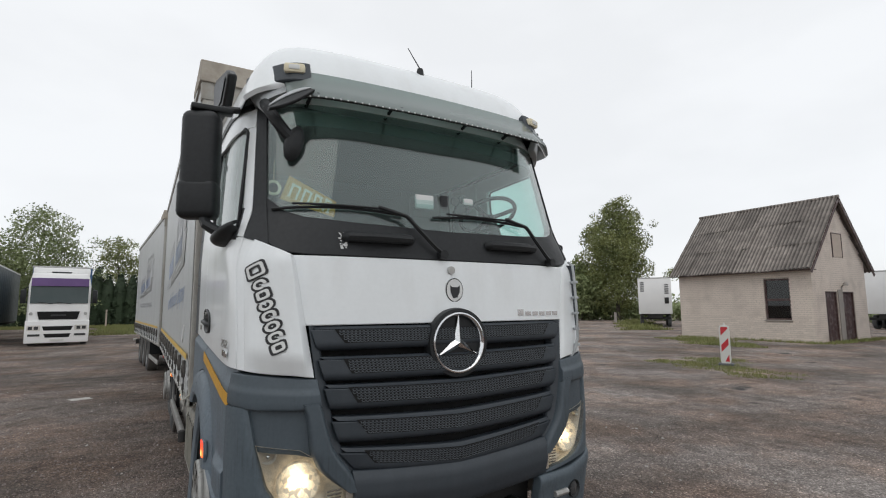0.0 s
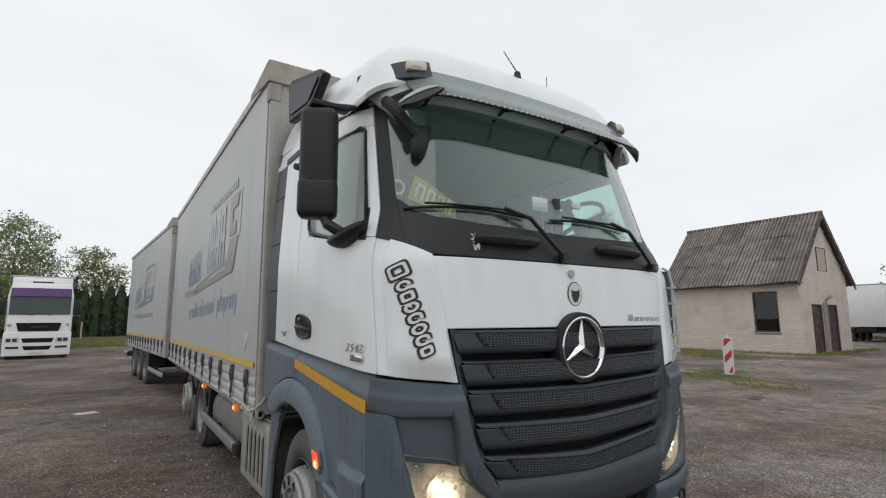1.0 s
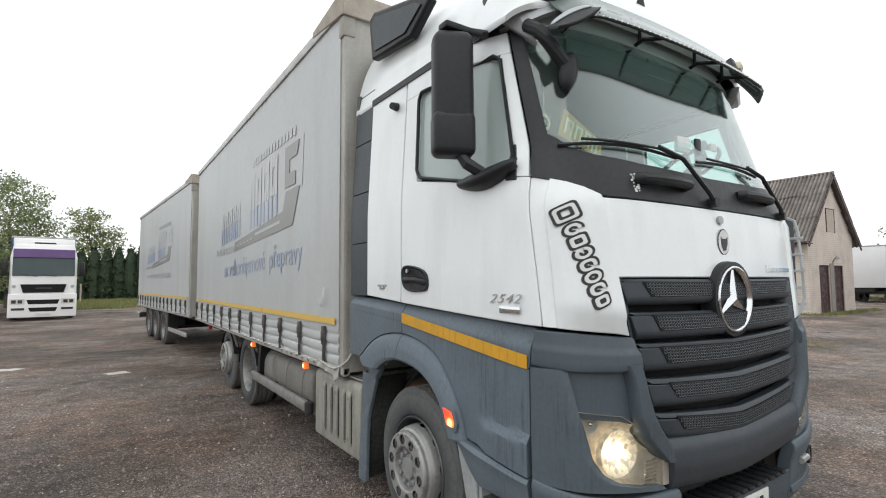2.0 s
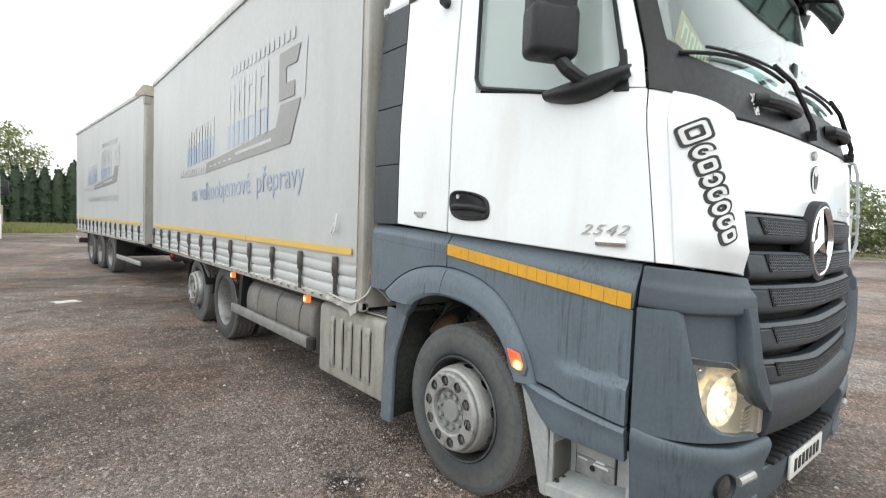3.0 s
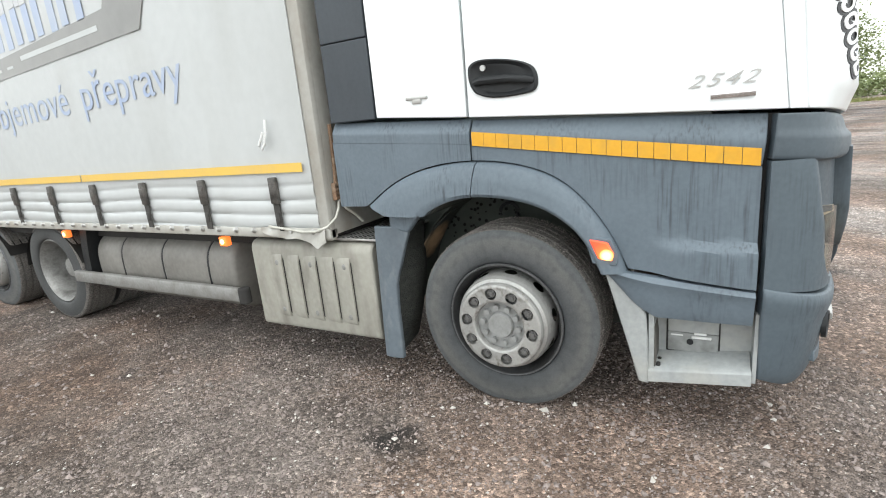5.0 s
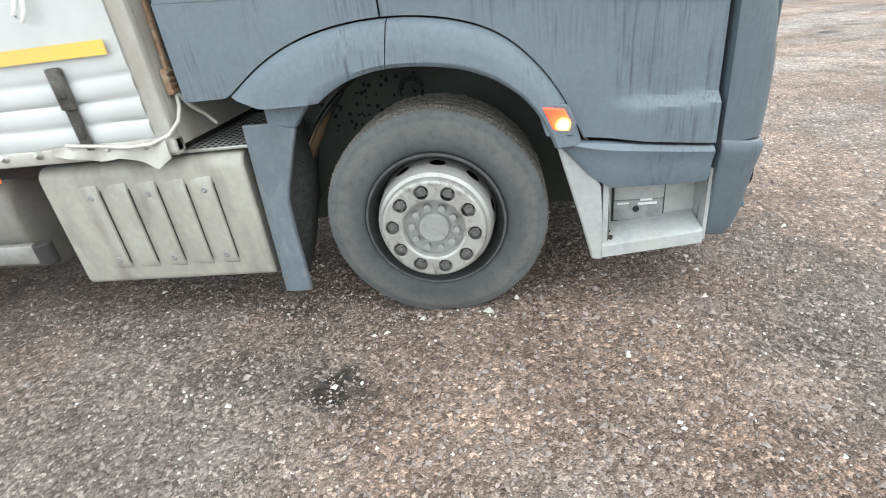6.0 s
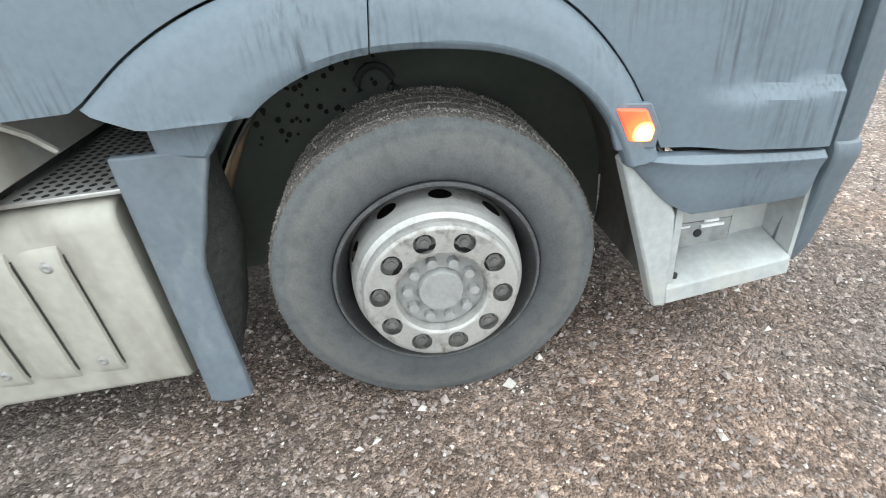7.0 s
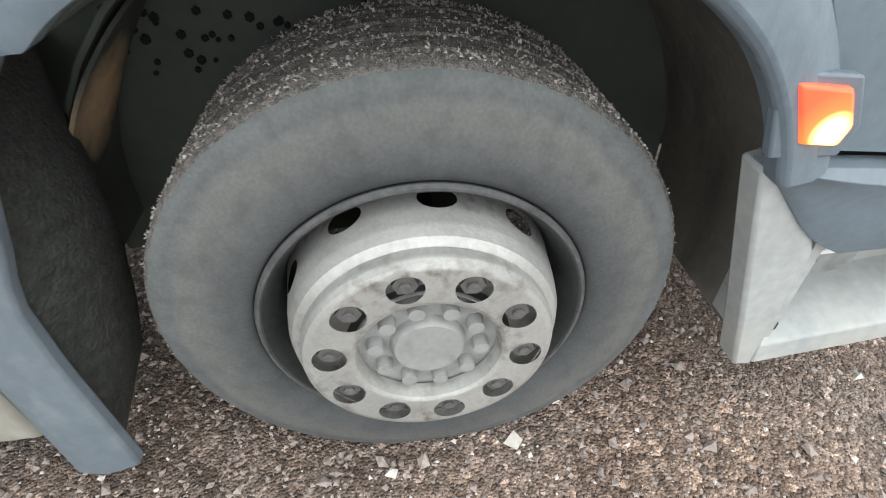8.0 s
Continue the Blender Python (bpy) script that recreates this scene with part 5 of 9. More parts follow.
# kerb-view mirror hanging before the windscreen
bm = bmesh.new()
pipe(bm, [(-1.08, 0.46, 2.98), (-1.075, 0.38, 2.92), (-1.04, 0.345, 2.85), (-0.99, 0.325, 2.78), (-0.955, 0.315, 2.74)], 0.036, 10)
front_mirror = part("front_mirror_arm", bm, BLACK, truck, "black front mirror hanging by the windscreen corner")
bm = bmesh.new()
bmesh.ops.create_uvsphere(bm, u_segments=20, v_segments=12, radius=1, matrix=Matrix.Translation((-0.94, 0.310, 2.71)) @ Matrix.Rotation(radians(16), 4, "Y") @ Matrix.Diagonal((0.055, 0.040, 0.112, 1)))
part("front_mirror_shell", bm, BLACK, front_mirror)

# wipers
for x0, z0, xp, zp in ((-1.05, 2.305, -0.08, 2.075), (-0.11, 2.31, 0.83, 2.065)):
    bm = bmesh.new()

    def on_glass(x, z, off):
        q, nn = skin_at(arc("f", -x, z), z, off)
        return q
    xe = x0 + 0.62
    pipe(bm, [on_glass(x0 + (xe + 0.12 - x0) * k / 10, z0 + 0.02 * math.sin(k / 10 * 3.1), 0.018) for k in range(11)], 0.009, 6)
    pipe(bm, [on_glass(x0 + 0.1 + (xe - x0 - 0.1) * k / 6, z0 + 0.03, 0.035) for k in range(7)], 0.007, 6)
    wiper = part("wiper", bm, BLACK, truck, "black windscreen wiper")
    bm = bmesh.new()
    pipe(bm, [on_glass(xe - 0.05, z0 + 0.035, 0.045), on_glass(xe + 0.12, z0 - 0.01, 0.055), on_glass(xp - 0.06, zp + 0.04, 0.05), on_glass(xp, zp, 0.03)], 0.013, 6)
    tube(bm, on_glass(xp, zp - 0.005, 0.0), on_glass(xp, zp - 0.005, 0.05), 0.028, 14)
    part("wiper_arm", bm, BLACK, wiper)

# air vents at the far front edge (light ladder-like flank)
bm = bmesh.new()
pipe(bm, [(1.085, 0.16, 2.075), (1.062, 0.100, 2.045), (1.052, 0.078, 1.97), (1.052, 0.062, 1.72), (1.046, 0.056, 1.52), (1.030, 0.075, 1.43), (1.000, 0.10, 1.38)], 0.010, 8)
vent = part("flank_vent", bm, WING, truck, "pale grey ladder-like side vent")
for i in range(5):
    bm = bmesh.new()
    zz = 1.475 + 0.112 * i
    box(bm, (-0.014, -0.005, -0.009), (0.014, 0.125, 0.009), Matrix.Translation((1.052, 0.058, zz)) @ Matrix.Rotation(radians(-18), 4, "Z"), bev=0.003)
    part("vent_rung", bm, WING, vent)
bm = bmesh.new()
box(bm, (-0.030, 0.085, 1.39), (0.040, 0.105, 2.05), Matrix.Translation((1.052, 0.058, 0)) @ Matrix.Rotation(radians(-18), 4, "Z"))
part("vent_backing", bm, GREY_FRONT, vent)

# cab inside: floor, rear wall, dash, seats, wheel, pennant and papers behind the glass
bm = bmesh.new()
box(bm, (-1.2, 0.5, 1.42), (1.2, 2.3, 1.5))
box(bm, (-1.2, 2.28, 1.5), (1.2, 2.33, 3.15))
box(bm, (-1.16, 0.6, 3.03), (1.16, 2.3, 3.06))
inside = part("cab_lining", bm, LINING, truck, "grey cab lining")
bm = bmesh.new()
sheet(bm, lambda u, v: (Vector((1.1 * u, 0.16 + 0.12 * abs(u) ** 4 + 0.62 * v, 2.14 + 0.06 * math.sin(math.pi * v))), Vector((0, 0, 1))), span(-1, 1, 20), span(0, 1, 6), 0.05)
box(bm, (-1.1, 0.74, 1.5), (1.1, 0.80, 2.12))
part("dashboard", bm, INTERIOR, truck, "dark dashboard")
for sx in (-0.62, 0.66):
    bm = bmesh.new()
    box(bm, (sx - 0.26, 1.15, 1.82), (sx + 0.26, 1.65, 1.97), bev=0.05)
    box(bm, (sx - 0.25, 1.58, 1.92), (sx + 0.25, 1.74, 2.62), bev=0.05)
    box(bm, (sx - 0.15, 1.60, 2.60), (sx + 0.15, 1.72, 2.82), bev=0.04)
    tube(bm, (sx, 1.4, 1.5), (sx, 1.4, 1.84), 0.12, 14)
    part("seat", bm, SEAT, truck, "dark cloth cab seat")
bm = bmesh.new()
SW = Matrix.Translation((0.68, 0.62, 2.47)) @ Matrix.Rotation(radians(-28), 4, "X")
ringp = [(0.225 + 0.016 * math.cos(k * math.tau / 8), 0.016 * math.sin(k * math.tau / 8)) for k in range(8)]
lathe(bm, ringp, SW, 36, close=True)
for k in range(3):
    a = radians(90 + 120 * k)
    pipe(bm, [SW @ Vector((0, 0, -0.03)), SW @ Vector((0.22 * math.cos(a), 0.22 * math.sin(a), 0))], 0.018, 6)
tube(bm, SW @ Vector((0, 0, -0.35)), SW @ Vector((0, 0, -0.02)), 0.05, 12)
part("steering_wheel", bm, BLACK, truck, "black steering wheel")
bm = bmesh.new()
box(bm, (-0.025, 0.165, 2.22), (0.035, 0.185, 2.475), bev=0.010)
part("phone_holder", bm, BLACK, truck, "black phone holder on the windscreen")
bm = bmesh.new()
pipe(bm, [(0.12, 0.25, 2.2), (0.12, 0.24, 2.38), (0.16, 0.23, 2.45)], 0.010, 6)
for dx, dz, r in ((0.17, 2.40, 0.045), (0.13, 2.46, 0.03), (0.19, 2.48, 0.028)):
    tube(bm, (dx, 0.23, dz), (dx, 0.245, dz), r, 16)
part("suction_mount", bm, BLACK, truck, "black suction mount")
bm = bmesh.new()
box(bm, (-0.20, 0.175, 2.375), (-0.07, 0.20, 2.465), bev=0.008)
part("toll_box", bm, PAPER, truck, "pale toll box on the windscreen")
bm = bmesh.new()
box(bm, (0.165, 0.18, 2.43), (0.24, 0.20, 2.475), bev=0.006)
part("toll_tag", bm, PAPER, truck)
# tan pennant with pale marks, hanging disc
bm = bmesh.new()
PN = Matrix.Translation((-0.965, 0.335, 2.495)) @ Matrix.Rotation(radians(90), 4, "X") @ Matrix.Rotation(radians(-19), 4, "Z") @ Matrix.Diagonal((0.95, 0.95, 0.95, 1))
prism(bm, [(0.0, 0.03), (0.33, 0.0), (0.35, -0.10), (0.0, -0.13)], PN, 0.004)
pennant = part("pennant", bm, TAN, truck, "tan cloth pennant with pale marks")
for u, w in ((0.035, 0.06), (0.115, 0.055), (0.19, 0.05), (0.26, 0.045)):
    bm = bmesh.new()
    for a, b, c, d in ((u, -0.095, u + 0.014, -0.005), (u + w - 0.014, -0.095, u + w, -0.01), (u + 0.014, -0.022, u + w - 0.014, -0.008)):
        prism(bm, [(a, b), (c, b), (c, d), (a, d)], PN @ Matrix.Translation((0, 0, 0.005)), 0.002)
    part("pale_mark", bm, CREAM, pennant, smooth=0)
bm = bmesh.new()
lathe(bm, [(0.030, 0.0), (0.040, 0.004), (0.046, 0.0), (0.040, -0.004)], Matrix.Translation((-1.03, 0.40, 2.455)) @ Matrix.Rotation(radians(90), 4, "X"), 24, close=True)
tube(bm, (-1.03, 0.40, 2.50), (-1.03, 0.40, 2.62), 0.002, 5)
part("hanging_disc", bm, CREAM, truck)
# dark green band along the top of the glass
bm = bmesh.new()
skin(bm, [("f", -1.06, 2.84), ("f", -0.95, 2.845), ("f", 0, 2.88), ("f", 1.06, 2.865)], [("f", -1.05, 2.86), ("f", -0.95, 2.93), ("f", 0, 2.965), ("f", 1.05, 2.965)], -0.03, 0.004, nu=12, nv=2)
part("sunshade_band", bm, GLASS_BAND, truck)


# ---- wheels ----
def tyre_profile(R, w):
    """(radius, height) pairs from the outer bead over the tread to the inner bead; height counts outwards."""
    h = w / 2
    pr = [(0.306, h - 0.035), (0.309, h - 0.014), (0.315, h - 0.006), (0.328, h), (0.344, h + 0.003), (0.364, h + 0.004), (0.385, h + 0.003), (R - 0.070, h - 0.001), (R - 0.048, h - 0.006), (R - 0.028, h - 0.012), (R - 0.010, h - 0.019), (R - 0.003, h - 0.028)]
    for g in (0.30, 0.10, -0.10, -0.30):
        c = g * w
        pr += [(R, c + 0.008), (R - 0.012, c + 0.005), (R - 0.012, c - 0.005), (R, c - 0.008)]
    pr += [(R - 0.004, -h + 0.022), (R - 0.035, -h + 0.006), (0.36, -h), (0.30, -h + 0.03)]
    return pr


def disc_with_holes(bm, prof, m, seg, holes, r_mid, h_mid, half_u, half_v, turn=0.0):
    """A turned disc whose hand holes are cut through the rows near r_mid."""
    lens = [0.0]
    for (r0, h0), (r1, h1) in zip(prof, prof[1:]):
        lens.append(lens[-1] + math.hypot(r1 - r0, h1 - h0))
    mid = min(range(len(prof)), key=lambda i: abs(prof[i][0] - r_mid) + abs(prof[i][1] - h_mid))

    def ell(k, s):
        a = (k * holes / seg) % 1.0
        a = (a - 0.5) / holes * math.tau * r_mid
        return a, s - lens[mid]

    rings = []
    for (r, h), s in zip(prof, lens):
        ring = []
        for k in range(seg):
            a, b = ell(k, s)
            e = math.hypot(a / half_u, b / half_v)
            kk, rr, hh = k, r, h
            if 0.72 < e < 1.3:
                a2, b2 = a / e, b / e
                kk = k + (a2 - a) / (math.tau * r_mid) * seg
                s2 = min(max(lens[mid] + b2, 0), lens[-1])
                rr, hh = float(np.interp(s2, lens, [q[0] for q in prof])), float(np.interp(s2, lens, [q[1] for q in prof]))
            ring.append((bm.verts.new(m @ Vector((rr * math.cos((kk / seg + turn) * math.tau), rr * math.sin((kk / seg + turn) * math.tau), hh))), e))
        rings.append(ring)
    for u, v in zip(rings, rings[1:]):
        for k in range(seg):
            q = (u[k], u[(k + 1) % seg], v[(k + 1) % seg], v[k])
            if sum(t[1] for t in q) / 4 > 1.0:
                bm.faces.new([t[0] for t in q])


def fine(prof, n):
    out = []
    for (r0, h0), (r1, h1) in zip(prof, prof[1:]):
        for i in range(n):
            out.append((r0 + (r1 - r0) * i / n, h0 + (h1 - h0) * i / n))
    return out + [prof[-1]]


def stuck_gravel(wheel, m, R, w):
    """Bits of grit pressed into the tread."""
    rng = np.random.default_rng(21)
    vs, fs = [], []
    for i in range(20000):
        a = rng.random() * math.tau
        h = rng.uniform(-0.5, 0.405) * w
        r = R + rng.uniform(-0.004, 0.001)
        c = Vector((r * math.cos(a), r * math.sin(a), h))
        q = rng.normal(size=(4, 3)) * rng.uniform(0.0009, 0.0025)
        k = len(vs)
        vs += [tuple(m @ (c + Vector(t))) for t in q]
        fs += [(k, k + 1, k + 2), (k, k + 2, k + 3), (k, k + 3, k + 1), (k + 1, k + 3, k + 2)]
    me = bpy.data.meshes.new("stuck_grit")
    me.from_pydata(vs, [], fs)
    me.materials.append(GRIT)
    ob = new("stuck_grit", me)
    ob.parent = wheel
    ob["kind"] = "stuff"


def rubber_with_rings(centre):
    """Tyre rubber with scuffed, dust-dry and grimy rings about the wheel's axle."""
    m = mat("ringed_tyre_rubber", (0.090, 0.094, 0.096), (0.058, 0.062, 0.065), 0.70, big=5, small=160, bump=0.18, bscale=220,
            stain=(0.036, 0.039, 0.041), stain_amt=0.5, stain_scale=26, detail=12)
    nt = m.node_tree
    p = nt.nodes["Principled BSDF"]
    src = p.inputs["Base Color"].links[0].from_socket
    co = nt.nodes.new("ShaderNodeTexCoord").outputs["Object"]

    def vec(op, x, y=None):
        n = nt.nodes.new("ShaderNodeVectorMath")
        n.operation = op
        nt.links.new(x, n.inputs[0])
        if y is not None:
            n.inputs[1].default_value = y
        return n

    r = vec("LENGTH", vec("MULTIPLY", vec("SUBTRACT", co, tuple(centre)).outputs[0], (0, 1, 1)).outputs[0]).outputs["Value"]
    ns = nt.nodes.new("ShaderNodeTexNoise")
    ns.inputs["Scale"].default_value, ns.inputs["Detail"].default_value = 7, 5
    nt.links.new(co, ns.inputs["Vector"])
    wob = nt.nodes.new("ShaderNodeMath")
    wob.operation = "MULTIPLY_ADD"
    wob.inputs[1].default_value = 0.045
    nt.links.new(ns.outputs["Fac"], wob.inputs[0])
    nt.links.new(r, wob.inputs[2])
    rg = nt.nodes.new("ShaderNodeMapRange")
    rg.inputs["From Min"].default_value, rg.inputs["From Max"].default_value = 0.325, 0.500
    nt.links.new(wob.outputs[0], rg.inputs["Value"])
    cr = nt.nodes.new("ShaderNodeValToRGB")
    stops = [(0.0, (0.50, 0.52, 0.54)), (0.14, (0.72, 0.74, 0.76)), (0.36, (0.95, 0.95, 0.95)), (0.58, (1.28, 1.24, 1.17)), (0.74, (1.42, 1.38, 1.30)), (0.84, (1.12, 1.11, 1.10)), (0.93, (1.30, 1.32, 1.32))]
    els = cr.color_ramp.elements
    while len(els) < len(stops):
        els.new(0.5)
    for e, (pos, c) in zip(els, stops):
        e.position, e.color = pos, (*c, 1)
    nt.links.new(rg.outputs["Result"], cr.inputs["Fac"])
    mx = nt.nodes.new("ShaderNodeMix")
    mx.data_type, mx.blend_type = "RGBA", "MULTIPLY"
    mx.inputs[0].default_value = 1.0
    nt.links.new(src, mx.inputs[6])
    nt.links.new(cr.outputs["Color"], mx.inputs[7])
    nt.links.new(mx.outputs[2], p.inputs["Base Color"])
    return m


def steer_wheel(owner, m, R=0.488, w=0.315, gravel=False):
    """A front wheel: bulging disc with a nut-cover ring. Local z points outwards."""
    bm = bmesh.new()
    h = w / 2
    lathe(bm, [(0.285, -h + 0.03), (0.262, -0.05), (0.258, 0.02), (0.266, 0.055), (0.272, h - 0.055), (0.284, h - 0.030), (0.290, h - 0.012), (0.296, h - 0.002), (0.304, h - 0.001), (0.309, h - 0.008), (0.308, h - 0.03)], m, 80)
    wheel = part("wheel", bm, STEEL_DARK, owner, "road wheel with a dusty silver steel disc")
    bm = bmesh.new()
    lathe(bm, [(0.2975, h - 0.004), (0.2995, h + 0.0005), (0.3045, h + 0.0012), (0.3085, h - 0.006)], m, 96)
    part("rim_flange", bm, RIM_EDGE, wheel)
    bm = bmesh.new()
    pr = tyre_profile(R, w)
    lathe(bm, pr, m, 144)
    # the loaded tyre stands flat on the ground
    for v in bm.verts:
        v.co.z = max(v.co.z, 0.006)
    ob = part("tyre", bm, [rubber_with_rings(m.translation), TREAD], wheel, "dusty grey tyre with gravel stuck in the tread")
    for poly in ob.data.polygons:
        c = m.inverted() @ poly.center
        if math.hypot(c.x, c.y) > R - 0.008 or (abs(c.z) < 0.4 * w and math.hypot(c.x, c.y) > R - 0.022):
            poly.material_index = 1
    bm = bmesh.new()
    pr = fine([(0.266, 0.030), (0.259, 0.085), (0.254, 0.140), (0.249, 0.170), (0.240, 0.192), (0.226, 0.201)], 6)
    disc_with_holes(bm, pr, m, 240, 10, 0.2565, 0.112, 0.034, 0.026, turn=0.05)
    lathe(bm, [(0.226, 0.201), (0.215, 0.205), (0.150, 0.205)], m, 80)
    part("disc", bm, STEEL, wheel, "dusty silver disc with hand holes")
    bm = bmesh.new()
    # nut cover ring with ten round openings
    pr = fine([(0.226, 0.203), (0.226, 0.221), (0.220, 0.234), (0.211, 0.238)], 3) + fine([(0.211, 0.238), (0.139, 0.238)], 22)[1:] + fine([(0.139, 0.238), (0.131, 0.233), (0.126, 0.205)], 3)[1:]
    disc_with_holes(bm, pr, m, 400, 10, 0.1756, 0.238, 0.0310, 0.0295)
    part("nut_cover_ring", bm, STEEL, wheel)
    bm = bmesh.new()
    lathe(bm, [(0.0005, 0.221), (0.062, 0.221), (0.066, 0.215), (0.070, 0.200), (0.12, 0.199), (0.135, 0.201)], m, 64)
    part("hub", bm, HUB_DUSTY, wheel)
    bm = bmesh.new()
    lathe(bm, [(0.134, 0.2035), (0.210, 0.2035)], m, 64)
    part("nut_recess", bm, STEEL_DARK, wheel)
    for k in range(10):
        a = math.tau * (k + 0.5) / 10
        q = m @ Matrix.Translation((0.1756 * math.cos(a), 0.1756 * math.sin(a), 0.201))
        bm = bmesh.new()
        bmesh.ops.create_cone(bm, cap_ends=True, segments=6, radius1=0.0240, radius2=0.0215, depth=0.026, matrix=q @ Matrix.Translation((0, 0, 0.013)))
        tube(bm, q @ Vector((0, 0, 0.026)), q @ Vector((0, 0, 0.032)), 0.010, 10)
        part("wheel_nut", bm, NUT, wheel)
        bm = bmesh.new()
        q = m @ Matrix.Translation((0.096 * math.cos(a), 0.096 * math.sin(a), 0.203))
        bmesh.ops.create_cone(bm, cap_ends=True, segments=12, radius1=0.0165, radius2=0.0145, depth=0.026, matrix=q @ Matrix.Translation((0, 0, 0.006)))
        part("hub_bolt", bm, HUB_DUSTY, wheel)
    if gravel:
        stuck_gravel(wheel, m, R, w)
    return wheel


def drive_wheel(owner, m, R=0.472, w=0.29, dual=True):
    """A driven wheel: deep dished rim, with a second tyre inboard."""
    h = w / 2
    bm = bmesh.new()
    lathe(bm, [(0.304, h - 0.02), (0.297, h - 0.015), (0.285, h - 0.035), (0.272, h - 0.06), (0.262, 0.0), (0.262, -h * 0.6), (0.235, -h * 0.75), (0.18, -h * 0.78), (0.11, -h * 0.7), (0.10, -0.02), (0.085, 0.02), (0.0005, 0.022)], m, 64)
    wheel = part("wheel", bm, DISH, owner, "deep-dished driven wheel")
    bm = bmesh.new()
    lathe(bm, tyre_profile(R, w), m, 64)
    if dual:
        lathe(bm, tyre_profile(R, w), m @ Matrix.Translation((0, 0, -w - 0.03)), 48)
    ob = part("tyre", bm, [TYRE_DARK, TREAD], wheel, "dark dusty tyre")
    for poly in ob.data.polygons:
        c = m.inverted() @ poly.center
        if math.hypot(c.x, c.y) > R - 0.022:
            poly.material_index = 1
    for k in range(10):
        a = math.tau * k / 10
        bm = bmesh.new()
        q = m @ Matrix.Translation((0.167 * math.cos(a), 0.167 * math.sin(a), -h * 0.78))
        bmesh.ops.create_cone(bm, cap_ends=True, segments=6, radius1=0.017, radius2=0.016, depth=0.04, matrix=q @ Matrix.Translation((0, 0, 0.02)))
        part("wheel_nut", bm, NUT, wheel)
    return wheel


TYRE_DARK = mat("dark_driven_tyre", (0.060, 0.062, 0.062), (0.038, 0.040, 0.041), 0.75, big=5, small=120, bump=0.18, bscale=220)
DISH = mat("grimy_dished_rim", (0.30, 0.30, 0.29), (0.17, 0.168, 0.16), 0.5, metal=0.3, big=7, small=60, stain=(0.07, 0.065, 0.06), stain_amt=0.8, stain_scale=9)
RIM_EDGE = mat("scuffed_rim_edge", (0.17, 0.175, 0.18), (0.08, 0.083, 0.086), 0.4, metal=0.5, big=20, small=90)
GRIT = mat("pale_grit", (0.54, 0.50, 0.46), (0.14, 0.13, 0.12), 0.9, big=120, small=300)
NUT = mat("dark_nut_steel", (0.20, 0.20, 0.195), (0.12, 0.12, 0.12), 0.45, metal=0.5, big=30, small=120)


def axle(x, y, z, side):
    """The pose of a wheel whose outer face looks along -x (side 1) or x (side -1)."""
    return pose(x, y, z, 0, -90 if side == 1 else 90, 0)


for side in (1, -1):
    steer_wheel(truck, axle(-side * 1.043, 1.410, 0.474, side) @ Matrix.Rotation(radians(-7.8), 4, "Z"), gravel=side == 1)
    drive_wheel(truck, axle(-side * 1.08, 5.86, 0.472, side))
    steer_wheel(truck, axle(-side * 1.045, 7.20, 0.474, side) @ Matrix.Rotation(radians(11), 4, "Z"))


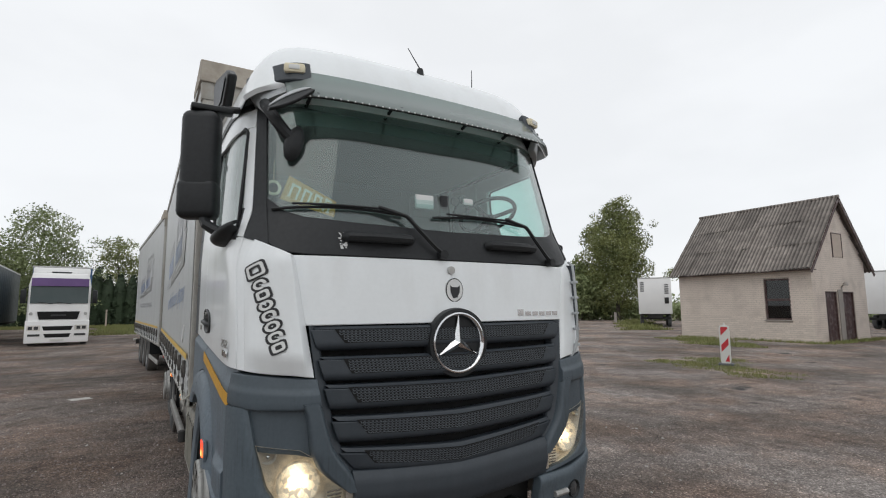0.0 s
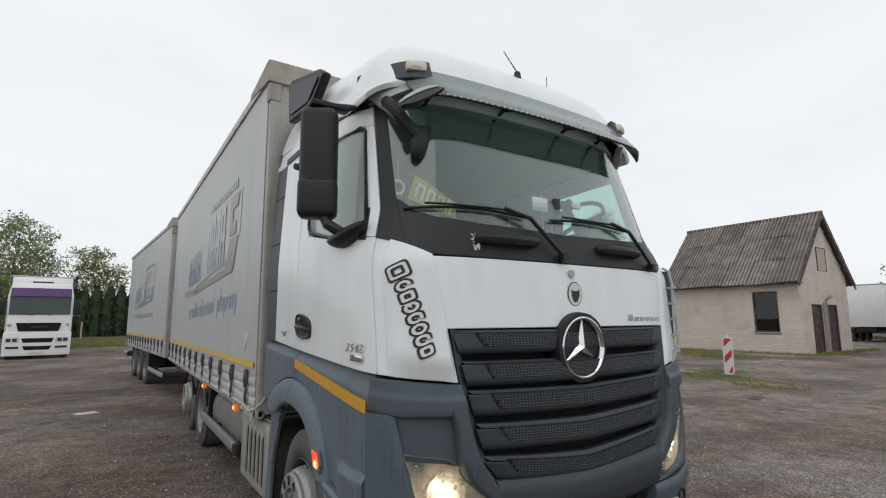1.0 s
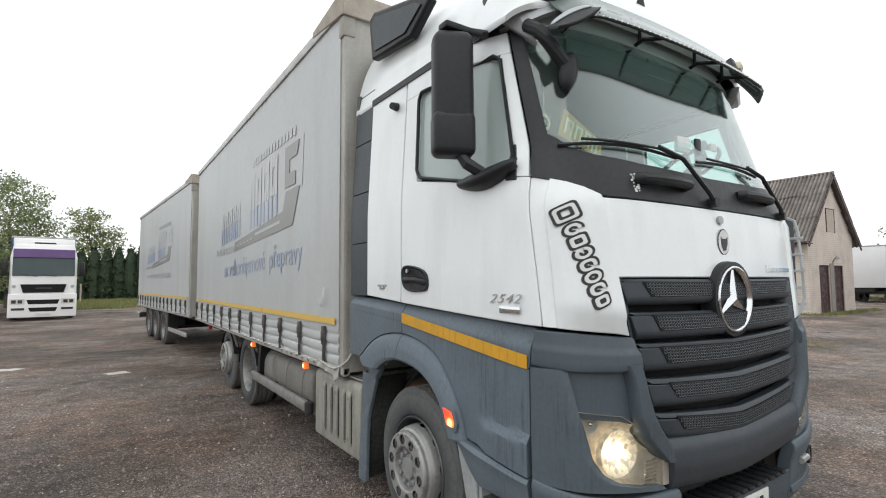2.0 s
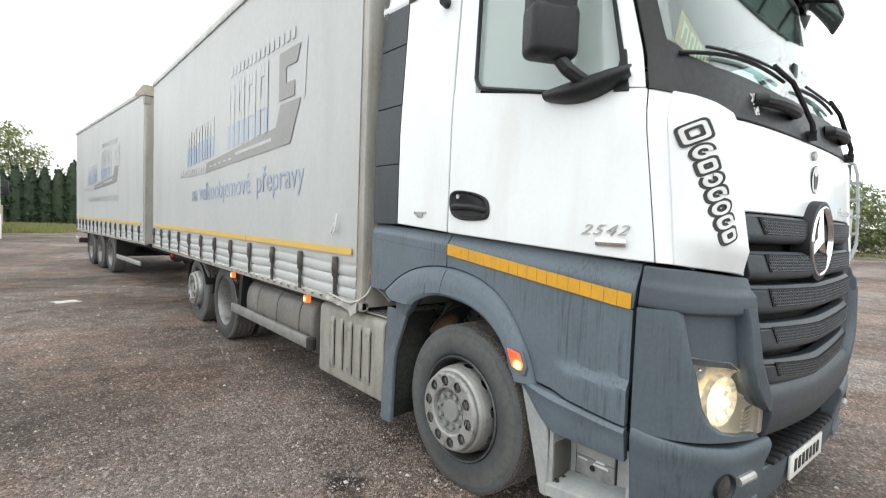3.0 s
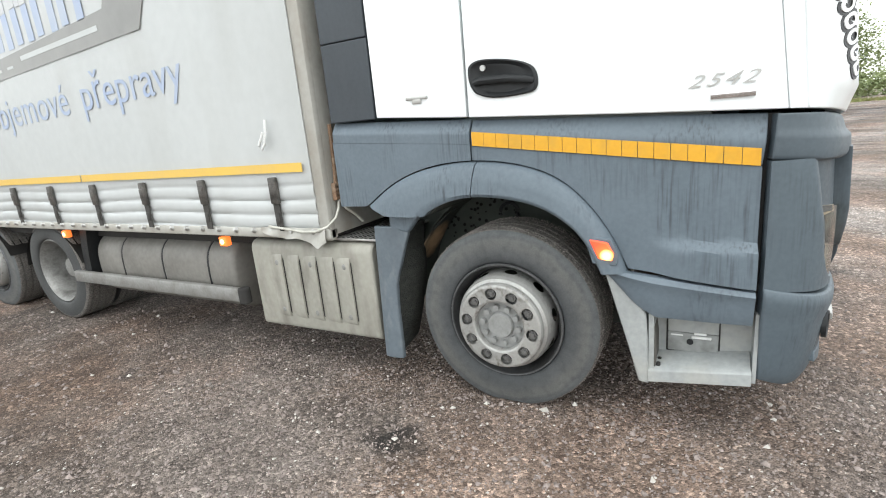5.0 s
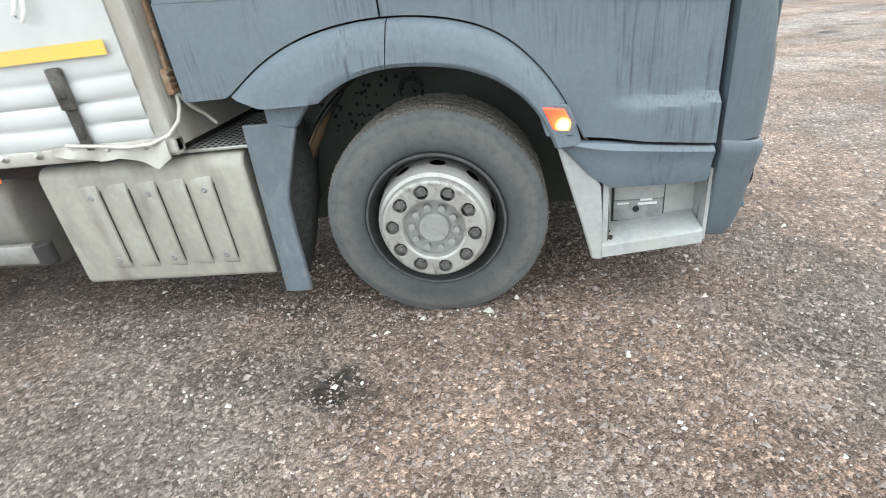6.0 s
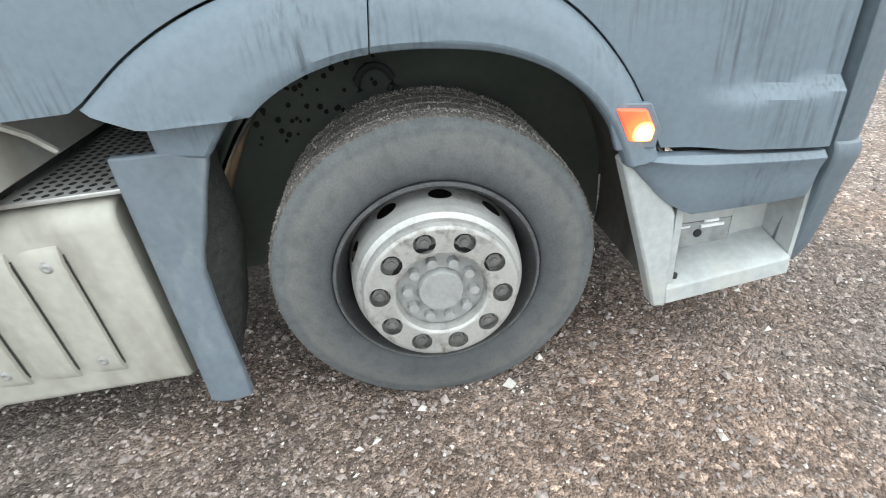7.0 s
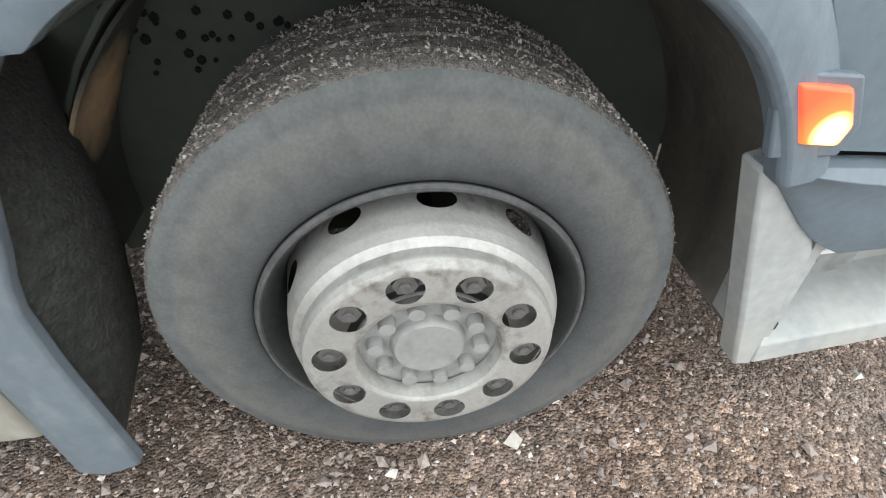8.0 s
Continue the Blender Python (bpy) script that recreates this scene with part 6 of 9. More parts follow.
# ---- chassis, curtain-sided bodies ----
def curtain_body(owner, L, z0=0.895, z1=4.0, W=1.278, detail=True, straps=13):
    """A curtain-sided load body from y = 0 to L in its owner's space, with curtains on both long sides."""
    bm = bmesh.new()
    box(bm, (-W + 0.05, 0.06, z0 + 0.10), (W - 0.05, L - 0.06, z0 + 0.16))
    box(bm, (-W + 0.05, 0.06, z1 - 0.06), (W - 0.05, L - 0.06, z1 - 0.02))
    body = part("load_floor", bm, ALU, owner, "load floor and roof frame")
    for y, nm in ((0.0, "front_wall"), (L - 0.04, "rear_wall")):
        bm = bmesh.new()
        box(bm, (-W + 0.045, y, z0 + 0.02), (W - 0.045, y + 0.04, z1 - 0.02))
        part(nm, bm, CURTAIN_EDGE, owner, "pale load body end wall", bevel=0.006)
    if detail:
        # weathered cap folded over the front top edge, sloping back along both sides
        bm = bmesh.new()
        prof = [(-0.035, z1 - 0.135), (-0.040, z1 + 0.070), (0.02, z1 + 0.088), (0.70, z1 + 0.012), (0.70, z1 - 0.045), (0.16, z1 - 0.110)]
        ends = [[bm.verts.new((x, y + (0.03 if abs(x) < 1 else 0.0), z)) for y, z in prof] for x in (-W - 0.03, -W + 0.22, W - 0.22, W + 0.03)]
        for a0, a1 in zip(ends, ends[1:]):
            for k in range(len(prof)):
                j = (k + 1) % len(prof)
                bm.faces.new((a0[k], a0[j], a1[j], a1[k]))
        bm.faces.new(ends[0])
        bm.faces.new(ends[-1][::-1])
        bmesh.ops.recalc_face_normals(bm, faces=bm.faces)
        part("roof_cap", bm, CAP_TAN, owner, "weathered beige cap over the front roof edge", bevel=0.008)
    for s in (1, -1):
        # corner posts
        for y in (0.0, L - 0.09):
            bm = bmesh.new()
            box(bm, (-s * (W - 0.06), y, z0 - 0.01), (-s * (W - 0.005), y + 0.09, z1), bev=0.012)
            part("corner_post", bm, CURTAIN_EDGE, owner, "worn pale corner post")
        # curtain: slightly billowed, with soft vertical folds and folds above the straps
        bm = bmesh.new()

        def cur(u, v, s=s):
            y = 0.075 + (L - 0.15) * u
            z = z0 + 0.055 + (z1 - 0.09 - z0 - 0.055) * v
            bil = 0.004 * math.sin(math.pi * v) * (0.6 + 0.4 * math.sin(y * 2.1 + 1.3))
            low = max(0.0, 1 - (z - z0) / 0.42)
            ruck = 0.026 * min(1.0, 2.5 * low) * (abs(math.sin(z * 36 + 0.35 * math.sin(y * 3.0))) ** 0.30 - 0.80) * (0.6 + 0.4 * abs(math.sin(y * math.pi / 0.67)))
            pull = -0.010 * low * (1 - abs(math.sin((y - 0.37) * math.pi / 0.665)))
            fold = 0.0012 * math.sin(y * 9.0 + 0.8 * math.sin(z * 2)) * (1 - low)
            return Vector((-s * (W + bil + ruck + pull + fold), y, z)), Vector((-s, 0, 0))

        nv = [0.0] + [0.42 / 3.0 * i / 40 for i in range(1, 41)] + [0.14 + 0.86 * i / 14 for i in range(1, 15)]
        sheet(bm, cur, span(0, 1, int(L * 16)), nv, 0.006)
        part("curtain", bm, CURTAIN, owner, "faded grey tarpaulin curtain", smooth=60)
        # roof rail and lower rail
        bm = bmesh.new()
        box(bm, (-s * (W - 0.05), 0.0, z1 - 0.10), (-s * (W + 0.022), L, z1 + 0.0), bev=0.018)
        part("roof_rail", bm, ALU, owner, "aluminium roof rail")
        bm = bmesh.new()
        box(bm, (-s * (W - 0.07), 0.0, z0 + 0.0), (-s * (W + 0.004), L, z0 + 0.062), bev=0.008)
        rail = part("side_rail", bm, CURTAIN_EDGE, owner, "dirty pale side rail", bevel=0.003)
        if s == -1 and not detail:
            continue
        # straps with buckles and hem eyelets
        n = straps
        for i in range(n):
            y = 0.37 + (L - 0.6) * i / (n - 1)
            bm = bmesh.new()
            x = -s * (W + 0.016)
            box(bm, (x - 0.004, y - 0.025, z0 + 0.05), (x + 0.004, y + 0.025, z0 + 0.26))
            strap = part("strap", bm, STRAP, owner, "black tension strap with a buckle")
            bm = bmesh.new()
            box(bm, (x - 0.018, y - 0.030, z0 + 0.215), (x + 0.012, y + 0.030, z0 + 0.375), bev=0.009)
            box(bm, (x - 0.024, y - 0.022, z0 + 0.26), (x - 0.004, y + 0.022, z0 + 0.33), bev=0.006)
            part("buckle", bm, BUCKLE, strap)
            bm = bmesh.new()
            box(bm, (x - 0.012, y - 0.016, z0 + 0.10), (x + 0.008, y + 0.016, z0 + 0.16), bev=0.004)
            part("hook", bm, STRAP, strap)
        if detail and s == 1:
            bm = bmesh.new()
            k = 0.12
            while k < L - 0.1:
                tube(bm, (-W - 0.004, k, z0 + 0.045), (-W - 0.024, k, z0 + 0.052), 0.020, 10, 0.010)
                k += 0.166
            part("hem_rivets", bm, ALU, rail)["kind"] = "stuff"
    # roof tarpaulin
    bm = bmesh.new()
    sheet(bm, lambda u, v: (Vector((W * u, L * v, z1 + 0.03 * (1 - u * u))), Vector((0, 0, 1))), span(-1, 1, 8), span(0, 1, 8), 0.01)
    part("roof_cover", bm, CURTAIN, owner)
    # pale gusset over the front top corner
    for s in (1, -1):
        bm = bmesh.new()
        box(bm, (-s * (W - 0.10), -0.012, z1 - 0.30), (-s * (W + 0.012), 0.10, z1 + 0.012), bev=0.015)
        part("corner_cap", bm, CURTAIN_EDGE, owner)
    return body


BUCKLE = mat("worn_buckle_steel", (0.05, 0.048, 0.044), (0.13, 0.12, 0.11), 0.5, metal=0.4, big=15, small=60)


def curtain_print(owner, W, y0, k, dull=False):
    """The faded advertising print: a slanted road, block lettering as plain shapes, and the legible slogan."""
    x = -W - 0.0066
    P = Matrix(((0, 0, -1, x), (-1, 0, 0, y0), (0, 1, 0, 0), (0, 0, 0, 1)))

    def shape(pts, mt, nm, lift=0.0):
        lift *= 0.4
        bm = bmesh.new()
        prism(bm, [(u * k, v) for u, v in pts], P @ Matrix.Translation((0, 0, lift)), 0.001)
        part(nm, bm, mt, owner, smooth=0)

    # u runs from the rear (0) to the front (4.9), v is the height
    shape([(1.62, 2.11), (4.40, 2.24), (4.62, 2.62), (4.16, 2.62), (4.05, 2.42), (1.66, 2.24)], PRINT_GREY, "print_road")
    for i in range(5):
        u = 1.80 + 0.20 * i
        shape([(u, 2.175 + 0.009 * i), (u + 0.10, 2.18 + 0.009 * i), (u + 0.10, 2.20 + 0.009 * i), (u, 2.195 + 0.009 * i)], CURTAIN, "print_dash", 0.004)
    shape([(2.85, 2.25), (3.95, 2.30), (3.95, 2.335), (2.85, 2.285)], CURTAIN, "print_dash", 0.004)
    # the large end figure: an angular hook of grey blocks
    shape([(4.12, 2.66), (4.48, 2.66), (4.48, 2.80), (4.28, 2.80), (4.28, 2.95), (4.52, 2.95), (4.60, 3.10), (4.12, 3.10)], PRINT_PALE if dull else PRINT_GREY, "print_hook")
    shape([(4.66, 2.60), (4.70, 2.60), (4.74, 3.12), (4.70, 3.12)], PRINT_PALE, "print_edge")
    # block characters, tall, with pale upper and blue lower halves
    for u0, wd, mt in ((2.55, 0.26, 0), (2.87, 0.27, 0), (3.19, 0.30, 0), (3.54, 0.30, 0), (0.62, 0.24, 1), (0.92, 0.22, 1), (1.18, 0.26, 1), (1.48, 0.22, 1), (1.74, 0.26, 1)):
        b = 2.30 + 0.047 * (u0 - 1.6)
        h = 0.72 if not mt else 0.50
        for du, dw in ((0.0, 0.09), (wd - 0.10, 0.09)):
            shape([(u0 + du, b), (u0 + du + dw, b + 0.005), (u0 + du + dw, b + 0.26), (u0 + du, b + 0.25)], PRINT_BLUE, "print_stroke")
            shape([(u0 + du, b + 0.255), (u0 + du + dw, b + 0.265), (u0 + du + dw, b + h), (u0 + du, b + h)], PRINT_PALE, "print_stroke")
        shape([(u0 + 0.095, b + h * 0.82), (u0 + wd - 0.105, b + h * 0.82), (u0 + wd - 0.105, b + h), (u0 + 0.095, b + h)], PRINT_PALE, "print_stroke")
        if mt == 0 and u0 > 2.6:
            shape([(u0 + 0.095, b + h * 0.36), (u0 + wd - 0.105, b + h * 0.36), (u0 + wd - 0.105, b + h * 0.52), (u0 + 0.095, b + h * 0.52)], PRINT_PALE, "print_stroke")
    # two lines of small print that cannot be read, as bars
    for u0, u1, zz in ((2.65, 4.45, 3.17), (0.2, 1.55, 2.10)):
        u = u0
        while u < u1:
            shape([(u, zz), (u + 0.075, zz + 0.004), (u + 0.075, zz + 0.105), (u, zz + 0.10)], PRINT_PALE, "print_bar")
            u += 0.125
    if not dull:
        tilt = Matrix.Rotation(radians(1.6), 4, "Z")
        letters("na", 0.335 * k, P @ Matrix.Translation((0.90 * k, 1.735, 0.0)) @ tilt, PRINT_BLUE, "slogan", owner, depth=0.0004, label="faded blue slogan")
        letters("velkoobjemové", 0.335 * k, P @ Matrix.Translation((0.90 * k, 1.735, 0.0)) @ tilt @ Matrix.Translation((0.4037 * k, 0, 0)), PRINT_BLUE, "slogan", owner, depth=0.0004)
        letters("přepravy", 0.335 * k, P @ Matrix.Translation((3.53 * k, 1.81, 0.0)) @ tilt, PRINT_BLUE, "slogan", owner, depth=0.0004)
    else:
        u = 0.6
        while u < 4.6:
            shape([(u, 1.80), (u + 0.10, 1.80), (u + 0.10, 1.93), (u, 1.93)], PRINT_PALE, "print_bar")
            u += 0.15


BOX_Y, BOX_L = 2.42, 7.75
holder = new("load_body")
holder.parent = truck
holder.location = (0, BOX_Y, 0)
holder["label"] = "grey curtain-sided load body with faded blue print"
curtain_body(holder, BOX_L, straps=12)
curtain_print(holder, 1.278, 5.72, 1.0)
# yellow stripe of the curtain
bm = bmesh.new()
for a, b in ((0.12, 2.43), (2.45, 5.1), (5.12, 7.4)):
    sheet(bm, lambda u, v: (Vector((-1.278 - 0.021, a + (b - a) * u, 1.295 + 0.052 * v)), Vector((-1, 0, 0))), span(0, 1, 6), span(0, 1, 1), 0.003)
part("yellow_stripe", bm, YELLOW_DULL, holder, "dull yellow reflective stripe", smooth=0)
# loop of cord on the curtain
bm = bmesh.new()
pipe(bm, [(-1.31, 0.335, 1.60), (-1.315, 0.34, 1.53), (-1.318, 0.355, 1.47), (-1.318, 0.385, 1.435), (-1.318, 0.405, 1.46), (-1.315, 0.36, 1.53)], 0.008, 6)
part("cord_loop", bm, PAPER, holder, "pale cord loop")
# closing cable and torn corner at the front foot of the curtain
HEM = mat("dirty_cable_sheath", (0.52, 0.52, 0.47), (0.34, 0.33, 0.29), 0.6, big=20, small=90)
RUSTY = mat("rusty_brown_strap", (0.30, 0.185, 0.115), (0.16, 0.105, 0.07), 0.85, big=18, small=90, stain=(0.42, 0.36, 0.28), stain_amt=0.6, stain_scale=30)
bm = bmesh.new()
pipe(bm, [(-1.300, 0.46, 0.972), (-1.306, 0.30, 0.958), (-1.310, 0.18, 0.945), (-1.306, 0.08, 0.948), (-1.290, 0.0, 0.975), (-1.245, -0.03, 1.02), (-1.215, -0.035, 1.07), (-1.20, -0.03, 1.11)], 0.008, 8)
part("closing_cable", bm, HEM, holder, "dirty pale closing cable")
bm = bmesh.new()
box(bm, (-1.222, -0.035, 1.115), (-1.180, -0.005, 1.215), bev=0.006)
for i in range(4):
    box(bm, (-1.226, -0.040, 1.122 + 0.024 * i), (-1.176, -0.030, 1.134 + 0.024 * i), bev=0.002)
pipe(bm, [(-1.195, -0.02, 1.21), (-1.18, -0.015, 1.30), (-1.17, -0.01, 1.42), (-1.165, -0.01, 1.54)], 0.012, 6)
part("rusty_latch", bm, RUSTY, holder, "rusty brown ratchet and strap")
bm = bmesh.new()
pipe(bm, [(-1.19, -0.03, 1.12), (-1.165, -0.05, 1.06), (-1.12, -0.07, 1.02), (-1.08, -0.09, 0.965)], 0.009, 6)
part("loose_strap_end", bm, HEM, holder)
# torn, creased corner of the tarpaulin at its front foot
bm = bmesh.new()


def torn(u, v):
    y = 0.02 + 0.52 * u
    low = float(np.interp(u, (0, 0.12, 0.24, 0.42, 0.62, 0.80, 1), (0.885, 0.845, 0.872, 0.905, 0.893, 0.918, 0.930)))
    z = low + (0.965 - low) * v
    return Vector((-1.292 - 0.012 * math.sin(u * 17 + 2 * v) * (1 - 0.6 * v) - 0.012 * (1 - v), y, z)), Vector((-1, 0, 0))


sheet(bm, torn, span(0, 1, 26), span(0, 1, 6), 0.006)
part("loose_corner", bm, CURTAIN_EDGE, holder, "torn loose tarpaulin corner", smooth=60)

# chassis rails, cross members
bm = bmesh.new()
for s in (1, -1):
    box(bm, (s * 0.36, 0.9, 0.62), (s * 0.44, 10.2, 0.88))
for y in (2.6, 4.4, 6.5, 8.0, 10.0):
    box(bm, (-0.44, y, 0.66), (0.44, y + 0.1, 0.84))
for y in (1.425, 5.86, 7.20):
    tube(bm, (-0.95, y, 0.472), (0.95, y, 0.472), 0.07, 12)
box(bm, (-1.1, 2.45, 0.80), (1.1, 10.1, 0.92))
part("chassis", bm, DARK, truck, "black chassis frame")
bm = bmesh.new()
box(bm, (-0.60, 0.4, 0.45), (0.60, 2.1, 1.25))
part("engine_block", bm, DARK, truck, "dark engine under the cab")


# battery box with ribbed cover
def battery(owner):
    bm = bmesh.new()
    prof = [(-0.75, 0.265), (-1.195, 0.265), (-1.217, 0.275), (-1.225, 0.30), (-1.225, 0.795)]
    prof += [(-1.165 - 0.060 * math.cos(radians(a)), 0.80 + 0.060 * math.sin(radians(a))) for a in (12, 32, 52, 72, 90)] + [(-0.75, 0.86)]
    prism(bm, prof, Matrix(((1, 0, 0, 0), (0, 0, 1, 2.19), (0, 1, 0, 0), (0, 0, 0, 1))), 0.98)
    b = part("battery_box", bm, BATTERY, owner, "dirty cream ribbed battery box cover", bevel=0.012)
    # louvre-like ribs: each rises towards the front and drops at a sharp edge
    for i, y in enumerate((2.345, 2.474, 2.610, 2.750, 2.892)):
        bm = bmesh.new()

        def louvre(u, v, y=y):
            near = min(1.0, 9 * v, 9 * (1 - v)) ** 0.5
            return Vector((-1.221 - 0.025 * (1 - u) ** 0.8 * near, y + 0.128 * u + 0.006 * (1 - near), 0.345 + 0.43 * v)), Vector((-1, 0, 0))

        sheet(bm, louvre, span(0, 1, 6), [0, 0.02, 0.05, 0.11, 0.3, 0.5, 0.7, 0.89, 0.95, 0.98, 1], 0.012)
        rib = part("cover_rib", bm, BATTERY, b, smooth=50)
        # thin dark strip draws the shade under the rib's sharp edge
        bm = bmesh.new()
        box(bm, (-1.230, y - 0.0012, 0.375), (-1.2235, y + 0.004, 0.745))
        part("rib_slot", bm, DARK, rib)
        if i % 2 == 0:
            for v in (0.13, 0.87):
                q = louvre(0.36, v)[0]
                bm = bmesh.new()
                lathe(bm, [(0.0005, 0.003), (0.009, 0.005), (0.016, 0.002), (0.019, -0.004)], Matrix.Translation(q) @ Matrix.Rotation(radians(-90), 4, "Y"), 14)
                part("cover_screw", bm, GUARD, rib)
    # tread plate on top
    bm = bmesh.new()
    box(bm, (-1.20, 2.12, 0.872), (-0.52, 2.46, 0.886), bev=0.003)
    tread = part("tread_plate", bm, ALU, b, "perforated tread plate")
    bm = bmesh.new()
    for i in range(20):
        for j in range(9):
            x, y = -1.18 + 0.033 * i, 2.145 + 0.033 * j
            tube(bm, (x, y, 0.8855), (x, y, 0.8870), 0.010, 8)
    part("perforation", bm, PIT, tread, smooth=0)["kind"] = "stuff"


battery(truck)
# fuel tank in three rounded sections with dark straps in the gaps
def tank_section(bm, y0, y1, grow=0.0):
    rings = []
    for y, f in ((y0, 0.90), (y0 + 0.012, 0.965), (y0 + 0.035, 1.0), (y1 - 0.035, 1.0), (y1 - 0.012, 0.965), (y1, 0.90)):
        ring = []
        for k in range(36):
            a = k * math.tau / 36
            c, n = math.cos(a), math.sin(a)
            ring.append(bm.verts.new((-0.865 + (0.300 * f + grow) * math.copysign(abs(c) ** 0.66, c), y, 0.555 + (0.280 * f + grow) * math.copysign(abs(n) ** 0.66, n))))
        rings.append(ring)
    for r0, r1 in zip(rings, rings[1:]):
        for k in range(36):
            bm.faces.new((r0[k], r0[(k + 1) % 36], r1[(k + 1) % 36], r1[k]))
    bm.faces.new(rings[0])
    bm.faces.new(rings[-1][::-1])
    bmesh.ops.recalc_face_normals(bm, faces=bm.faces[:])


bm = bmesh.new()
tank_section(bm, 3.752, 4.30)
tank = part("fuel_tank", bm, TANK, truck, "dusty grey fuel tank in rounded sections", smooth=40)
for y0, y1 in ((3.46, 3.752), (4.30, 4.85), (4.85, 5.22)):
    bm = bmesh.new()
    tank_section(bm, y0, y1)
    part("tank_section", bm, TANK, tank, smooth=40)
for y in (3.752, 4.30, 4.85):
    bm = bmesh.new()
    tank_section(bm, y - 0.020, y + 0.020, -0.012)
    part("tank_strap", bm, BLACK, tank)
# side guard rail
bm = bmesh.new()
box(bm, (-1.262, 3.30, 0.415), (-1.215, 5.46, 0.515), bev=0.012)
rail = part("side_guard", bm, GUARD, truck, "dull grey side guard rail")
bm = bmesh.new()
tube(bm, (-1.240, 3.30, 0.410), (-1.240, 3.30, 0.520), 0.042, 18)
part("rail_end", bm, DARK, rail, "black rounded rail end", bevel=0.008)
for y in (3.5, 4.6):
    bm = bmesh.new()
    box(bm, (-1.22, y, 0.44), (-0.9, y + 0.05, 0.49))
    part("guard_bracket", bm, DARK, rail)
# mudguards over the rear wheels and amber lamps under the side rail
for yc in (5.86, 7.20):
    bm = bmesh.new()
    for a0 in range(20, 165, 10):
        a, b = radians(a0), radians(a0 + 10)
        bm.faces.new([bm.verts.new((x, yc - 0.53 * math.cos(t), 0.42 + 0.47 * math.sin(t))) for x, t in ((-0.75, a), (-1.22, a), (-1.22, b), (-0.75, b))])
    bmesh.ops.solidify(bm, geom=bm.faces[:], thickness=0.012)
    part("rear_mudguard", bm, DARK, truck, "black plastic mudguard")
bm = bmesh.new()
sheet(bm, lambda u, v: (Vector((-1.20, 5.28 + 0.10 * u - 0.08 * v * v, 0.42 + 0.46 * v)), Vector((-1, 0, 0))), span(0, 1, 2), span(0, 1, 6), 0.2)
part("mudguard_front", bm, BLACK, truck)
for y in (3.38, 5.42, 8.6):
    bm = bmesh.new()
    box(bm, (-1.272, y - 0.036, 0.818), (-1.225, y + 0.036, 0.882), bev=0.008)
    ml = part("amber_marker", bm, AMBER_ON if y < 8 else RED_LENS, truck, "amber side marker lamp")
    bm = bmesh.new()
    tube(bm, (-1.272, y, 0.85), (-1.277, y, 0.85), 0.018, 12)
    part("marker_bulb", bm, ORANGE_HOT if y < 8 else RED_LENS, ml)

# ---- drawbar trailer ----
trailer = thing("trailer", "matching grey curtain-sided drawbar trailer behind the lorry", "trailer", pose(-0.03, 10.95, 0, 0, 0, 3.9))
curtain_body(trailer, 8.35, straps=15)
curtain_print(trailer, 1.278, 6.9, 1.0, dull=True)
bm = bmesh.new()
sheet(bm, lambda u, v: (Vector((-1.278 - 0.024, 0.2 + 7.8 * u, 1.295 + 0.05 * v)), Vector((-1, 0, 0))), span(0, 1, 6), span(0, 1, 1), 0.003)
part("yellow_stripe", bm, YELLOW_DULL, trailer, smooth=0)
bm = bmesh.new()
for s in (1, -1):
    box(bm, (s * 0.40, 0.0, 0.62), (s * 0.50, 8.2, 0.90))
box(bm, (-1.1, 0.1, 0.82), (1.1, 8.2, 0.93))
box(bm, (-0.12, -2.2, 0.52), (0.12, 1.0, 0.66))
for y in (3.55, 4.86, 6.17):
    tube(bm, (-0.95, y, 0.472), (0.95, y, 0.472), 0.07, 12)
part("chassis", bm, DARK, trailer)
for y in (3.55, 4.86, 6.17):
    for side in (1, -1):
        drive_wheel(trailer, axle(-side * 1.08, y, 0.472, side), dual=False)
bm = bmesh.new()
box(bm, (-1.24, 0.55, 0.42), (-1.20, 2.75, 0.52), bev=0.01)
part("side_guard", bm, ALU, trailer)
bm = bmesh.new()
box(bm, (-1.22, 8.2, 0.50), (1.22, 8.32, 0.66), bev=0.01)
box(bm, (-1.20, 6.86, 0.30), (-0.85, 6.88, 0.85))
part("rear_beam", bm, DARK, trailer)
bm = bmesh.new()
box(bm, (-1.21, 2.9, 0.50), (-0.8, 3.05, 0.88))
part("front_mudguard", bm, BLACK, trailer)
bm = bmesh.new()
box(bm, (-1.30, 8.22, 0.62), (-1.18, 8.30, 0.70), bev=0.01)
part("rear_lamp", bm, PLATE, trailer)


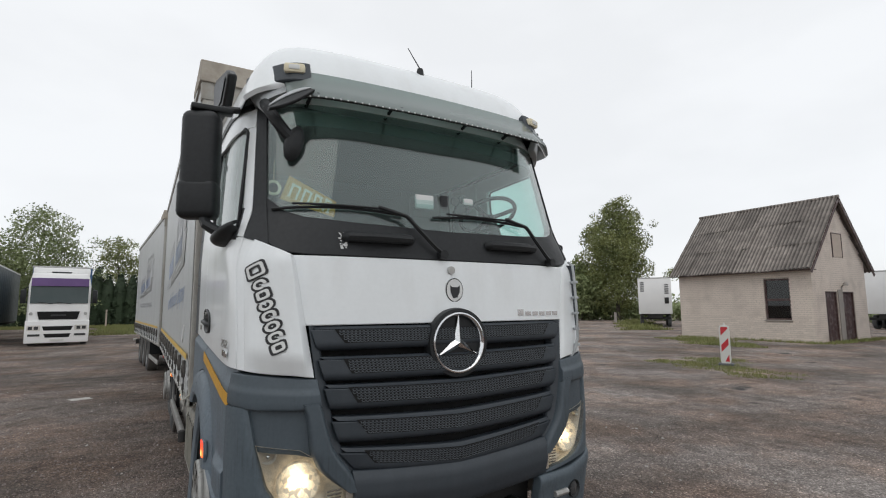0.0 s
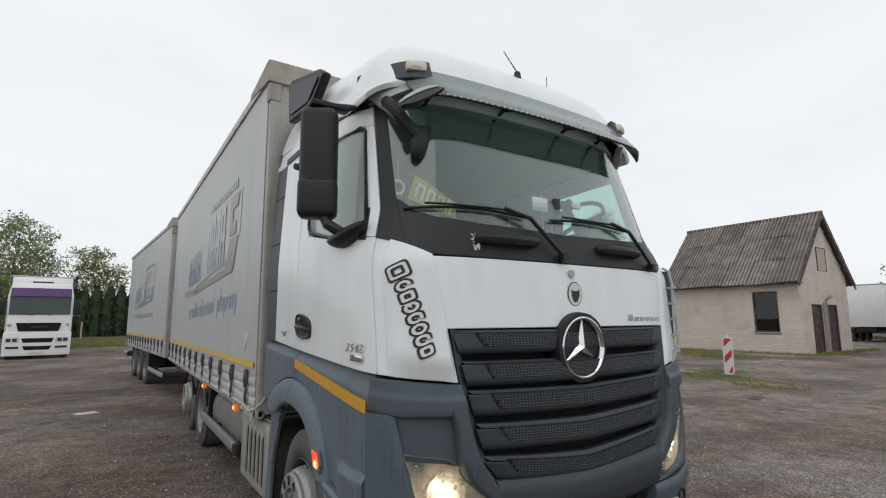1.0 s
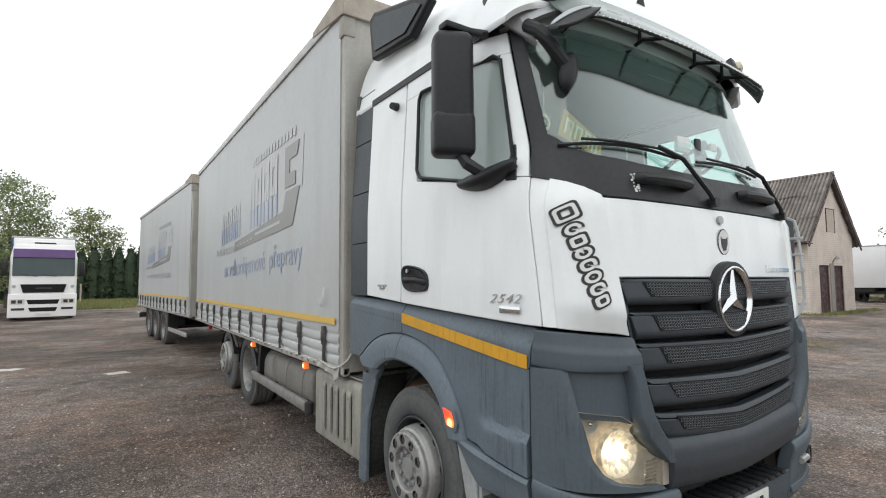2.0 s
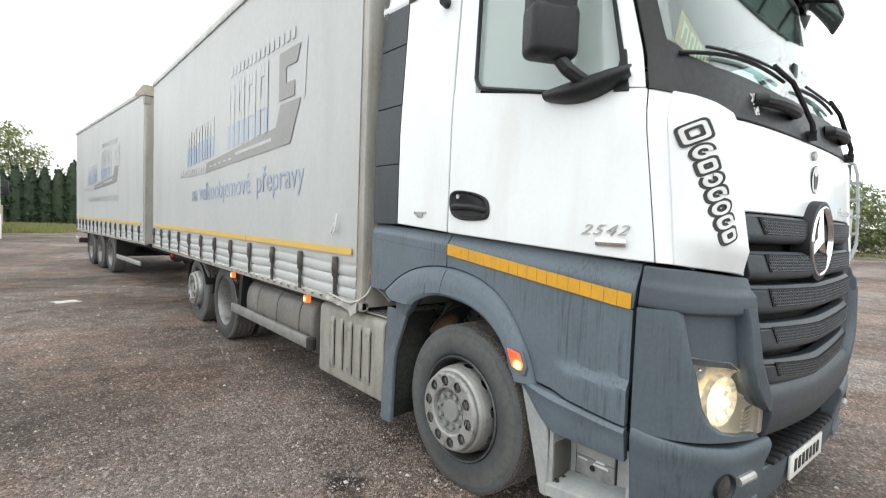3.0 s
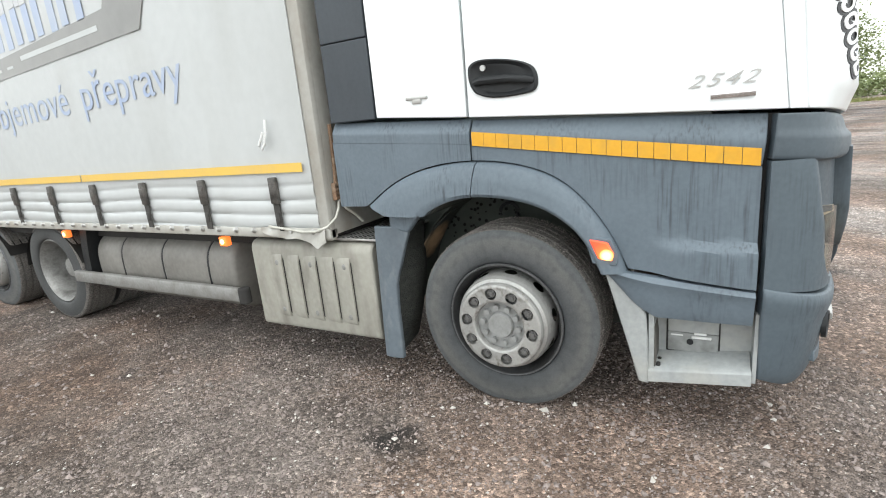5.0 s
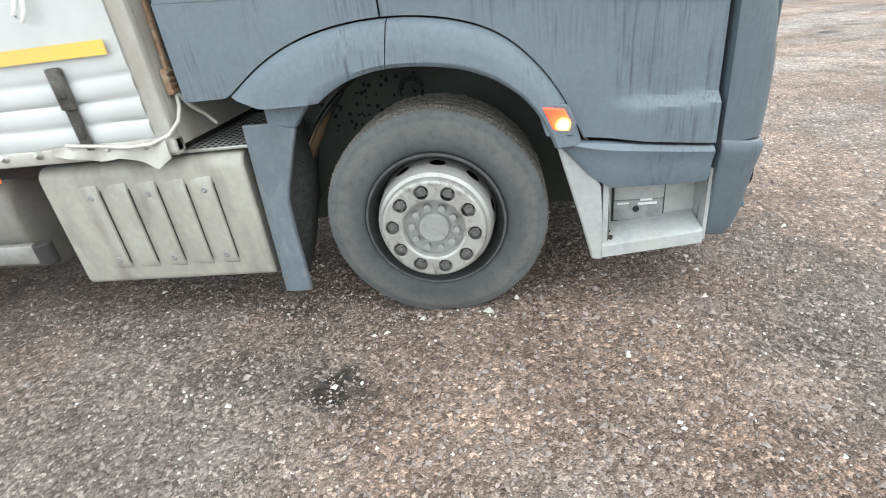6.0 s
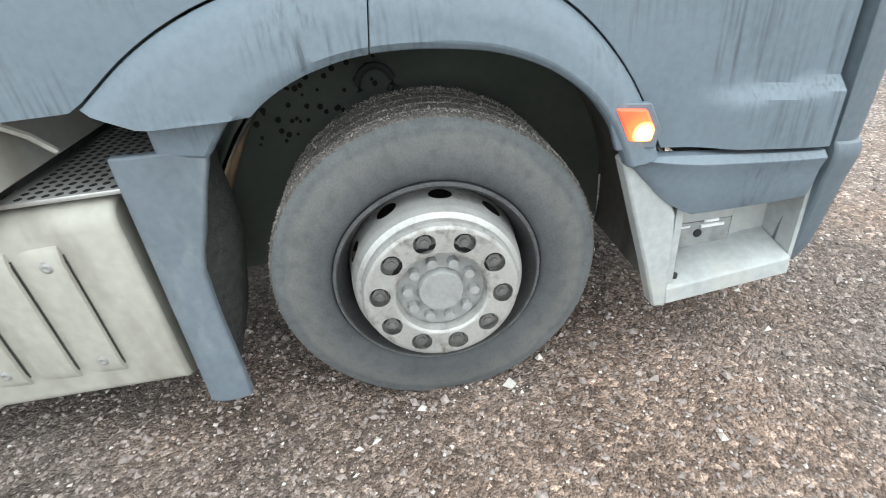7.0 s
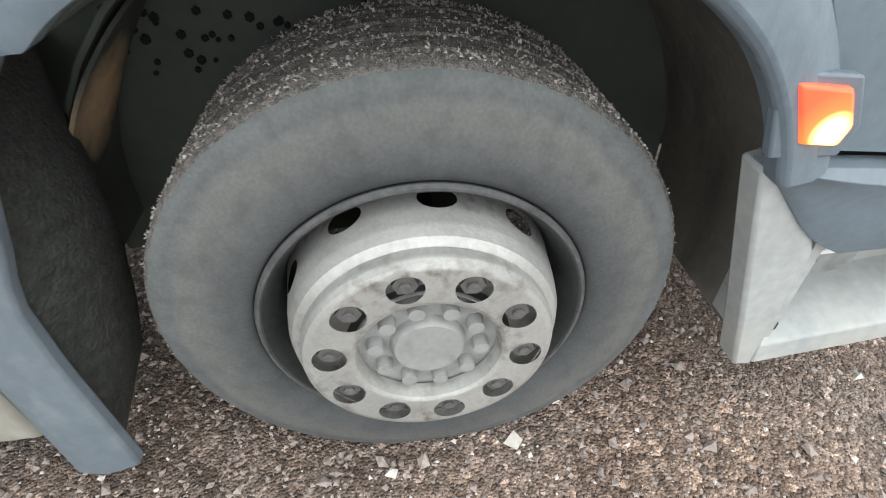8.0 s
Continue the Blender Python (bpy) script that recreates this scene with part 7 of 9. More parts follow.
# ---- ground: one sheet of compacted gravel reaching the horizon ----
def ground_material():
    m = bpy.data.materials.new("compacted_gravel")
    m.use_nodes = True
    nt = m.node_tree
    p = nt.nodes["Principled BSDF"]
    co = nt.nodes.new("ShaderNodeTexCoord").outputs["Object"]

    def noise_at(scale, det=6, rough=0.55):
        n = nt.nodes.new("ShaderNodeTexNoise")
        n.inputs["Scale"].default_value, n.inputs["Detail"].default_value, n.inputs["Roughness"].default_value = scale, det, rough
        nt.links.new(co, n.inputs["Vector"])
        return n.outputs["Fac"]

    def ramp(v, stops):
        r = nt.nodes.new("ShaderNodeValToRGB")
        els = r.color_ramp.elements
        while len(els) < len(stops):
            els.new(0.5)
        for e, (pos, c) in zip(els, stops):
            e.position, e.color = pos, (*c, 1)
        nt.links.new(v, r.inputs["Fac"])
        return r.outputs["Color"]

    def blend(fac, x, y, mode="MIX"):
        n = nt.nodes.new("ShaderNodeMix")
        n.data_type, n.blend_type = "RGBA", mode
        for i, v in ((0, fac), (6, x), (7, y)):
            if isinstance(v, (int, float)):
                n.inputs[i].default_value = v
            elif isinstance(v, tuple):
                n.inputs[i].default_value = (*v, 1)
            else:
                nt.links.new(v, n.inputs[i])
        return n.outputs[2]

    vor = nt.nodes.new("ShaderNodeTexVoronoi")
    vor.inputs["Scale"].default_value = 58
    nt.links.new(co, vor.inputs["Vector"])
    vor2 = nt.nodes.new("ShaderNodeTexVoronoi")
    vor2.inputs["Scale"].default_value = 140
    nt.links.new(co, vor2.inputs["Vector"])
    base = ramp(noise_at(0.35), [(0.38, (0.118, 0.100, 0.088)), (0.5, (0.186, 0.159, 0.143)), (0.62, (0.262, 0.231, 0.212))])
    mid = ramp(noise_at(3.5), [(0.3, (0.66, 0.65, 0.64)), (0.55, (1.0, 1.0, 1.0)), (0.72, (1.22, 1.20, 1.18))])
    col = blend(1.0, base, mid, "MULTIPLY")
    grey = nt.nodes.new("ShaderNodeRGBToBW")
    nt.links.new(vor.outputs["Color"], grey.inputs["Color"])
    grit = ramp(grey.outputs["Val"], [(0.18, (0.50, 0.48, 0.47)), (0.45, (0.90, 0.89, 0.88)), (0.70, (1.2, 1.17, 1.15)), (0.80, (1.6, 1.58, 1.55)), (0.88, (2.4, 2.38, 2.35))])
    col = blend(0.85, col, blend(1.0, col, grit, "MULTIPLY"))
    grey2 = nt.nodes.new("ShaderNodeRGBToBW")
    nt.links.new(vor2.outputs["Color"], grey2.inputs["Color"])
    grit2 = ramp(grey2.outputs["Val"], [(0.2, (0.62, 0.61, 0.60)), (0.55, (1.0, 1.0, 1.0)), (0.8, (1.55, 1.54, 1.52))])
    col = blend(0.7, col, blend(1.0, col, grit2, "MULTIPLY"))
    rust = ramp(noise_at(0.55, 7, 0.6), [(0.44, (0, 0, 0)), (0.60, (0.9, 0.9, 0.9))])
    col = blend(rust, col, blend(1.0, col, (1.10, 0.93, 0.82), "MULTIPLY"))
    damp = ramp(noise_at(1.7, 8, 0.65), [(0.52, (0, 0, 0)), (0.66, (0.7, 0.7, 0.7))])
    col = blend(damp, col, blend(1.0, col, (0.58, 0.56, 0.55), "MULTIPLY"))
    pale = ramp(noise_at(2.6, 9, 0.62), [(0.68, (0, 0, 0)), (0.73, (0.8, 0.8, 0.8))])
    col = blend(pale, col, (0.42, 0.405, 0.385))
    oil = ramp(noise_at(0.9, 3), [(0.66, (0, 0, 0)), (0.74, (1, 1, 1))])
    col = blend(oil, col, (0.040, 0.038, 0.037))
    # gravel made paler towards +x on the open side of the yard
    side = nt.nodes.new("ShaderNodeSeparateXYZ")
    nt.links.new(co, side.inputs[0])
    edge_noise = nt.nodes.new("ShaderNodeMath")
    edge_noise.operation = "MULTIPLY_ADD"
    nt.links.new(noise_at(0.45, 5), edge_noise.inputs[0])
    edge_noise.inputs[1].default_value = 3.0
    nt.links.new(side.outputs["X"], edge_noise.inputs[2])
    lighter = nt.nodes.new("ShaderNodeMapRange")
    lighter.inputs["From Min"].default_value, lighter.inputs["From Max"].default_value = 1.2, 4.2
    nt.links.new(edge_noise.outputs[0], lighter.inputs["Value"])
    col = blend(lighter.outputs[0], col, blend(1.0, col, (1.24, 1.27, 1.30), "MULTIPLY"))
    # one dark oil blot beside the front wheel
    off = nt.nodes.new("ShaderNodeVectorMath")
    off.operation = "SUBTRACT"
    off.inputs[1].default_value = (-1.72, 1.82, 0)
    wob = nt.nodes.new("ShaderNodeTexNoise")
    wob.inputs["Scale"].default_value = 9
    nt.links.new(co, wob.inputs["Vector"])
    nt.links.new(co, off.inputs[0])
    ln = nt.nodes.new("ShaderNodeVectorMath")
    ln.operation = "LENGTH"
    nt.links.new(off.outputs[0], ln.inputs[0])
    sm = nt.nodes.new("ShaderNodeMath")
    sm.operation = "MULTIPLY_ADD"
    sm.inputs[1].default_value, sm.inputs[2].default_value = 0.34, -0.17
    nt.links.new(wob.outputs["Fac"], sm.inputs[0])
    tot = nt.nodes.new("ShaderNodeMath")
    tot.operation = "ADD"
    nt.links.new(ln.outputs["Value"], tot.inputs[0])
    nt.links.new(sm.outputs[0], tot.inputs[1])
    blot = nt.nodes.new("ShaderNodeMapRange")
    blot.inputs["From Min"].default_value, blot.inputs["From Max"].default_value = 0.20, 0.06
    blot.inputs["To Max"].default_value = 0.85
    nt.links.new(tot.outputs[0], blot.inputs["Value"])
    col = blend(blot.outputs[0], col, (0.020, 0.019, 0.018))
    nt.links.new(col, p.inputs["Base Color"])
    p.inputs["Roughness"].default_value = 0.72
    p.inputs["Specular IOR Level"].default_value = 0.22
    h1 = nt.nodes.new("ShaderNodeMath")
    h1.operation = "ADD"
    nt.links.new(vor.outputs["Distance"], h1.inputs[0])
    nt.links.new(vor2.outputs["Distance"], h1.inputs[1])
    bn = nt.nodes.new("ShaderNodeBump")
    bn.invert = True
    bn.inputs["Strength"].default_value, bn.inputs["Distance"].default_value = 0.9, 0.014
    nt.links.new(h1.outputs[0], bn.inputs["Height"])
    nt.links.new(bn.outputs["Normal"], p.inputs["Normal"])
    return m


GROUND = ground_material()
axis = sorted({round(v, 3) for v in [math.copysign(abs(k / 60) ** 2.6 * 900, k) for k in range(-60, 61)]})


def ground_z(x, y):
    """Level round the lorry, gently uneven further off."""
    d = max(0.0, min(1.0, (math.hypot(x, (y - 6) * 0.6) - 4) / 12))
    return d * 0.05 * noise.noise(Vector((x * 0.18, y * 0.18, 0.0)))


bm = bmesh.new()
grid = [[bm.verts.new((x, y + 5, ground_z(x, y + 5))) for x in axis] for y in axis]
for j in range(len(axis) - 1):
    for i in range(len(axis) - 1):
        bm.faces.new((grid[j][i], grid[j][i + 1], grid[j + 1][i + 1], grid[j + 1][i]))
tagged(finish(bm, "ground", GROUND), "brown-grey compacted gravel yard with potholes", "ground", kind="structure")


# loose stones lying on the yard where the walk comes close, plus a few larger ones by the wheel
STONE = mat("mixed_stones", (0.36, 0.30, 0.275), (0.11, 0.094, 0.086), 0.9, big=25, small=90)
STONE_PALE = mat("pale_stone", (0.55, 0.52, 0.48), (0.42, 0.40, 0.37), 0.9, big=20, small=90)


def pebble(vs, fs, c, r, rng):
    """A rough eight-sided stone."""
    d = np.array([(1, 0, 0), (-1, 0, 0), (0, 1, 0), (0, -1, 0), (0, 0, 0.8), (0, 0, -0.6)]) * rng.uniform(0.6, 1.3, (6, 1)) + rng.normal(size=(6, 3)) * 0.18
    a = rng.random() * math.tau
    ca, sa = math.cos(a), math.sin(a)
    k = len(vs)
    for x, y, z in d * r:
        vs.append((c[0] + ca * x - sa * y, c[1] + sa * x + ca * y, c[2] + z))
    fs += [(k + i, k + j, k + 4) for i, j in ((0, 2), (2, 1), (1, 3), (3, 0))] + [(k + j, k + i, k + 5) for i, j in ((0, 2), (2, 1), (1, 3), (3, 0))]


def scatter(label, n, x0, x1, y0, y1, rmin, rmax, seed, material):
    rng = np.random.default_rng(seed)
    vs, fs = [], []
    for i in range(n):
        r = rmin + (rmax - rmin) * rng.random() ** 4
        pebble(vs, fs, (rng.uniform(x0, x1), rng.uniform(y0, y1), r * 0.15), r, rng)
    me = bpy.data.meshes.new("loose_gravel")
    me.from_pydata(vs, [], fs)
    me.materials.append(material)
    return tagged(new("loose_gravel", me), label, "gravel", kind="stuff")


scatter("loose brown-grey gravel beside the front wheel", 26000, -3.2, -0.3, -0.4, 3.4, 0.003, 0.011, 1, STONE)
scatter("pale chips among the gravel", 3000, -3.6, -0.3, -0.6, 3.8, 0.003, 0.010, 2, STONE_PALE)
scatter("sparse loose gravel over the yard", 17000, -5.0, 2.5, -2.5, 7.5, 0.006, 0.02, 3, STONE)
scatter("sparse pale stones over the yard", 1500, -6.0, 5.0, -2.5, 12.0, 0.005, 0.020, 4, STONE_PALE)
for x, y, r, mt, lb in ((-1.215, 1.215, 0.022, STONE_PALE, "white"), (-1.235, 1.44, 0.020, STONE, "tan"), (-1.255, 1.52, 0.014, STONE_PALE, "pale"), (-1.26, 1.68, 0.016, STONE, "brown"), (-1.12, 1.08, 0.016, STONE_PALE, "pale")):
    vs, fs = [], []
    pebble(vs, fs, (0, 0, 0), r, np.random.default_rng(int(r * 1e4 + y * 100)))
    me = bpy.data.meshes.new("stone")
    me.from_pydata(vs, [], fs)
    me.materials.append(mt)
    ob = tagged(new("stone", me), lb + " stone lying beside the front tyre", "stone", group="stones by the tyre")
    ob.location = (x, y, r * 0.45)


# pale uneven patches on the yard
PALE_PATCH = mat("pale_yard_patch", (0.66, 0.65, 0.62), (0.42, 0.40, 0.37), 0.9, big=3, small=30, bump=0.3, bscale=60)
for x, y, a, b in ((-2.62, 9.78, 0.20, 0.15), (-4.4, 11.45, 0.26, 0.18)):
    bm = bmesh.new()
    rim = [bm.verts.new((a * (1 + 0.22 * math.sin(3 * k * 0.3 + x)) * math.cos(k * math.tau / 28), b * (1 + 0.25 * math.sin(2 * k * 0.45 + y)) * math.sin(k * math.tau / 28), -0.004)) for k in range(28)]
    mid = bm.verts.new((0, 0, 0.012))
    for k in range(28):
        bm.faces.new((rim[k], rim[(k + 1) % 28], mid))
    tagged(finish(bm, "lime_patch", PALE_PATCH), "pale patch on the gravel yard", "patch", group="pale patches on the yard").location = (x, y, 0.004)


# ---- plants ----
LEAF = mat("leaves", (0.26, 0.30, 0.135), (0.145, 0.185, 0.075), 0.6, big=0.5, small=4, per_object=0.0)
LEAF_DARK = mat("dark_conifer_leaves", (0.028, 0.050, 0.019), (0.014, 0.026, 0.011), 0.75, big=0.6, small=3)
LEAF_PALE = mat("autumn_leaves", (0.27, 0.285, 0.10), (0.105, 0.135, 0.048), 0.6, big=0.5, small=3)
BARK = mat("bark", (0.12, 0.105, 0.09), (0.07, 0.06, 0.05), 0.9, big=2, small=20, bump=0.4, bscale=20)
GRASS = mat("grass", (0.16, 0.20, 0.055), (0.25, 0.235, 0.095), 0.7, big=0.8, small=6)


def mesh_object(name, verts, faces, material, parent=None):
    me = bpy.data.meshes.new(name)
    me.from_pydata(verts, [], faces)
    me.materials.append(material)
    ob = new(name, me)
    if parent is not None:
        ob.parent = parent
    return ob


def leaf_cloud(clumps, count, size, rng):
    """Many small leaf faces inside clumps given as (centre, radii)."""
    vol = np.array([r[0] * r[1] * r[2] for c, r in clumps])
    pick = rng.choice(len(clumps), count, p=vol / vol.sum())
    c = np.array([q[0] for q in clumps])[pick]
    r = np.array([q[1] for q in clumps])[pick]
    d = rng.normal(size=(count, 3))
    d /= np.linalg.norm(d, axis=1)[:, None]
    p = c + d * r * (rng.random((count, 1)) ** 0.45)
    a = rng.normal(size=(count, 3))
    a /= np.linalg.norm(a, axis=1)[:, None]
    b = np.cross(a, rng.normal(size=(count, 3)))
    b /= np.linalg.norm(b, axis=1)[:, None]
    s = size * rng.uniform(0.5, 1.3, (count, 1))
    v = np.concatenate([p - a * s, p + b * s * 0.55, p + a * s, p - b * s * 0.55], axis=1).reshape(-1, 3)
    f = np.arange(count * 4).reshape(-1, 4)
    return v.tolist(), f.tolist()


def tree(label, x, y, height, spread, seed, material, leaves=5200, leaf=0.16, base=0.16, airy=0.5, category="tree", limbs=15, wild=0.45):
    rng = np.random.default_rng(seed)
    rnd = random.Random(seed)
    top = thing("tree", label, category, pose(x, y, 0))
    bm = bmesh.new()
    stem = [Vector((0.02 * height * math.sin(k * 1.7 + seed) * k / 8, 0.02 * height * math.cos(k * 1.3) * k / 8, height * 0.88 * k / 8)) for k in range(9)]
    for k in range(8):
        r0, r1 = (0.016 * height * (1 - j / 9) + 0.015 for j in (k, k + 1))
        tube(bm, stem[k], stem[k + 1], r0, 8, r1)
    clumps = []
    n = limbs
    for i in range(n):
        f = base + (0.97 - base) * (i + rnd.random() * 0.6) / n
        reach = spread * math.sin(math.pi * min(1.0, (f - base) / (1 - base) * 0.86 + 0.12)) ** 0.75 * rnd.uniform(1 - wild, 1.0)
        a = i * 2.4 + rnd.uniform(-0.4, 0.4)
        k = min(7, int(f / 0.88 * 8))
        p0 = stem[k].copy()
        p1 = Vector((p0.x + reach * 0.62 * math.cos(a), p0.y + reach * 0.62 * math.sin(a), height * f + 0.05 * height))
        tube(bm, p0, p1, 0.006 * height * (1 - 0.6 * f), 6, 0.01)
        rr = reach * airy + 0.05 * height
        clumps.append((tuple(p1), (rr, rr, rr * 0.8)))
        for j in range(3):
            q = p1 + Vector((rnd.gauss(0, 1), rnd.gauss(0, 1), rnd.gauss(0, 0.8))) * rr * 0.75
            clumps.append((tuple(q), (rr * 0.45, rr * 0.45, rr * 0.38)))
    clumps.append(((stem[-1].x, stem[-1].y, height * 0.93), (spread * 0.24, spread * 0.24, height * 0.075)))
    part("trunk", bm, BARK, top, "bare trunk and limbs")
    v, f = leaf_cloud(clumps, leaves, leaf, rng)
    ob = mesh_object("crown", v, f, material, top)
    ob["label"] = "crown of small leaves with gaps"
    return top


def thuja_row(label, x0, y0, x1, y1, height, n, seed):
    """A hedge of tall dense conifers, each with its own outline."""
    rnd = random.Random(seed)
    for i in range(n):
        t = (i + 0.5) / n
        rng = np.random.default_rng(seed * 100 + i)
        x, y = x0 + (x1 - x0) * t, y0 + (y1 - y0) * t
        h = height * rnd.uniform(0.88, 1.08)
        top = thing("conifer", label, "tree", pose(x, y, 0), group="conifer hedge")
        w = math.hypot(x1 - x0, y1 - y0) / n * 0.85
        bm = bmesh.new()
        tube(bm, (0, 0, 0), (0, 0, h * 0.9), 0.10, 7, 0.03)
        lathe(bm, [(w * 0.75, 0.15), (w * 0.80, h * 0.4), (w * 0.62, h * 0.72), (w * 0.22, h * 0.93), (0.01, h * 0.96)], Matrix(), 10)
        part("stem", bm, LEAF_DARK, top)
        clumps = [((rnd.uniform(-0.2, 0.2) * w, rnd.uniform(-0.2, 0.2) * w, h * f), (w * (1.05 - 0.75 * f ** 2.2), w * (1.05 - 0.75 * f ** 2.2), h * 0.10)) for f in (0.06, 0.18, 0.3, 0.42, 0.54, 0.66, 0.78, 0.90)]
        v, f = leaf_cloud(clumps, 900, 0.20, rng)
        mesh_object("foliage", v, f, LEAF_DARK, top)


def bushes(label, clumps, count, size, seed, material=LEAF, name="bushes"):
    rng = np.random.default_rng(seed)
    v, f = leaf_cloud(clumps, count, size, rng)
    return tagged(mesh_object(name, v, f, material), label, "bushes", kind="stuff")


def grass(label, blobs, density, h, seed):
    """Tufts of grass blades in round patches (x, y, rx, ry)."""
    rng = np.random.default_rng(seed)
    vs, fs = [], []
    for cx, cy, rx, ry in blobs:
        n = int(density * rx * ry * 3)
        a = rng.random(n) * math.tau
        r = np.sqrt(rng.random(n)) * (0.75 + 0.25 * np.sin(a * 3 + cx))
        px, py = cx + rx * r * np.cos(a), cy + ry * r * np.sin(a)
        hh = h * rng.uniform(0.4, 1.2, n) * (1.1 - 0.6 * r)
        th = rng.random(n) * math.tau
        w = 0.012 + 0.010 * h / 0.12
        for i in range(n):
            dx, dy = w * math.cos(th[i]), w * math.sin(th[i])
            k = len(vs)
            lean = rng.uniform(-0.5, 0.5, 2) * hh[i]
            vs += [(px[i] - dx, py[i] - dy, -0.01), (px[i] + dx, py[i] + dy, -0.01), (px[i] + lean[0], py[i] + lean[1], hh[i])]
            fs.append((k, k + 1, k + 2))
    return tagged(mesh_object("grass", vs, fs, GRASS), label, "grass", kind="stuff")


# ---- the small brick house ----
MORTAR = mat("grey_mortar", (0.46, 0.41, 0.36), (0.38, 0.335, 0.295), 0.95, big=1.1, small=30, bump=0.2, bscale=60)
BRICK_FACE = mat("pale_silicate_brick", (0.68, 0.60, 0.525), (0.60, 0.525, 0.46), 0.9, big=1.1, small=40, stain=(0.36, 0.31, 0.27), stain_amt=0.45, stain_scale=1.3, bump=0.2, bscale=90, per_object=0.07)
SLATE = mat("weathered_fibre_cement", (0.215, 0.19, 0.17), (0.125, 0.11, 0.10), 0.9, big=1.2, small=9, stain=(0.27, 0.24, 0.215), stain_amt=0.7, stain_scale=2.2, bump=0.2, bscale=30, per_object=0.24)


def furrow_shade(m, pitch):
    """Relief shading put into the colour: furrows darkened, crests brightened, broken up by noise."""
    nt = m.node_tree
    p = nt.nodes["Principled BSDF"]
    src = p.inputs["Base Color"].links[0].from_socket
    co = nt.nodes.new("ShaderNodeTexCoord").outputs["Object"]
    sep = nt.nodes.new("ShaderNodeSeparateXYZ")
    nt.links.new(co, sep.inputs[0])
    ph = nt.nodes.new("ShaderNodeMath")
    ph.operation = "MULTIPLY"
    ph.inputs[1].default_value = math.tau / pitch
    nt.links.new(sep.outputs["Y"], ph.inputs[0])
    sn = nt.nodes.new("ShaderNodeMath")
    sn.operation = "SINE"
    nt.links.new(ph.outputs[0], sn.inputs[0])
    ns = nt.nodes.new("ShaderNodeTexNoise")
    ns.inputs["Scale"].default_value, ns.inputs["Detail"].default_value = 3.0, 6
    nt.links.new(co, ns.inputs["Vector"])
    ad = nt.nodes.new("ShaderNodeMath")
    ad.operation = "MULTIPLY_ADD"
    ad.inputs[1].default_value = 2.4
    nt.links.new(ns.outputs["Fac"], ad.inputs[0])
    nt.links.new(sn.outputs[0], ad.inputs[2])
    mr = nt.nodes.new("ShaderNodeMapRange")
    mr.inputs["From Min"].default_value, mr.inputs["From Max"].default_value = 0.3, 2.1
    mr.inputs["To Min"].default_value, mr.inputs["To Max"].default_value = 0.50, 1.35
    nt.links.new(ad.outputs[0], mr.inputs["Value"])
    mx = nt.nodes.new("ShaderNodeVectorMath")
    mx.operation = "SCALE"
    nt.links.new(src, mx.inputs[0])
    nt.links.new(mr.outputs[0], mx.inputs["Scale"])
    nt.links.new(mx.outputs["Vector"], p.inputs["Base Color"])


# the sheets' furrow shade is painted into their colour
furrow_shade(SLATE, 0.177)
WOOD_DARK = mat("dark_brown_door_paint", (0.085, 0.045, 0.040), (0.055, 0.032, 0.030), 0.6, big=3, small=25, stain=(0.25, 0.22, 0.22), stain_amt=0.5, stain_scale=5)
CONCRETE = mat("concrete", (0.34, 0.31, 0.28), (0.26, 0.24, 0.22), 0.9, big=2, small=20, bump=0.2)
PANE = glass("dark_window_pane", (0.30, 0.34, 0.36), 1.6)
BOARD = mat("faded_hatch_boards", (0.50, 0.42, 0.355), (0.42, 0.35, 0.295), 0.85, big=4, small=30)


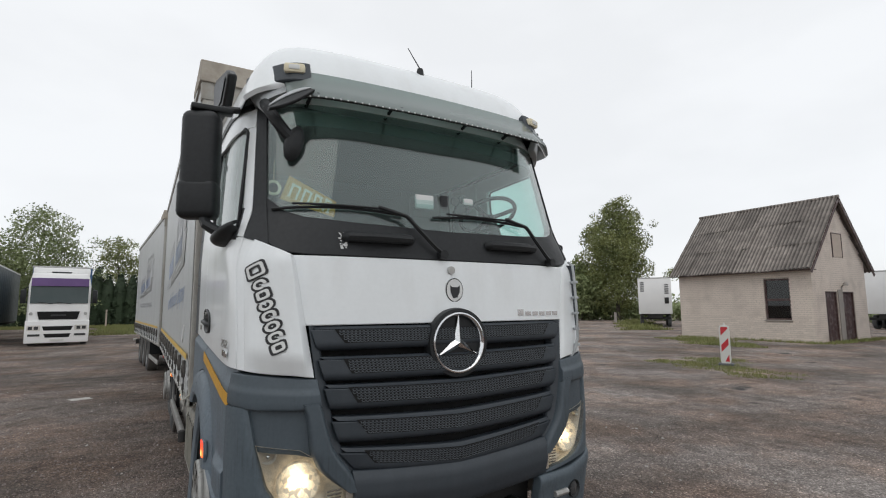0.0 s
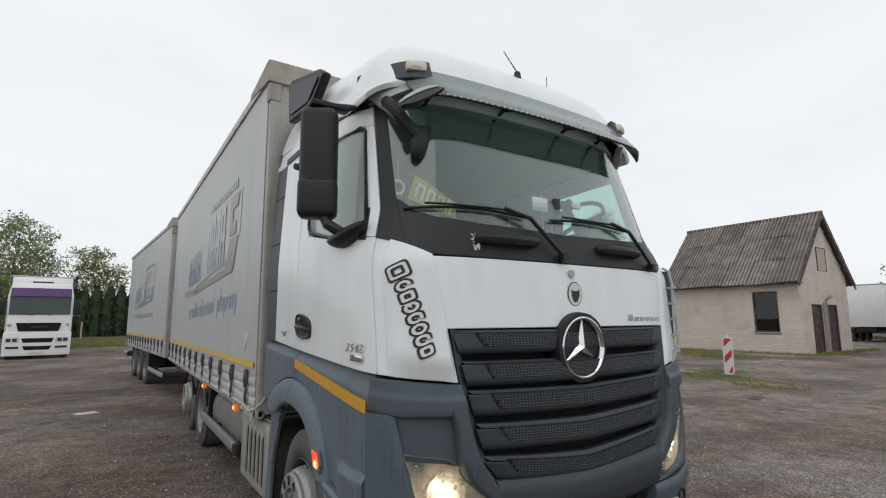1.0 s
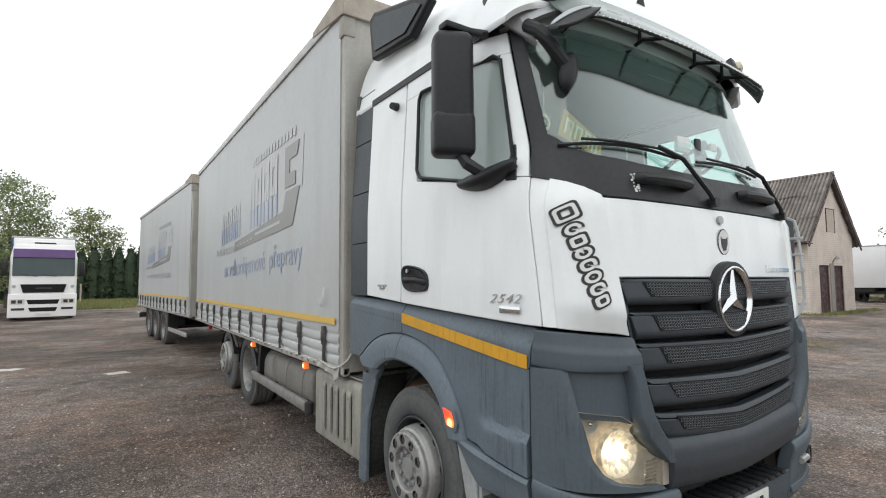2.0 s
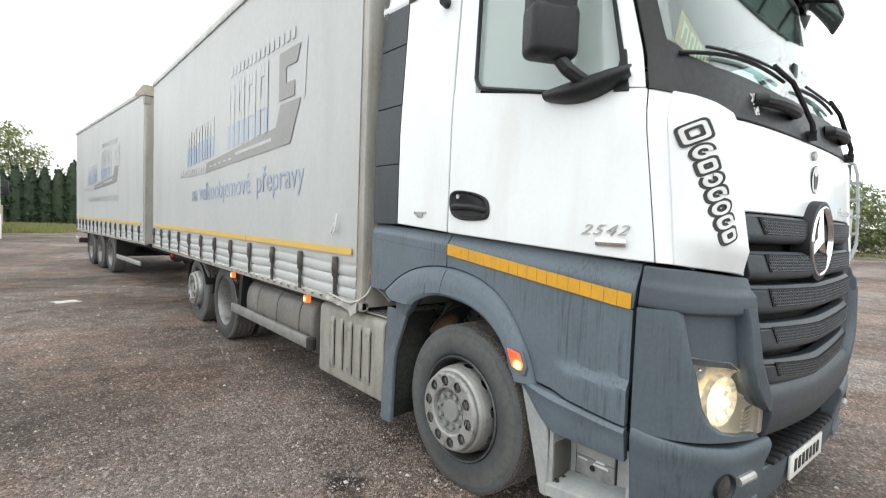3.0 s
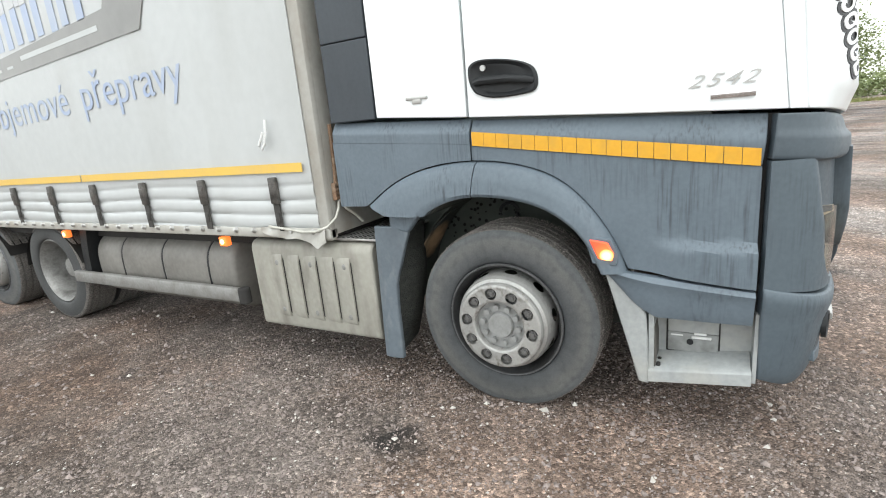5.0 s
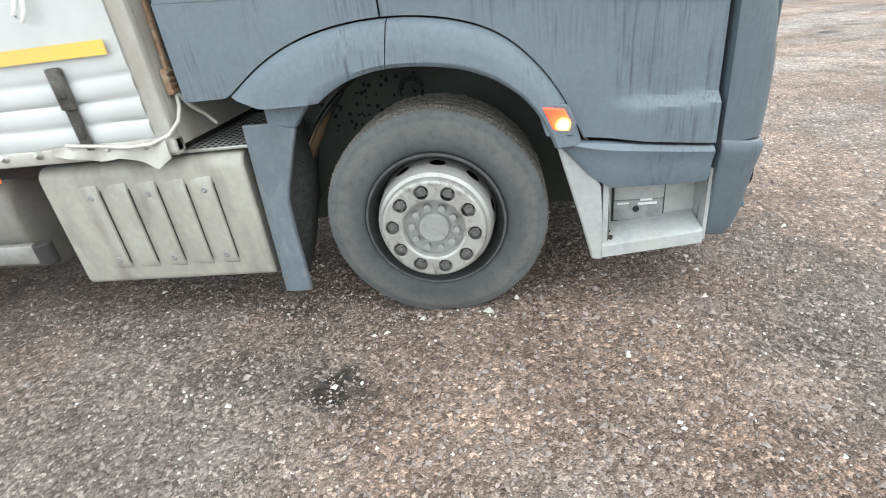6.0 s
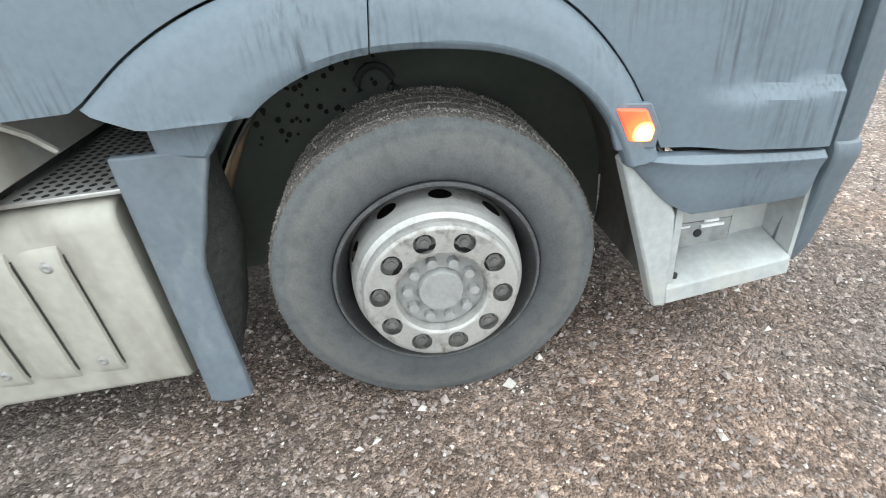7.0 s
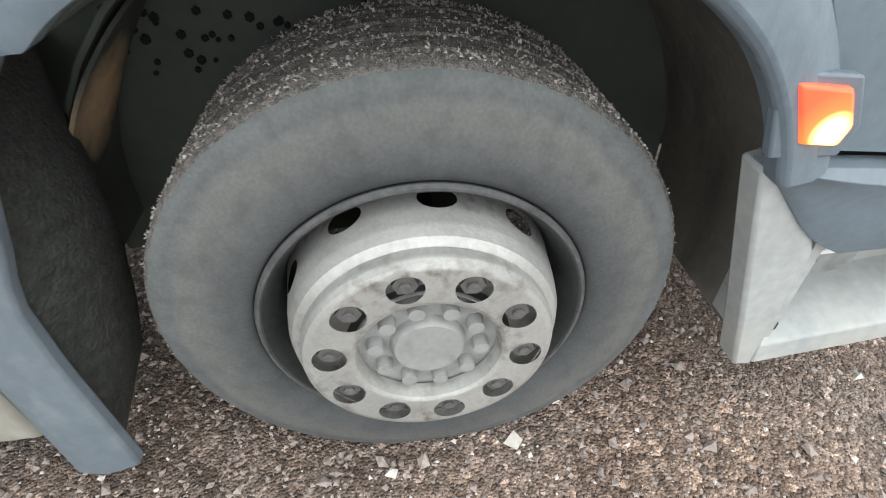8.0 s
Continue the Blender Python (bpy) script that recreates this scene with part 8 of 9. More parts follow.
def small_house():
    L, W, EA, AP, TH = 6.6, 5.83, 3.86, 6.98, 0.3
    h = thing("brick_house", "small pale brick house with steep corrugated roof and two doors", "house", pose(24.7, 8.64, 0, 0, 0, 0.5))
    # local: y along the long wall, x along the gable
    wall_lo = 3.50
    bm = bmesh.new()
    w0, w1, z0, z1 = 0.93, 2.08, 1.02, 2.99
    for lo, hi in (((0, 0.0, 0), (TH, w0, wall_lo)), ((0, w1, 0), (TH, L, wall_lo)), ((0, w0, 0), (TH, w1, z0)), ((0, w0, z1), (TH, w1, wall_lo))):
        box(bm, lo, hi)
    bmesh.ops.remove_doubles(bm, verts=bm.verts[:], dist=0.0005)
    long_wall = part("long_wall", bm, MORTAR, h, "pale brick long wall", smooth=0)
    bm = bmesh.new()
    gx = Matrix(((1, 0, 0, 0), (0, 0, 1, 0), (0, 1, 0, 0), (0, 0, 0, 1)))
    d0, d1, dz = 1.25, 4.35, 2.35
    e0, e1 = 2.50, 3.05
    # gable wall with two door openings
    prism(bm, [(TH, 0), (d0, 0), (d0, dz), (e0, dz), (e0, 0), (e1, 0), (e1, dz), (d1, dz), (d1, 0), (W, 0), (W, EA - 0.12), (W / 2, AP - 0.16), (TH, EA + 0.16)], gx, TH)
    gable_wall = part("gable_wall", bm, MORTAR, h, "pale brick gable wall", smooth=0)
    bm = bmesh.new()
    box(bm, (TH, L - TH, 0), (W, L, EA - 0.1))
    box(bm, (W - TH, TH, 0), (W, L - TH, EA - 0.12))
    prism(bm, [(TH, EA - 0.1), (W - 0.1, EA - 0.1), (W / 2, AP - 0.16)], Matrix.Translation((0, L - TH, 0)) @ gx, TH)
    part("rear_walls", bm, BRICK_FACE, h, smooth=0)
    # the bricks of both walls stand proud of their mortar, in running bond round the openings
    bw, bh, pitch, course, proud = 0.250, 0.088, 0.260, 0.098, 0.008

    def slope_top(x):
        return (EA + 0.10 + (AP - EA - 0.26) * min(x, W - x) / (W / 2)) - 0.04

    def courses(length, top, holes):
        """(start, end, z) of every brick on a wall of that length."""
        for j in range(int(top / course)):
            z = 0.012 + j * course
            u = -pitch / 2 if j % 2 else 0.0
            while u < length:
                a, b = max(u, 0.0), min(u + bw, length)
                for lo, hi, zl, zh in holes:
                    if z + bh > zl and z < zh and b > lo and a < hi:
                        a, b = (a, min(b, lo)) if a < lo else (max(a, hi), b)
                if b - a > 0.04:
                    yield a, b, z
                u += pitch

    whole = {}

    def brick_mesh(length):
        key = round(length, 3)
        if key not in whole:
            bm = bmesh.new()
            box(bm, (-proud, 0.0, 0.0), (0.004, key, bh))
            me = bpy.data.meshes.new("brick")
            bm.to_mesh(me)
            bm.free()
            me.materials.append(BRICK_FACE)
            whole[key] = me
        return whole[key]

    made = 0
    rest = bmesh.new()
    for a, b, z in courses(L, wall_lo - 0.06, [(w0, w1, z0 - 0.06, z1)]):
        if made < 300 and z < 2.2:
            ob = new("brick", brick_mesh(b - a))
            ob.parent, ob.location = long_wall, (0, a, z)
            made += 1
        else:
            box(rest, (-proud, a, z), (0.004, b, z + bh))
    part("upper_bricks", rest, BRICK_FACE, long_wall, smooth=0)["kind"] = "stuff"
    rest = bmesh.new()
    for a, b, z in courses(W, AP, [(d0, e0, -1, dz), (e1, d1, -1, dz)]):
        if z + bh < slope_top((a + b) / 2):
            box(rest, (a, -proud, z), (b, 0.004, z + bh))
    part("gable_bricks", rest, BRICK_FACE, gable_wall, smooth=0)["kind"] = "stuff"
    # window: frame, mullion, panes, sill
    bm = bmesh.new()
    for lo, hi in (((0.08, w0, z0), (0.16, w0 + 0.07, z1)), ((0.08, w1 - 0.07, z0), (0.16, w1, z1)), ((0.08, w0 + 0.07, z0), (0.16, w1 - 0.07, z0 + 0.07)), ((0.08, w0 + 0.07, z1 - 0.07), (0.16, w1 - 0.07, z1)), ((0.08, w0 + 0.07, 1.93), (0.16, w1 - 0.07, 2.03))):
        box(bm, lo, hi)
    win = part("window_frame", bm, WOOD_DARK, h, "dark brown window frame", smooth=0)
    for za, zb in ((z0 + 0.07, 1.93), (2.03, z1 - 0.07)):
        bm = bmesh.new()
        box(bm, (0.115, w0 + 0.07, za), (0.125, w1 - 0.07, zb))
        part("window_pane", bm, PANE, win)
    bm = bmesh.new()
    box(bm, (-0.06, w0 - 0.06, z0 - 0.06), (0.10, w1 + 0.06, z0 - 0.004), bev=0.01)
    part("window_sill", bm, CONCRETE, win)
    bm = bmesh.new()
    box(bm, (0.6, 0.4, 0.4), (0.62, 2.8, 3.3))
    part("inner_dark", bm, DARK, h)
    # doors, door post lamp, hatch
    for a, b in ((d0, e0), (e1, d1)):
        bm = bmesh.new()
        box(bm, (a + 0.04, 0.08, 0.02), (b - 0.04, 0.14, dz - 0.04))
        for i in range(1, 4):
            box(bm, (a + (b - a) * i / 4 - 0.006, 0.074, 0.02), (a + (b - a) * i / 4 + 0.006, 0.08, dz - 0.05))
        d = part("house_door", bm, WOOD_DARK, h, "dark brown peeling plank door", smooth=0)
        bm = bmesh.new()
        for lo, hi in (((a, 0.03, 0), (a + 0.05, 0.12, dz)), ((b - 0.05, 0.03, 0), (b, 0.12, dz)), ((a, 0.03, dz - 0.05), (b, 0.12, dz))):
            box(bm, lo, hi)
        part("door_frame", bm, WOOD_DARK, d, smooth=0)
    bm = bmesh.new()
    box(bm, (e0 + 0.04, -0.05, 0.0), (e1 - 0.04, 0.0, dz + 0.1))
    part("door_pier", bm, CONCRETE, h)
    bm = bmesh.new()
    tube(bm, (3.0, -0.02, 2.55), (3.0, -0.14, 2.75), 0.03, 8)
    lathe(bm, [(0.01, 0.16), (0.07, 0.12), (0.13, 0.0), (0.12, 0.0)], pose(3.0, -0.2, 2.66), 14)
    box(bm, (2.95, -0.03, 2.3), (3.05, 0.0, 2.6))
    part("door_lamp", bm, CONCRETE, h, "small wall lamp over the doors")
    bm = bmesh.new()
    for i in range(6):
        box(bm, (2.42 + 0.165 * i, -0.030, 4.05), (2.42 + 0.165 * i + 0.160, -0.003, 5.20))
    hatch = part("gable_hatch", bm, BOARD, h, "pale boarded gable hatch with a brown frame", smooth=0)
    bm = bmesh.new()
    for lo, hi in (((2.37, -0.045, 4.02), (2.415, -0.003, 5.24)), ((3.415, -0.045, 4.02), (3.46, -0.003, 5.24)), ((2.415, -0.045, 5.205), (3.415, -0.003, 5.24))):
        box(bm, lo, hi)
    part("hatch_frame", bm, WOOD_DARK, hatch, smooth=0)
    # roof: three overlapping courses of corrugated sheets on each slope
    slope = (AP - EA) / (W / 2)
    ang = math.atan(slope)
    run = W / 2 / math.cos(ang) + 0.57 / math.cos(ang)
    courses = 3
    for face in (0, 1):
        for c in range(courses):
            for k in range(6):
                bm = bmesh.new()
                shift = 0.32 * (c % 2)
                ya, yb = max(-0.28, -0.28 - shift + (L + 0.60) * k / 6), min(L + 0.28, -0.28 - shift + (L + 0.60) * (k + 1) / 6 + (shift if k == 5 else 0.02))
                sa, sb = run * c / courses - (0.10 if c else 0.0), run * (c + 1) / courses
                droop = 0.02 * math.sin(k * 2.1 + c)

                def f(u, v, face=face, sa=sa, sb=sb, ya=ya, yb=yb, c=c, droop=droop):
                    sdist = sa + (sb - sa) * v
                    y = ya + (yb - ya) * u
                    wave = 0.036 * math.sin(y * math.tau / 0.177) + 0.022 * (courses - c) / courses + 0.034 * v + 0.012 * math.sin(y * 1.3 + c) * v + 0.035 * (1 - u) + droop
                    x = W / 2 - sdist * math.cos(ang)
                    z = AP - sdist * math.sin(ang) + wave + 0.06
                    if face:
                        x = W - x
                    return Vector((x, y, z)), Vector((math.sin(ang) * (1 if face else -1), 0, math.cos(ang)))

                sheet(bm, f, span(0, 1, 50), span(0, 1, 3), 0.012)
                part("roof_sheet", bm, SLATE, h, smooth=60)
    bm = bmesh.new()
    pipe(bm, [(W / 2, y, AP + 0.07) for y in span(-0.3, L + 0.3, 6)], 0.09, 8)
    part("ridge_cap", bm, SLATE, h)
    # verge boards
    for face in (0, 1):
        bm = bmesh.new()
        for s in (0,):
            a = Vector((W / 2, -0.26, AP + 0.0))
            b = Vector(((-0.57 if not face else W + 0.57), -0.26, EA - 0.57 * slope + 0.0))
            d = (b - a)
            m = Matrix.Translation(a) @ d.to_track_quat("X", "Z").to_matrix().to_4x4()
            box(bm, (0, -0.02, -0.12), (d.length, 0.02, 0.02), m)
        part("verge_board", bm, WOOD_DARK, h, smooth=0)
    # eaves soffit
    bm = bmesh.new()
    box(bm, (-0.45, -0.25, 3.32), (0.0, L + 0.25, 3.36))
    part("soffit", bm, WOOD_DARK, h, smooth=0)


small_house()

# striped guide post
RED = mat("red_reflective_film", (0.55, 0.035, 0.045), (0.45, 0.03, 0.04), 0.45, big=4, small=40)
post = thing("guide_post", "white plastic guide post with red diagonal stripes", "post", pose(13.0, 6.0, 0, 0, 0, -64))
bm = bmesh.new()
front = Matrix(((1, 0, 0, 0), (0, 0, -1, 0), (0, 1, 0, 0), (0, 0, 0, 1)))
outline = [(0.135 * math.copysign(abs(math.cos(a)) ** 0.45, math.cos(a)), 0.61 + 0.55 * math.copysign(abs(math.sin(a)) ** 0.14, math.sin(a))) for a in (k * math.tau / 40 for k in range(40))]
prism(bm, outline, front @ Matrix.Translation((0, 0, -0.03)), 0.06)
blade = part("blade", bm, PLATE, post, bevel=0.008)
bm = bmesh.new()
tube(bm, (0, 0, 1.15), (0, 0, 1.23), 0.030, 10, 0.018)
part("lifting_knob", bm, PLATE, post)
bm = bmesh.new()
box(bm, (-0.2, -0.2, 0.0), (0.2, 0.2, 0.07), bev=0.02)
part("foot", bm, RUBBER, post)
for pts in ([(-0.02, 0.12), (0.095, 0.12), (0.095, 0.33)], [(-0.095, 0.39), (0.095, 0.60), (0.095, 0.80), (-0.095, 0.59)], [(-0.095, 0.86), (0.095, 1.07), (0.075, 1.11), (-0.075, 1.11), (-0.095, 1.08)]):
    bm = bmesh.new()
    prism(bm, pts, front @ Matrix.Translation((0, 0, 0.031)), 0.003)
    part("red_stripe", bm, RED, blade, smooth=0)

# ---- other lorries and trailers in the yard ----
MANWHITE = mat("white_cab_paint", (0.83, 0.83, 0.82), (0.76, 0.76, 0.75), 0.35, coat=0.3)
VIOLET = mat("violet_visor", (0.14, 0.07, 0.22), (0.10, 0.05, 0.17), 0.4)
CABGLASS = mat("dark_cab_glass", (0.03, 0.05, 0.05), (0.05, 0.07, 0.07), 0.08, rvar=0.02)
HEADER_PALE = mat("pale_tinted_visor", (0.55, 0.66, 0.64), (0.48, 0.60, 0.58), 0.2)
CABGLASS_PALE = mat("pale_cab_glass", (0.30, 0.36, 0.36), (0.36, 0.42, 0.41), 0.12, rvar=0.02)
CRIMSON = mat("crimson_cab_paint", (0.36, 0.030, 0.060), (0.30, 0.025, 0.05), 0.32, coat=0.4)
BLUE_TARP = mat("blue_tarpaulin", (0.035, 0.20, 0.42), (0.025, 0.15, 0.34), 0.4, big=0.6, small=6, bump=0.3, bscale=2)
BLUE_DARK = mat("dark_blue_tarpaulin", (0.03, 0.10, 0.22), (0.02, 0.07, 0.16), 0.5, big=0.6, small=6)
GREY_TARP = mat("dark_grey_tarpaulin", (0.10, 0.115, 0.115), (0.075, 0.085, 0.085), 0.5, big=0.6, small=6)
MATT_RED = mat("dark_red_bumper", (0.27, 0.028, 0.05), None, 0.5)


def far_lorry(label, m, paint, visor_mat, pane_mat, bumper_mat, body_mat, kind, body_len=7.2):
    t = thing("lorry", label, "truck", m)
    W = 1.24

    def front(x, z, off=0.0):
        return Vector((x, 0.10 * (abs(x) / W) ** 3 + 0.16 * max(0.0, z - 1.7) / 1.6 - off - (0.03 if off else 0.0), z))

    bm = bmesh.new()
    top = 3.53 if kind == "flat" else 3.62
    # cab shell: front curved, walls and roof
    zs = [0.98, 1.3, 1.75, 2.1, 2.9, 3.2, top]
    rings = []
    for z in zs:
        w = W * (1.0 if z < 2.9 else 1 - 0.10 * (z - 2.9) / (top - 2.9))
        back = 0.14 * (z > top - 0.01)
        ring = [front(x * w, z) + Vector((0, back, 0)) for x in (-1, -0.93, -0.7, -0.35, 0, 0.35, 0.7, 0.93, 1)]
        ring = [Vector((-w, 2.15, z)), Vector((-w, 0.30, z))] + ring[1:-1] + [Vector((w, 0.30, z)), Vector((w, 2.15, z))]
        rings.append([bm.verts.new(q) for q in ring])
    for a, b in zip(rings, rings[1:]):
        for i in range(len(a) - 1):
            bm.faces.new((a[i], a[i + 1], b[i + 1], b[i]))
        bm.faces.new((a[-1], a[0], b[0], b[-1]))
    bm.faces.new(rings[-1])
    bm.faces.new(rings[0])
    part("cab", bm, paint, t, "painted cab shell", bevel=0.03)

    def plate_on(name, x0, x1, z0, z1, mt, off=0.012, taper=0.0, label="", parent=t, nv=3):
        bm = bmesh.new()
        sheet(bm, lambda u, v: (front((x0 + (x1 - x0) * u) * (1 - taper * (1 - v)), z0 + (z1 - z0) * v, off), Vector((0, -1, 0))), span(0, 1, 10), span(0, 1, nv), 0.03)
        return part(name, bm, mt, parent, label, bevel=0.006)

    ws0, ws1 = (2.05, 2.92) if kind == "flat" else (1.86, 2.66)
    plate_on("windscreen", -1.14, 1.14, ws0, ws1, pane_mat, 0.010, label="cab windscreen")
    if kind == "flat":
        plate_on("sun_visor", -1.13, 1.13, 2.89, 3.28, visor_mat, 0.10, label="violet sun visor")
        plate_on("grille", -0.84, 0.84, 1.28, 1.66, PIT, 0.02, taper=0.12, label="black slotted grille")
        plate_on("bumper_shadow_line", -1.19, 1.19, 1.185, 1.215, DARK, 0.045)
        plate_on("emblem_bar", -0.30, 0.30, 1.44, 1.51, STEEL_DARK, 0.03)
        for s in (1, -1):
            bm = bmesh.new()
            lathe(bm, [(0.001, 0.02), (0.06, 0.02), (0.075, 0.0)], Matrix.Translation(front(s * 1.06, 1.56, 0.0)) @ Matrix.Rotation(radians(90), 4, "X"), 20)
            part("round_vent", bm, ALU, t)
        # roof deflector and beam
        bm = bmesh.new()
        box(bm, (-1.17, 1.2, 3.50), (1.17, 1.6, 3.86), bev=0.06)
        box(bm, (-0.60, 0.45, 3.52), (0.60, 0.95, 3.66), bev=0.03)
        part("roof_deflector", bm, paint, t)
        bm = bmesh.new()
        box(bm, (-0.40, 0.43, 3.55), (0.40, 0.455, 3.62), bev=0.01)
        part("roof_hatch_slot", bm, STEEL_DARK, t)
    else:
        plate_on("header_panel", -1.08, 1.08, 2.78, 3.16, HEADER_PALE, 0.06, label="pale tinted sun visor")
        plate_on("wiper_band", -1.14, 1.14, 2.64, 2.77, DARK, 0.03)
        bm = bmesh.new()
        box(bm, (-1.0, 0.45, 3.60), (1.0, 1.2, 3.74), bev=0.06)
        part("roof_deflector", bm, MANWHITE, t, "pale roof deflector")
        plate_on("grille_frame", -0.88, 0.88, 1.36, 1.66, ALU, 0.03, label="bright grille frame")
        plate_on("grille", -0.82, 0.82, 1.41, 1.61, DARK, 0.04)
        plate_on("lower_grille", -0.70, 0.70, 0.92, 1.06, DARK, 0.05)
        plate_on("lower_grille", -0.62, 0.62, 0.72, 0.84, DARK, 0.05)
        bm = bmesh.new()
        pipe(bm, [front(-0.50, 1.40, 0.06), front(0.42, 1.62, 0.06)], 0.022, 6)
        lathe(bm, [(0.001, 0.02), (0.10, 0.02), (0.12, 0.0)], Matrix.Translation(front(0.62, 1.51, 0.05)) @ Matrix.Rotation(radians(90), 4, "X"), 20)
        part("grille_trim", bm, ALU, t)
        plate_on("sill", -1.22, 1.22, 0.26, 0.44, DARK, 0.10, label="dark lower sill")
        for sx in (1, -1):
            plate_on("tall_headlight", sx * 0.86, sx * 1.20, 0.62, 1.10, REFLECTOR, 0.105, label="tall clear headlight")
            plate_on("lamp_divider", sx * 0.86, sx * 1.20, 0.84, 0.88, MATT_RED, 0.112)
    # bumper
    low = 0.16 if kind == "flat" else 0.28
    bm = bmesh.new()
    sheet(bm, lambda u, v: (front(-1.25 + 2.5 * u, low + (1.22 - low) * v, 0.05 + 0.03 * math.sin(math.pi * v)), Vector((0, -1, 0))), span(0, 1, 18), span(0, 1, 8), 0.25)
    bp = part("bumper", bm, bumper_mat, t, "moulded bumper", bevel=0.02)
    if kind == "flat":
        plate_on("lower_grille", -0.60, 0.60, 0.755, 0.955, PIT, 0.085, taper=0.12, parent=bp)
        plate_on("lower_grille", -0.53, 0.53, 0.42, 0.60, PIT, 0.085, taper=0.14, parent=bp)
        plate_on("number_plate", -0.27, 0.27, 0.26, 0.36, PLATE, 0.10, parent=bp)
    else:
        plate_on("number_plate", -0.27, 0.27, 0.45, 0.57, PLATE, 0.10, parent=bp)
    for s in (1, -1):
        if kind == "flat":
            plate_on("headlight", s * 0.66, s * 1.17, 0.76, 1.00, REFLECTOR, 0.09, parent=bp, label="clear headlight")
            plate_on("headlight_bowl", s * 0.74, s * 0.90, 0.80, 0.95, STEEL_DARK, 0.095, parent=bp)
            plate_on("headlight_bowl", s * 0.96, s * 1.12, 0.80, 0.95, STEEL_DARK, 0.095, parent=bp)
            plate_on("fog_lamp", s * 0.66, s * 1.12, 0.49, 0.59, STEEL_DARK, 0.09, parent=bp)
        # mirrors, wheels
        bm = bmesh.new()
        box(bm, (s * 1.30, 0.18, 2.05), (s * 1.52, 0.34, 2.72), bev=0.05)
        pipe(bm, [(s * 1.40, 0.26, 2.70), (s * 1.30, 0.3, 2.82), (s * 1.12, 0.35, 2.80)], 0.03, 6)
        pipe(bm, [(s * 1.40, 0.26, 2.10), (s * 1.2, 0.35, 2.08)], 0.03, 6)
        part("wing_mirror", bm, BLACK, t, "black wing mirror")
        for y in (1.35, 5.6):
            bm = bmesh.new()
            lathe(bm, [(0.001, 0.05), (0.12, 0.08), (0.25, 0.02), (0.29, 0.11), (0.32, 0.14), (0.44, 0.14), (0.49, 0.11), (0.49, -0.14), (0.3, -0.15)], axle(-s * 1.06, y, 0.49, s), 28)
            part("wheel", bm, RUBBER, t)
    for x in (-0.25, 0.45):
        bm = bmesh.new()
        pipe(bm, [front(x, ws0 - 0.02, 0.04), front(x - 0.55, ws0 + 0.06, 0.04)], 0.015, 6)
        part("wiper", bm, BLACK, t)
    bm = bmesh.new()
    box(bm, (-0.5, 0.3, 0.5), (0.5, 2.5 + body_len, 0.95))
    box(bm, (-1.0, 0.3, 0.55), (1.0, 2.1, 1.0))
    part("chassis", bm, DARK, t)
    if body_mat is not None:
        bm = bmesh.new()
        box(bm, (-1.27, 2.45, 1.0), (1.27, 2.45 + body_len, 3.98), bev=0.03)
        part("load_body", bm, body_mat, t, "tarpaulin load body")
        bm = bmesh.new()
        box(bm, (-1.29, 2.44, 3.93), (1.29, 2.47 + body_len, 4.02), bev=0.02)
        part("roof_frame", bm, ALU, t)
    return t


def parked_trailer(label, m, mat_body, L, z0=1.05, z1=4.0, ribs=True, reefer=False):
    t = thing("parked_trailer", label, "trailer", m)
    bm = bmesh.new()
    if ribs:
        for sx in (1, -1):
            sheet(bm, lambda u, v: (Vector((sx * (1.27 + 0.012 * math.sin(u * L * 9)), L * u, z0 + (z1 - z0) * v)), Vector((sx, 0, 0))), span(0, 1, int(L * 10)), span(0, 1, 2), 0.02)
        sheet(bm, lambda u, v: (Vector((-1.26 + 2.52 * u, 0.012 * math.sin(u * 24), z0 + (z1 - z0) * v)), Vector((0, -1, 0))), span(0, 1, 40), span(0, 1, 2), 0.02)
        box(bm, (-1.25, L - 0.03, z0), (1.25, L, z1))
    else:
        box(bm, (-1.27, 0, z0), (1.27, L, z1), bev=0.03)
    part("load_body", bm, mat_body, t, smooth=50)
    bm = bmesh.new()
    box(bm, (-1.29, -0.02, z1 - 0.04), (1.29, L + 0.02, z1 + 0.05), bev=0.02)
    part("roof_frame", bm, PLATE if ribs else ALU, t)
    bm = bmesh.new()
    box(bm, (-0.55, 0.1, 0.75), (0.55, L - 0.1, z0 + 0.01))
    box(bm, (-1.15, 0.3, 0.62), (1.15, 0.42, 0.80))
    box(bm, (-1.2, L * 0.2, z0 - 0.12), (1.2, L - 0.2, z0 + 0.005))
    part("chassis", bm, DARK, t)
    for y in ((1.2, 2.5, 3.8) if L > 9 else (1.4, 2.7)):
        for s in (1, -1):
            bm = bmesh.new()
            lathe(bm, [(0.001, 0.02), (0.25, 0.0), (0.29, 0.11), (0.32, 0.14), (0.45, 0.14), (0.49, 0.11), (0.49, -0.14), (0.3, -0.15)], axle(-s * 1.06, y, 0.49, s), 24)
            part("wheel", bm, RUBBER, t)
    if reefer:
        for x0, z in ((-1.1, 2.9), (0.75, 2.7)):
            bm = bmesh.new()
            for i in range(5):
                box(bm, (x0, -0.02, z + 0.17 * i), (x0 + 0.3, -0.002, z + 0.17 * i + 0.09))
            part("vent_slats", bm, STEEL_DARK, t, smooth=0)
        bm = bmesh.new()
        box(bm, (0.72, -0.03, 1.9), (1.05, -0.002, 2.4), bev=0.01)
        part("hatch", bm, DARK, t)
    return t


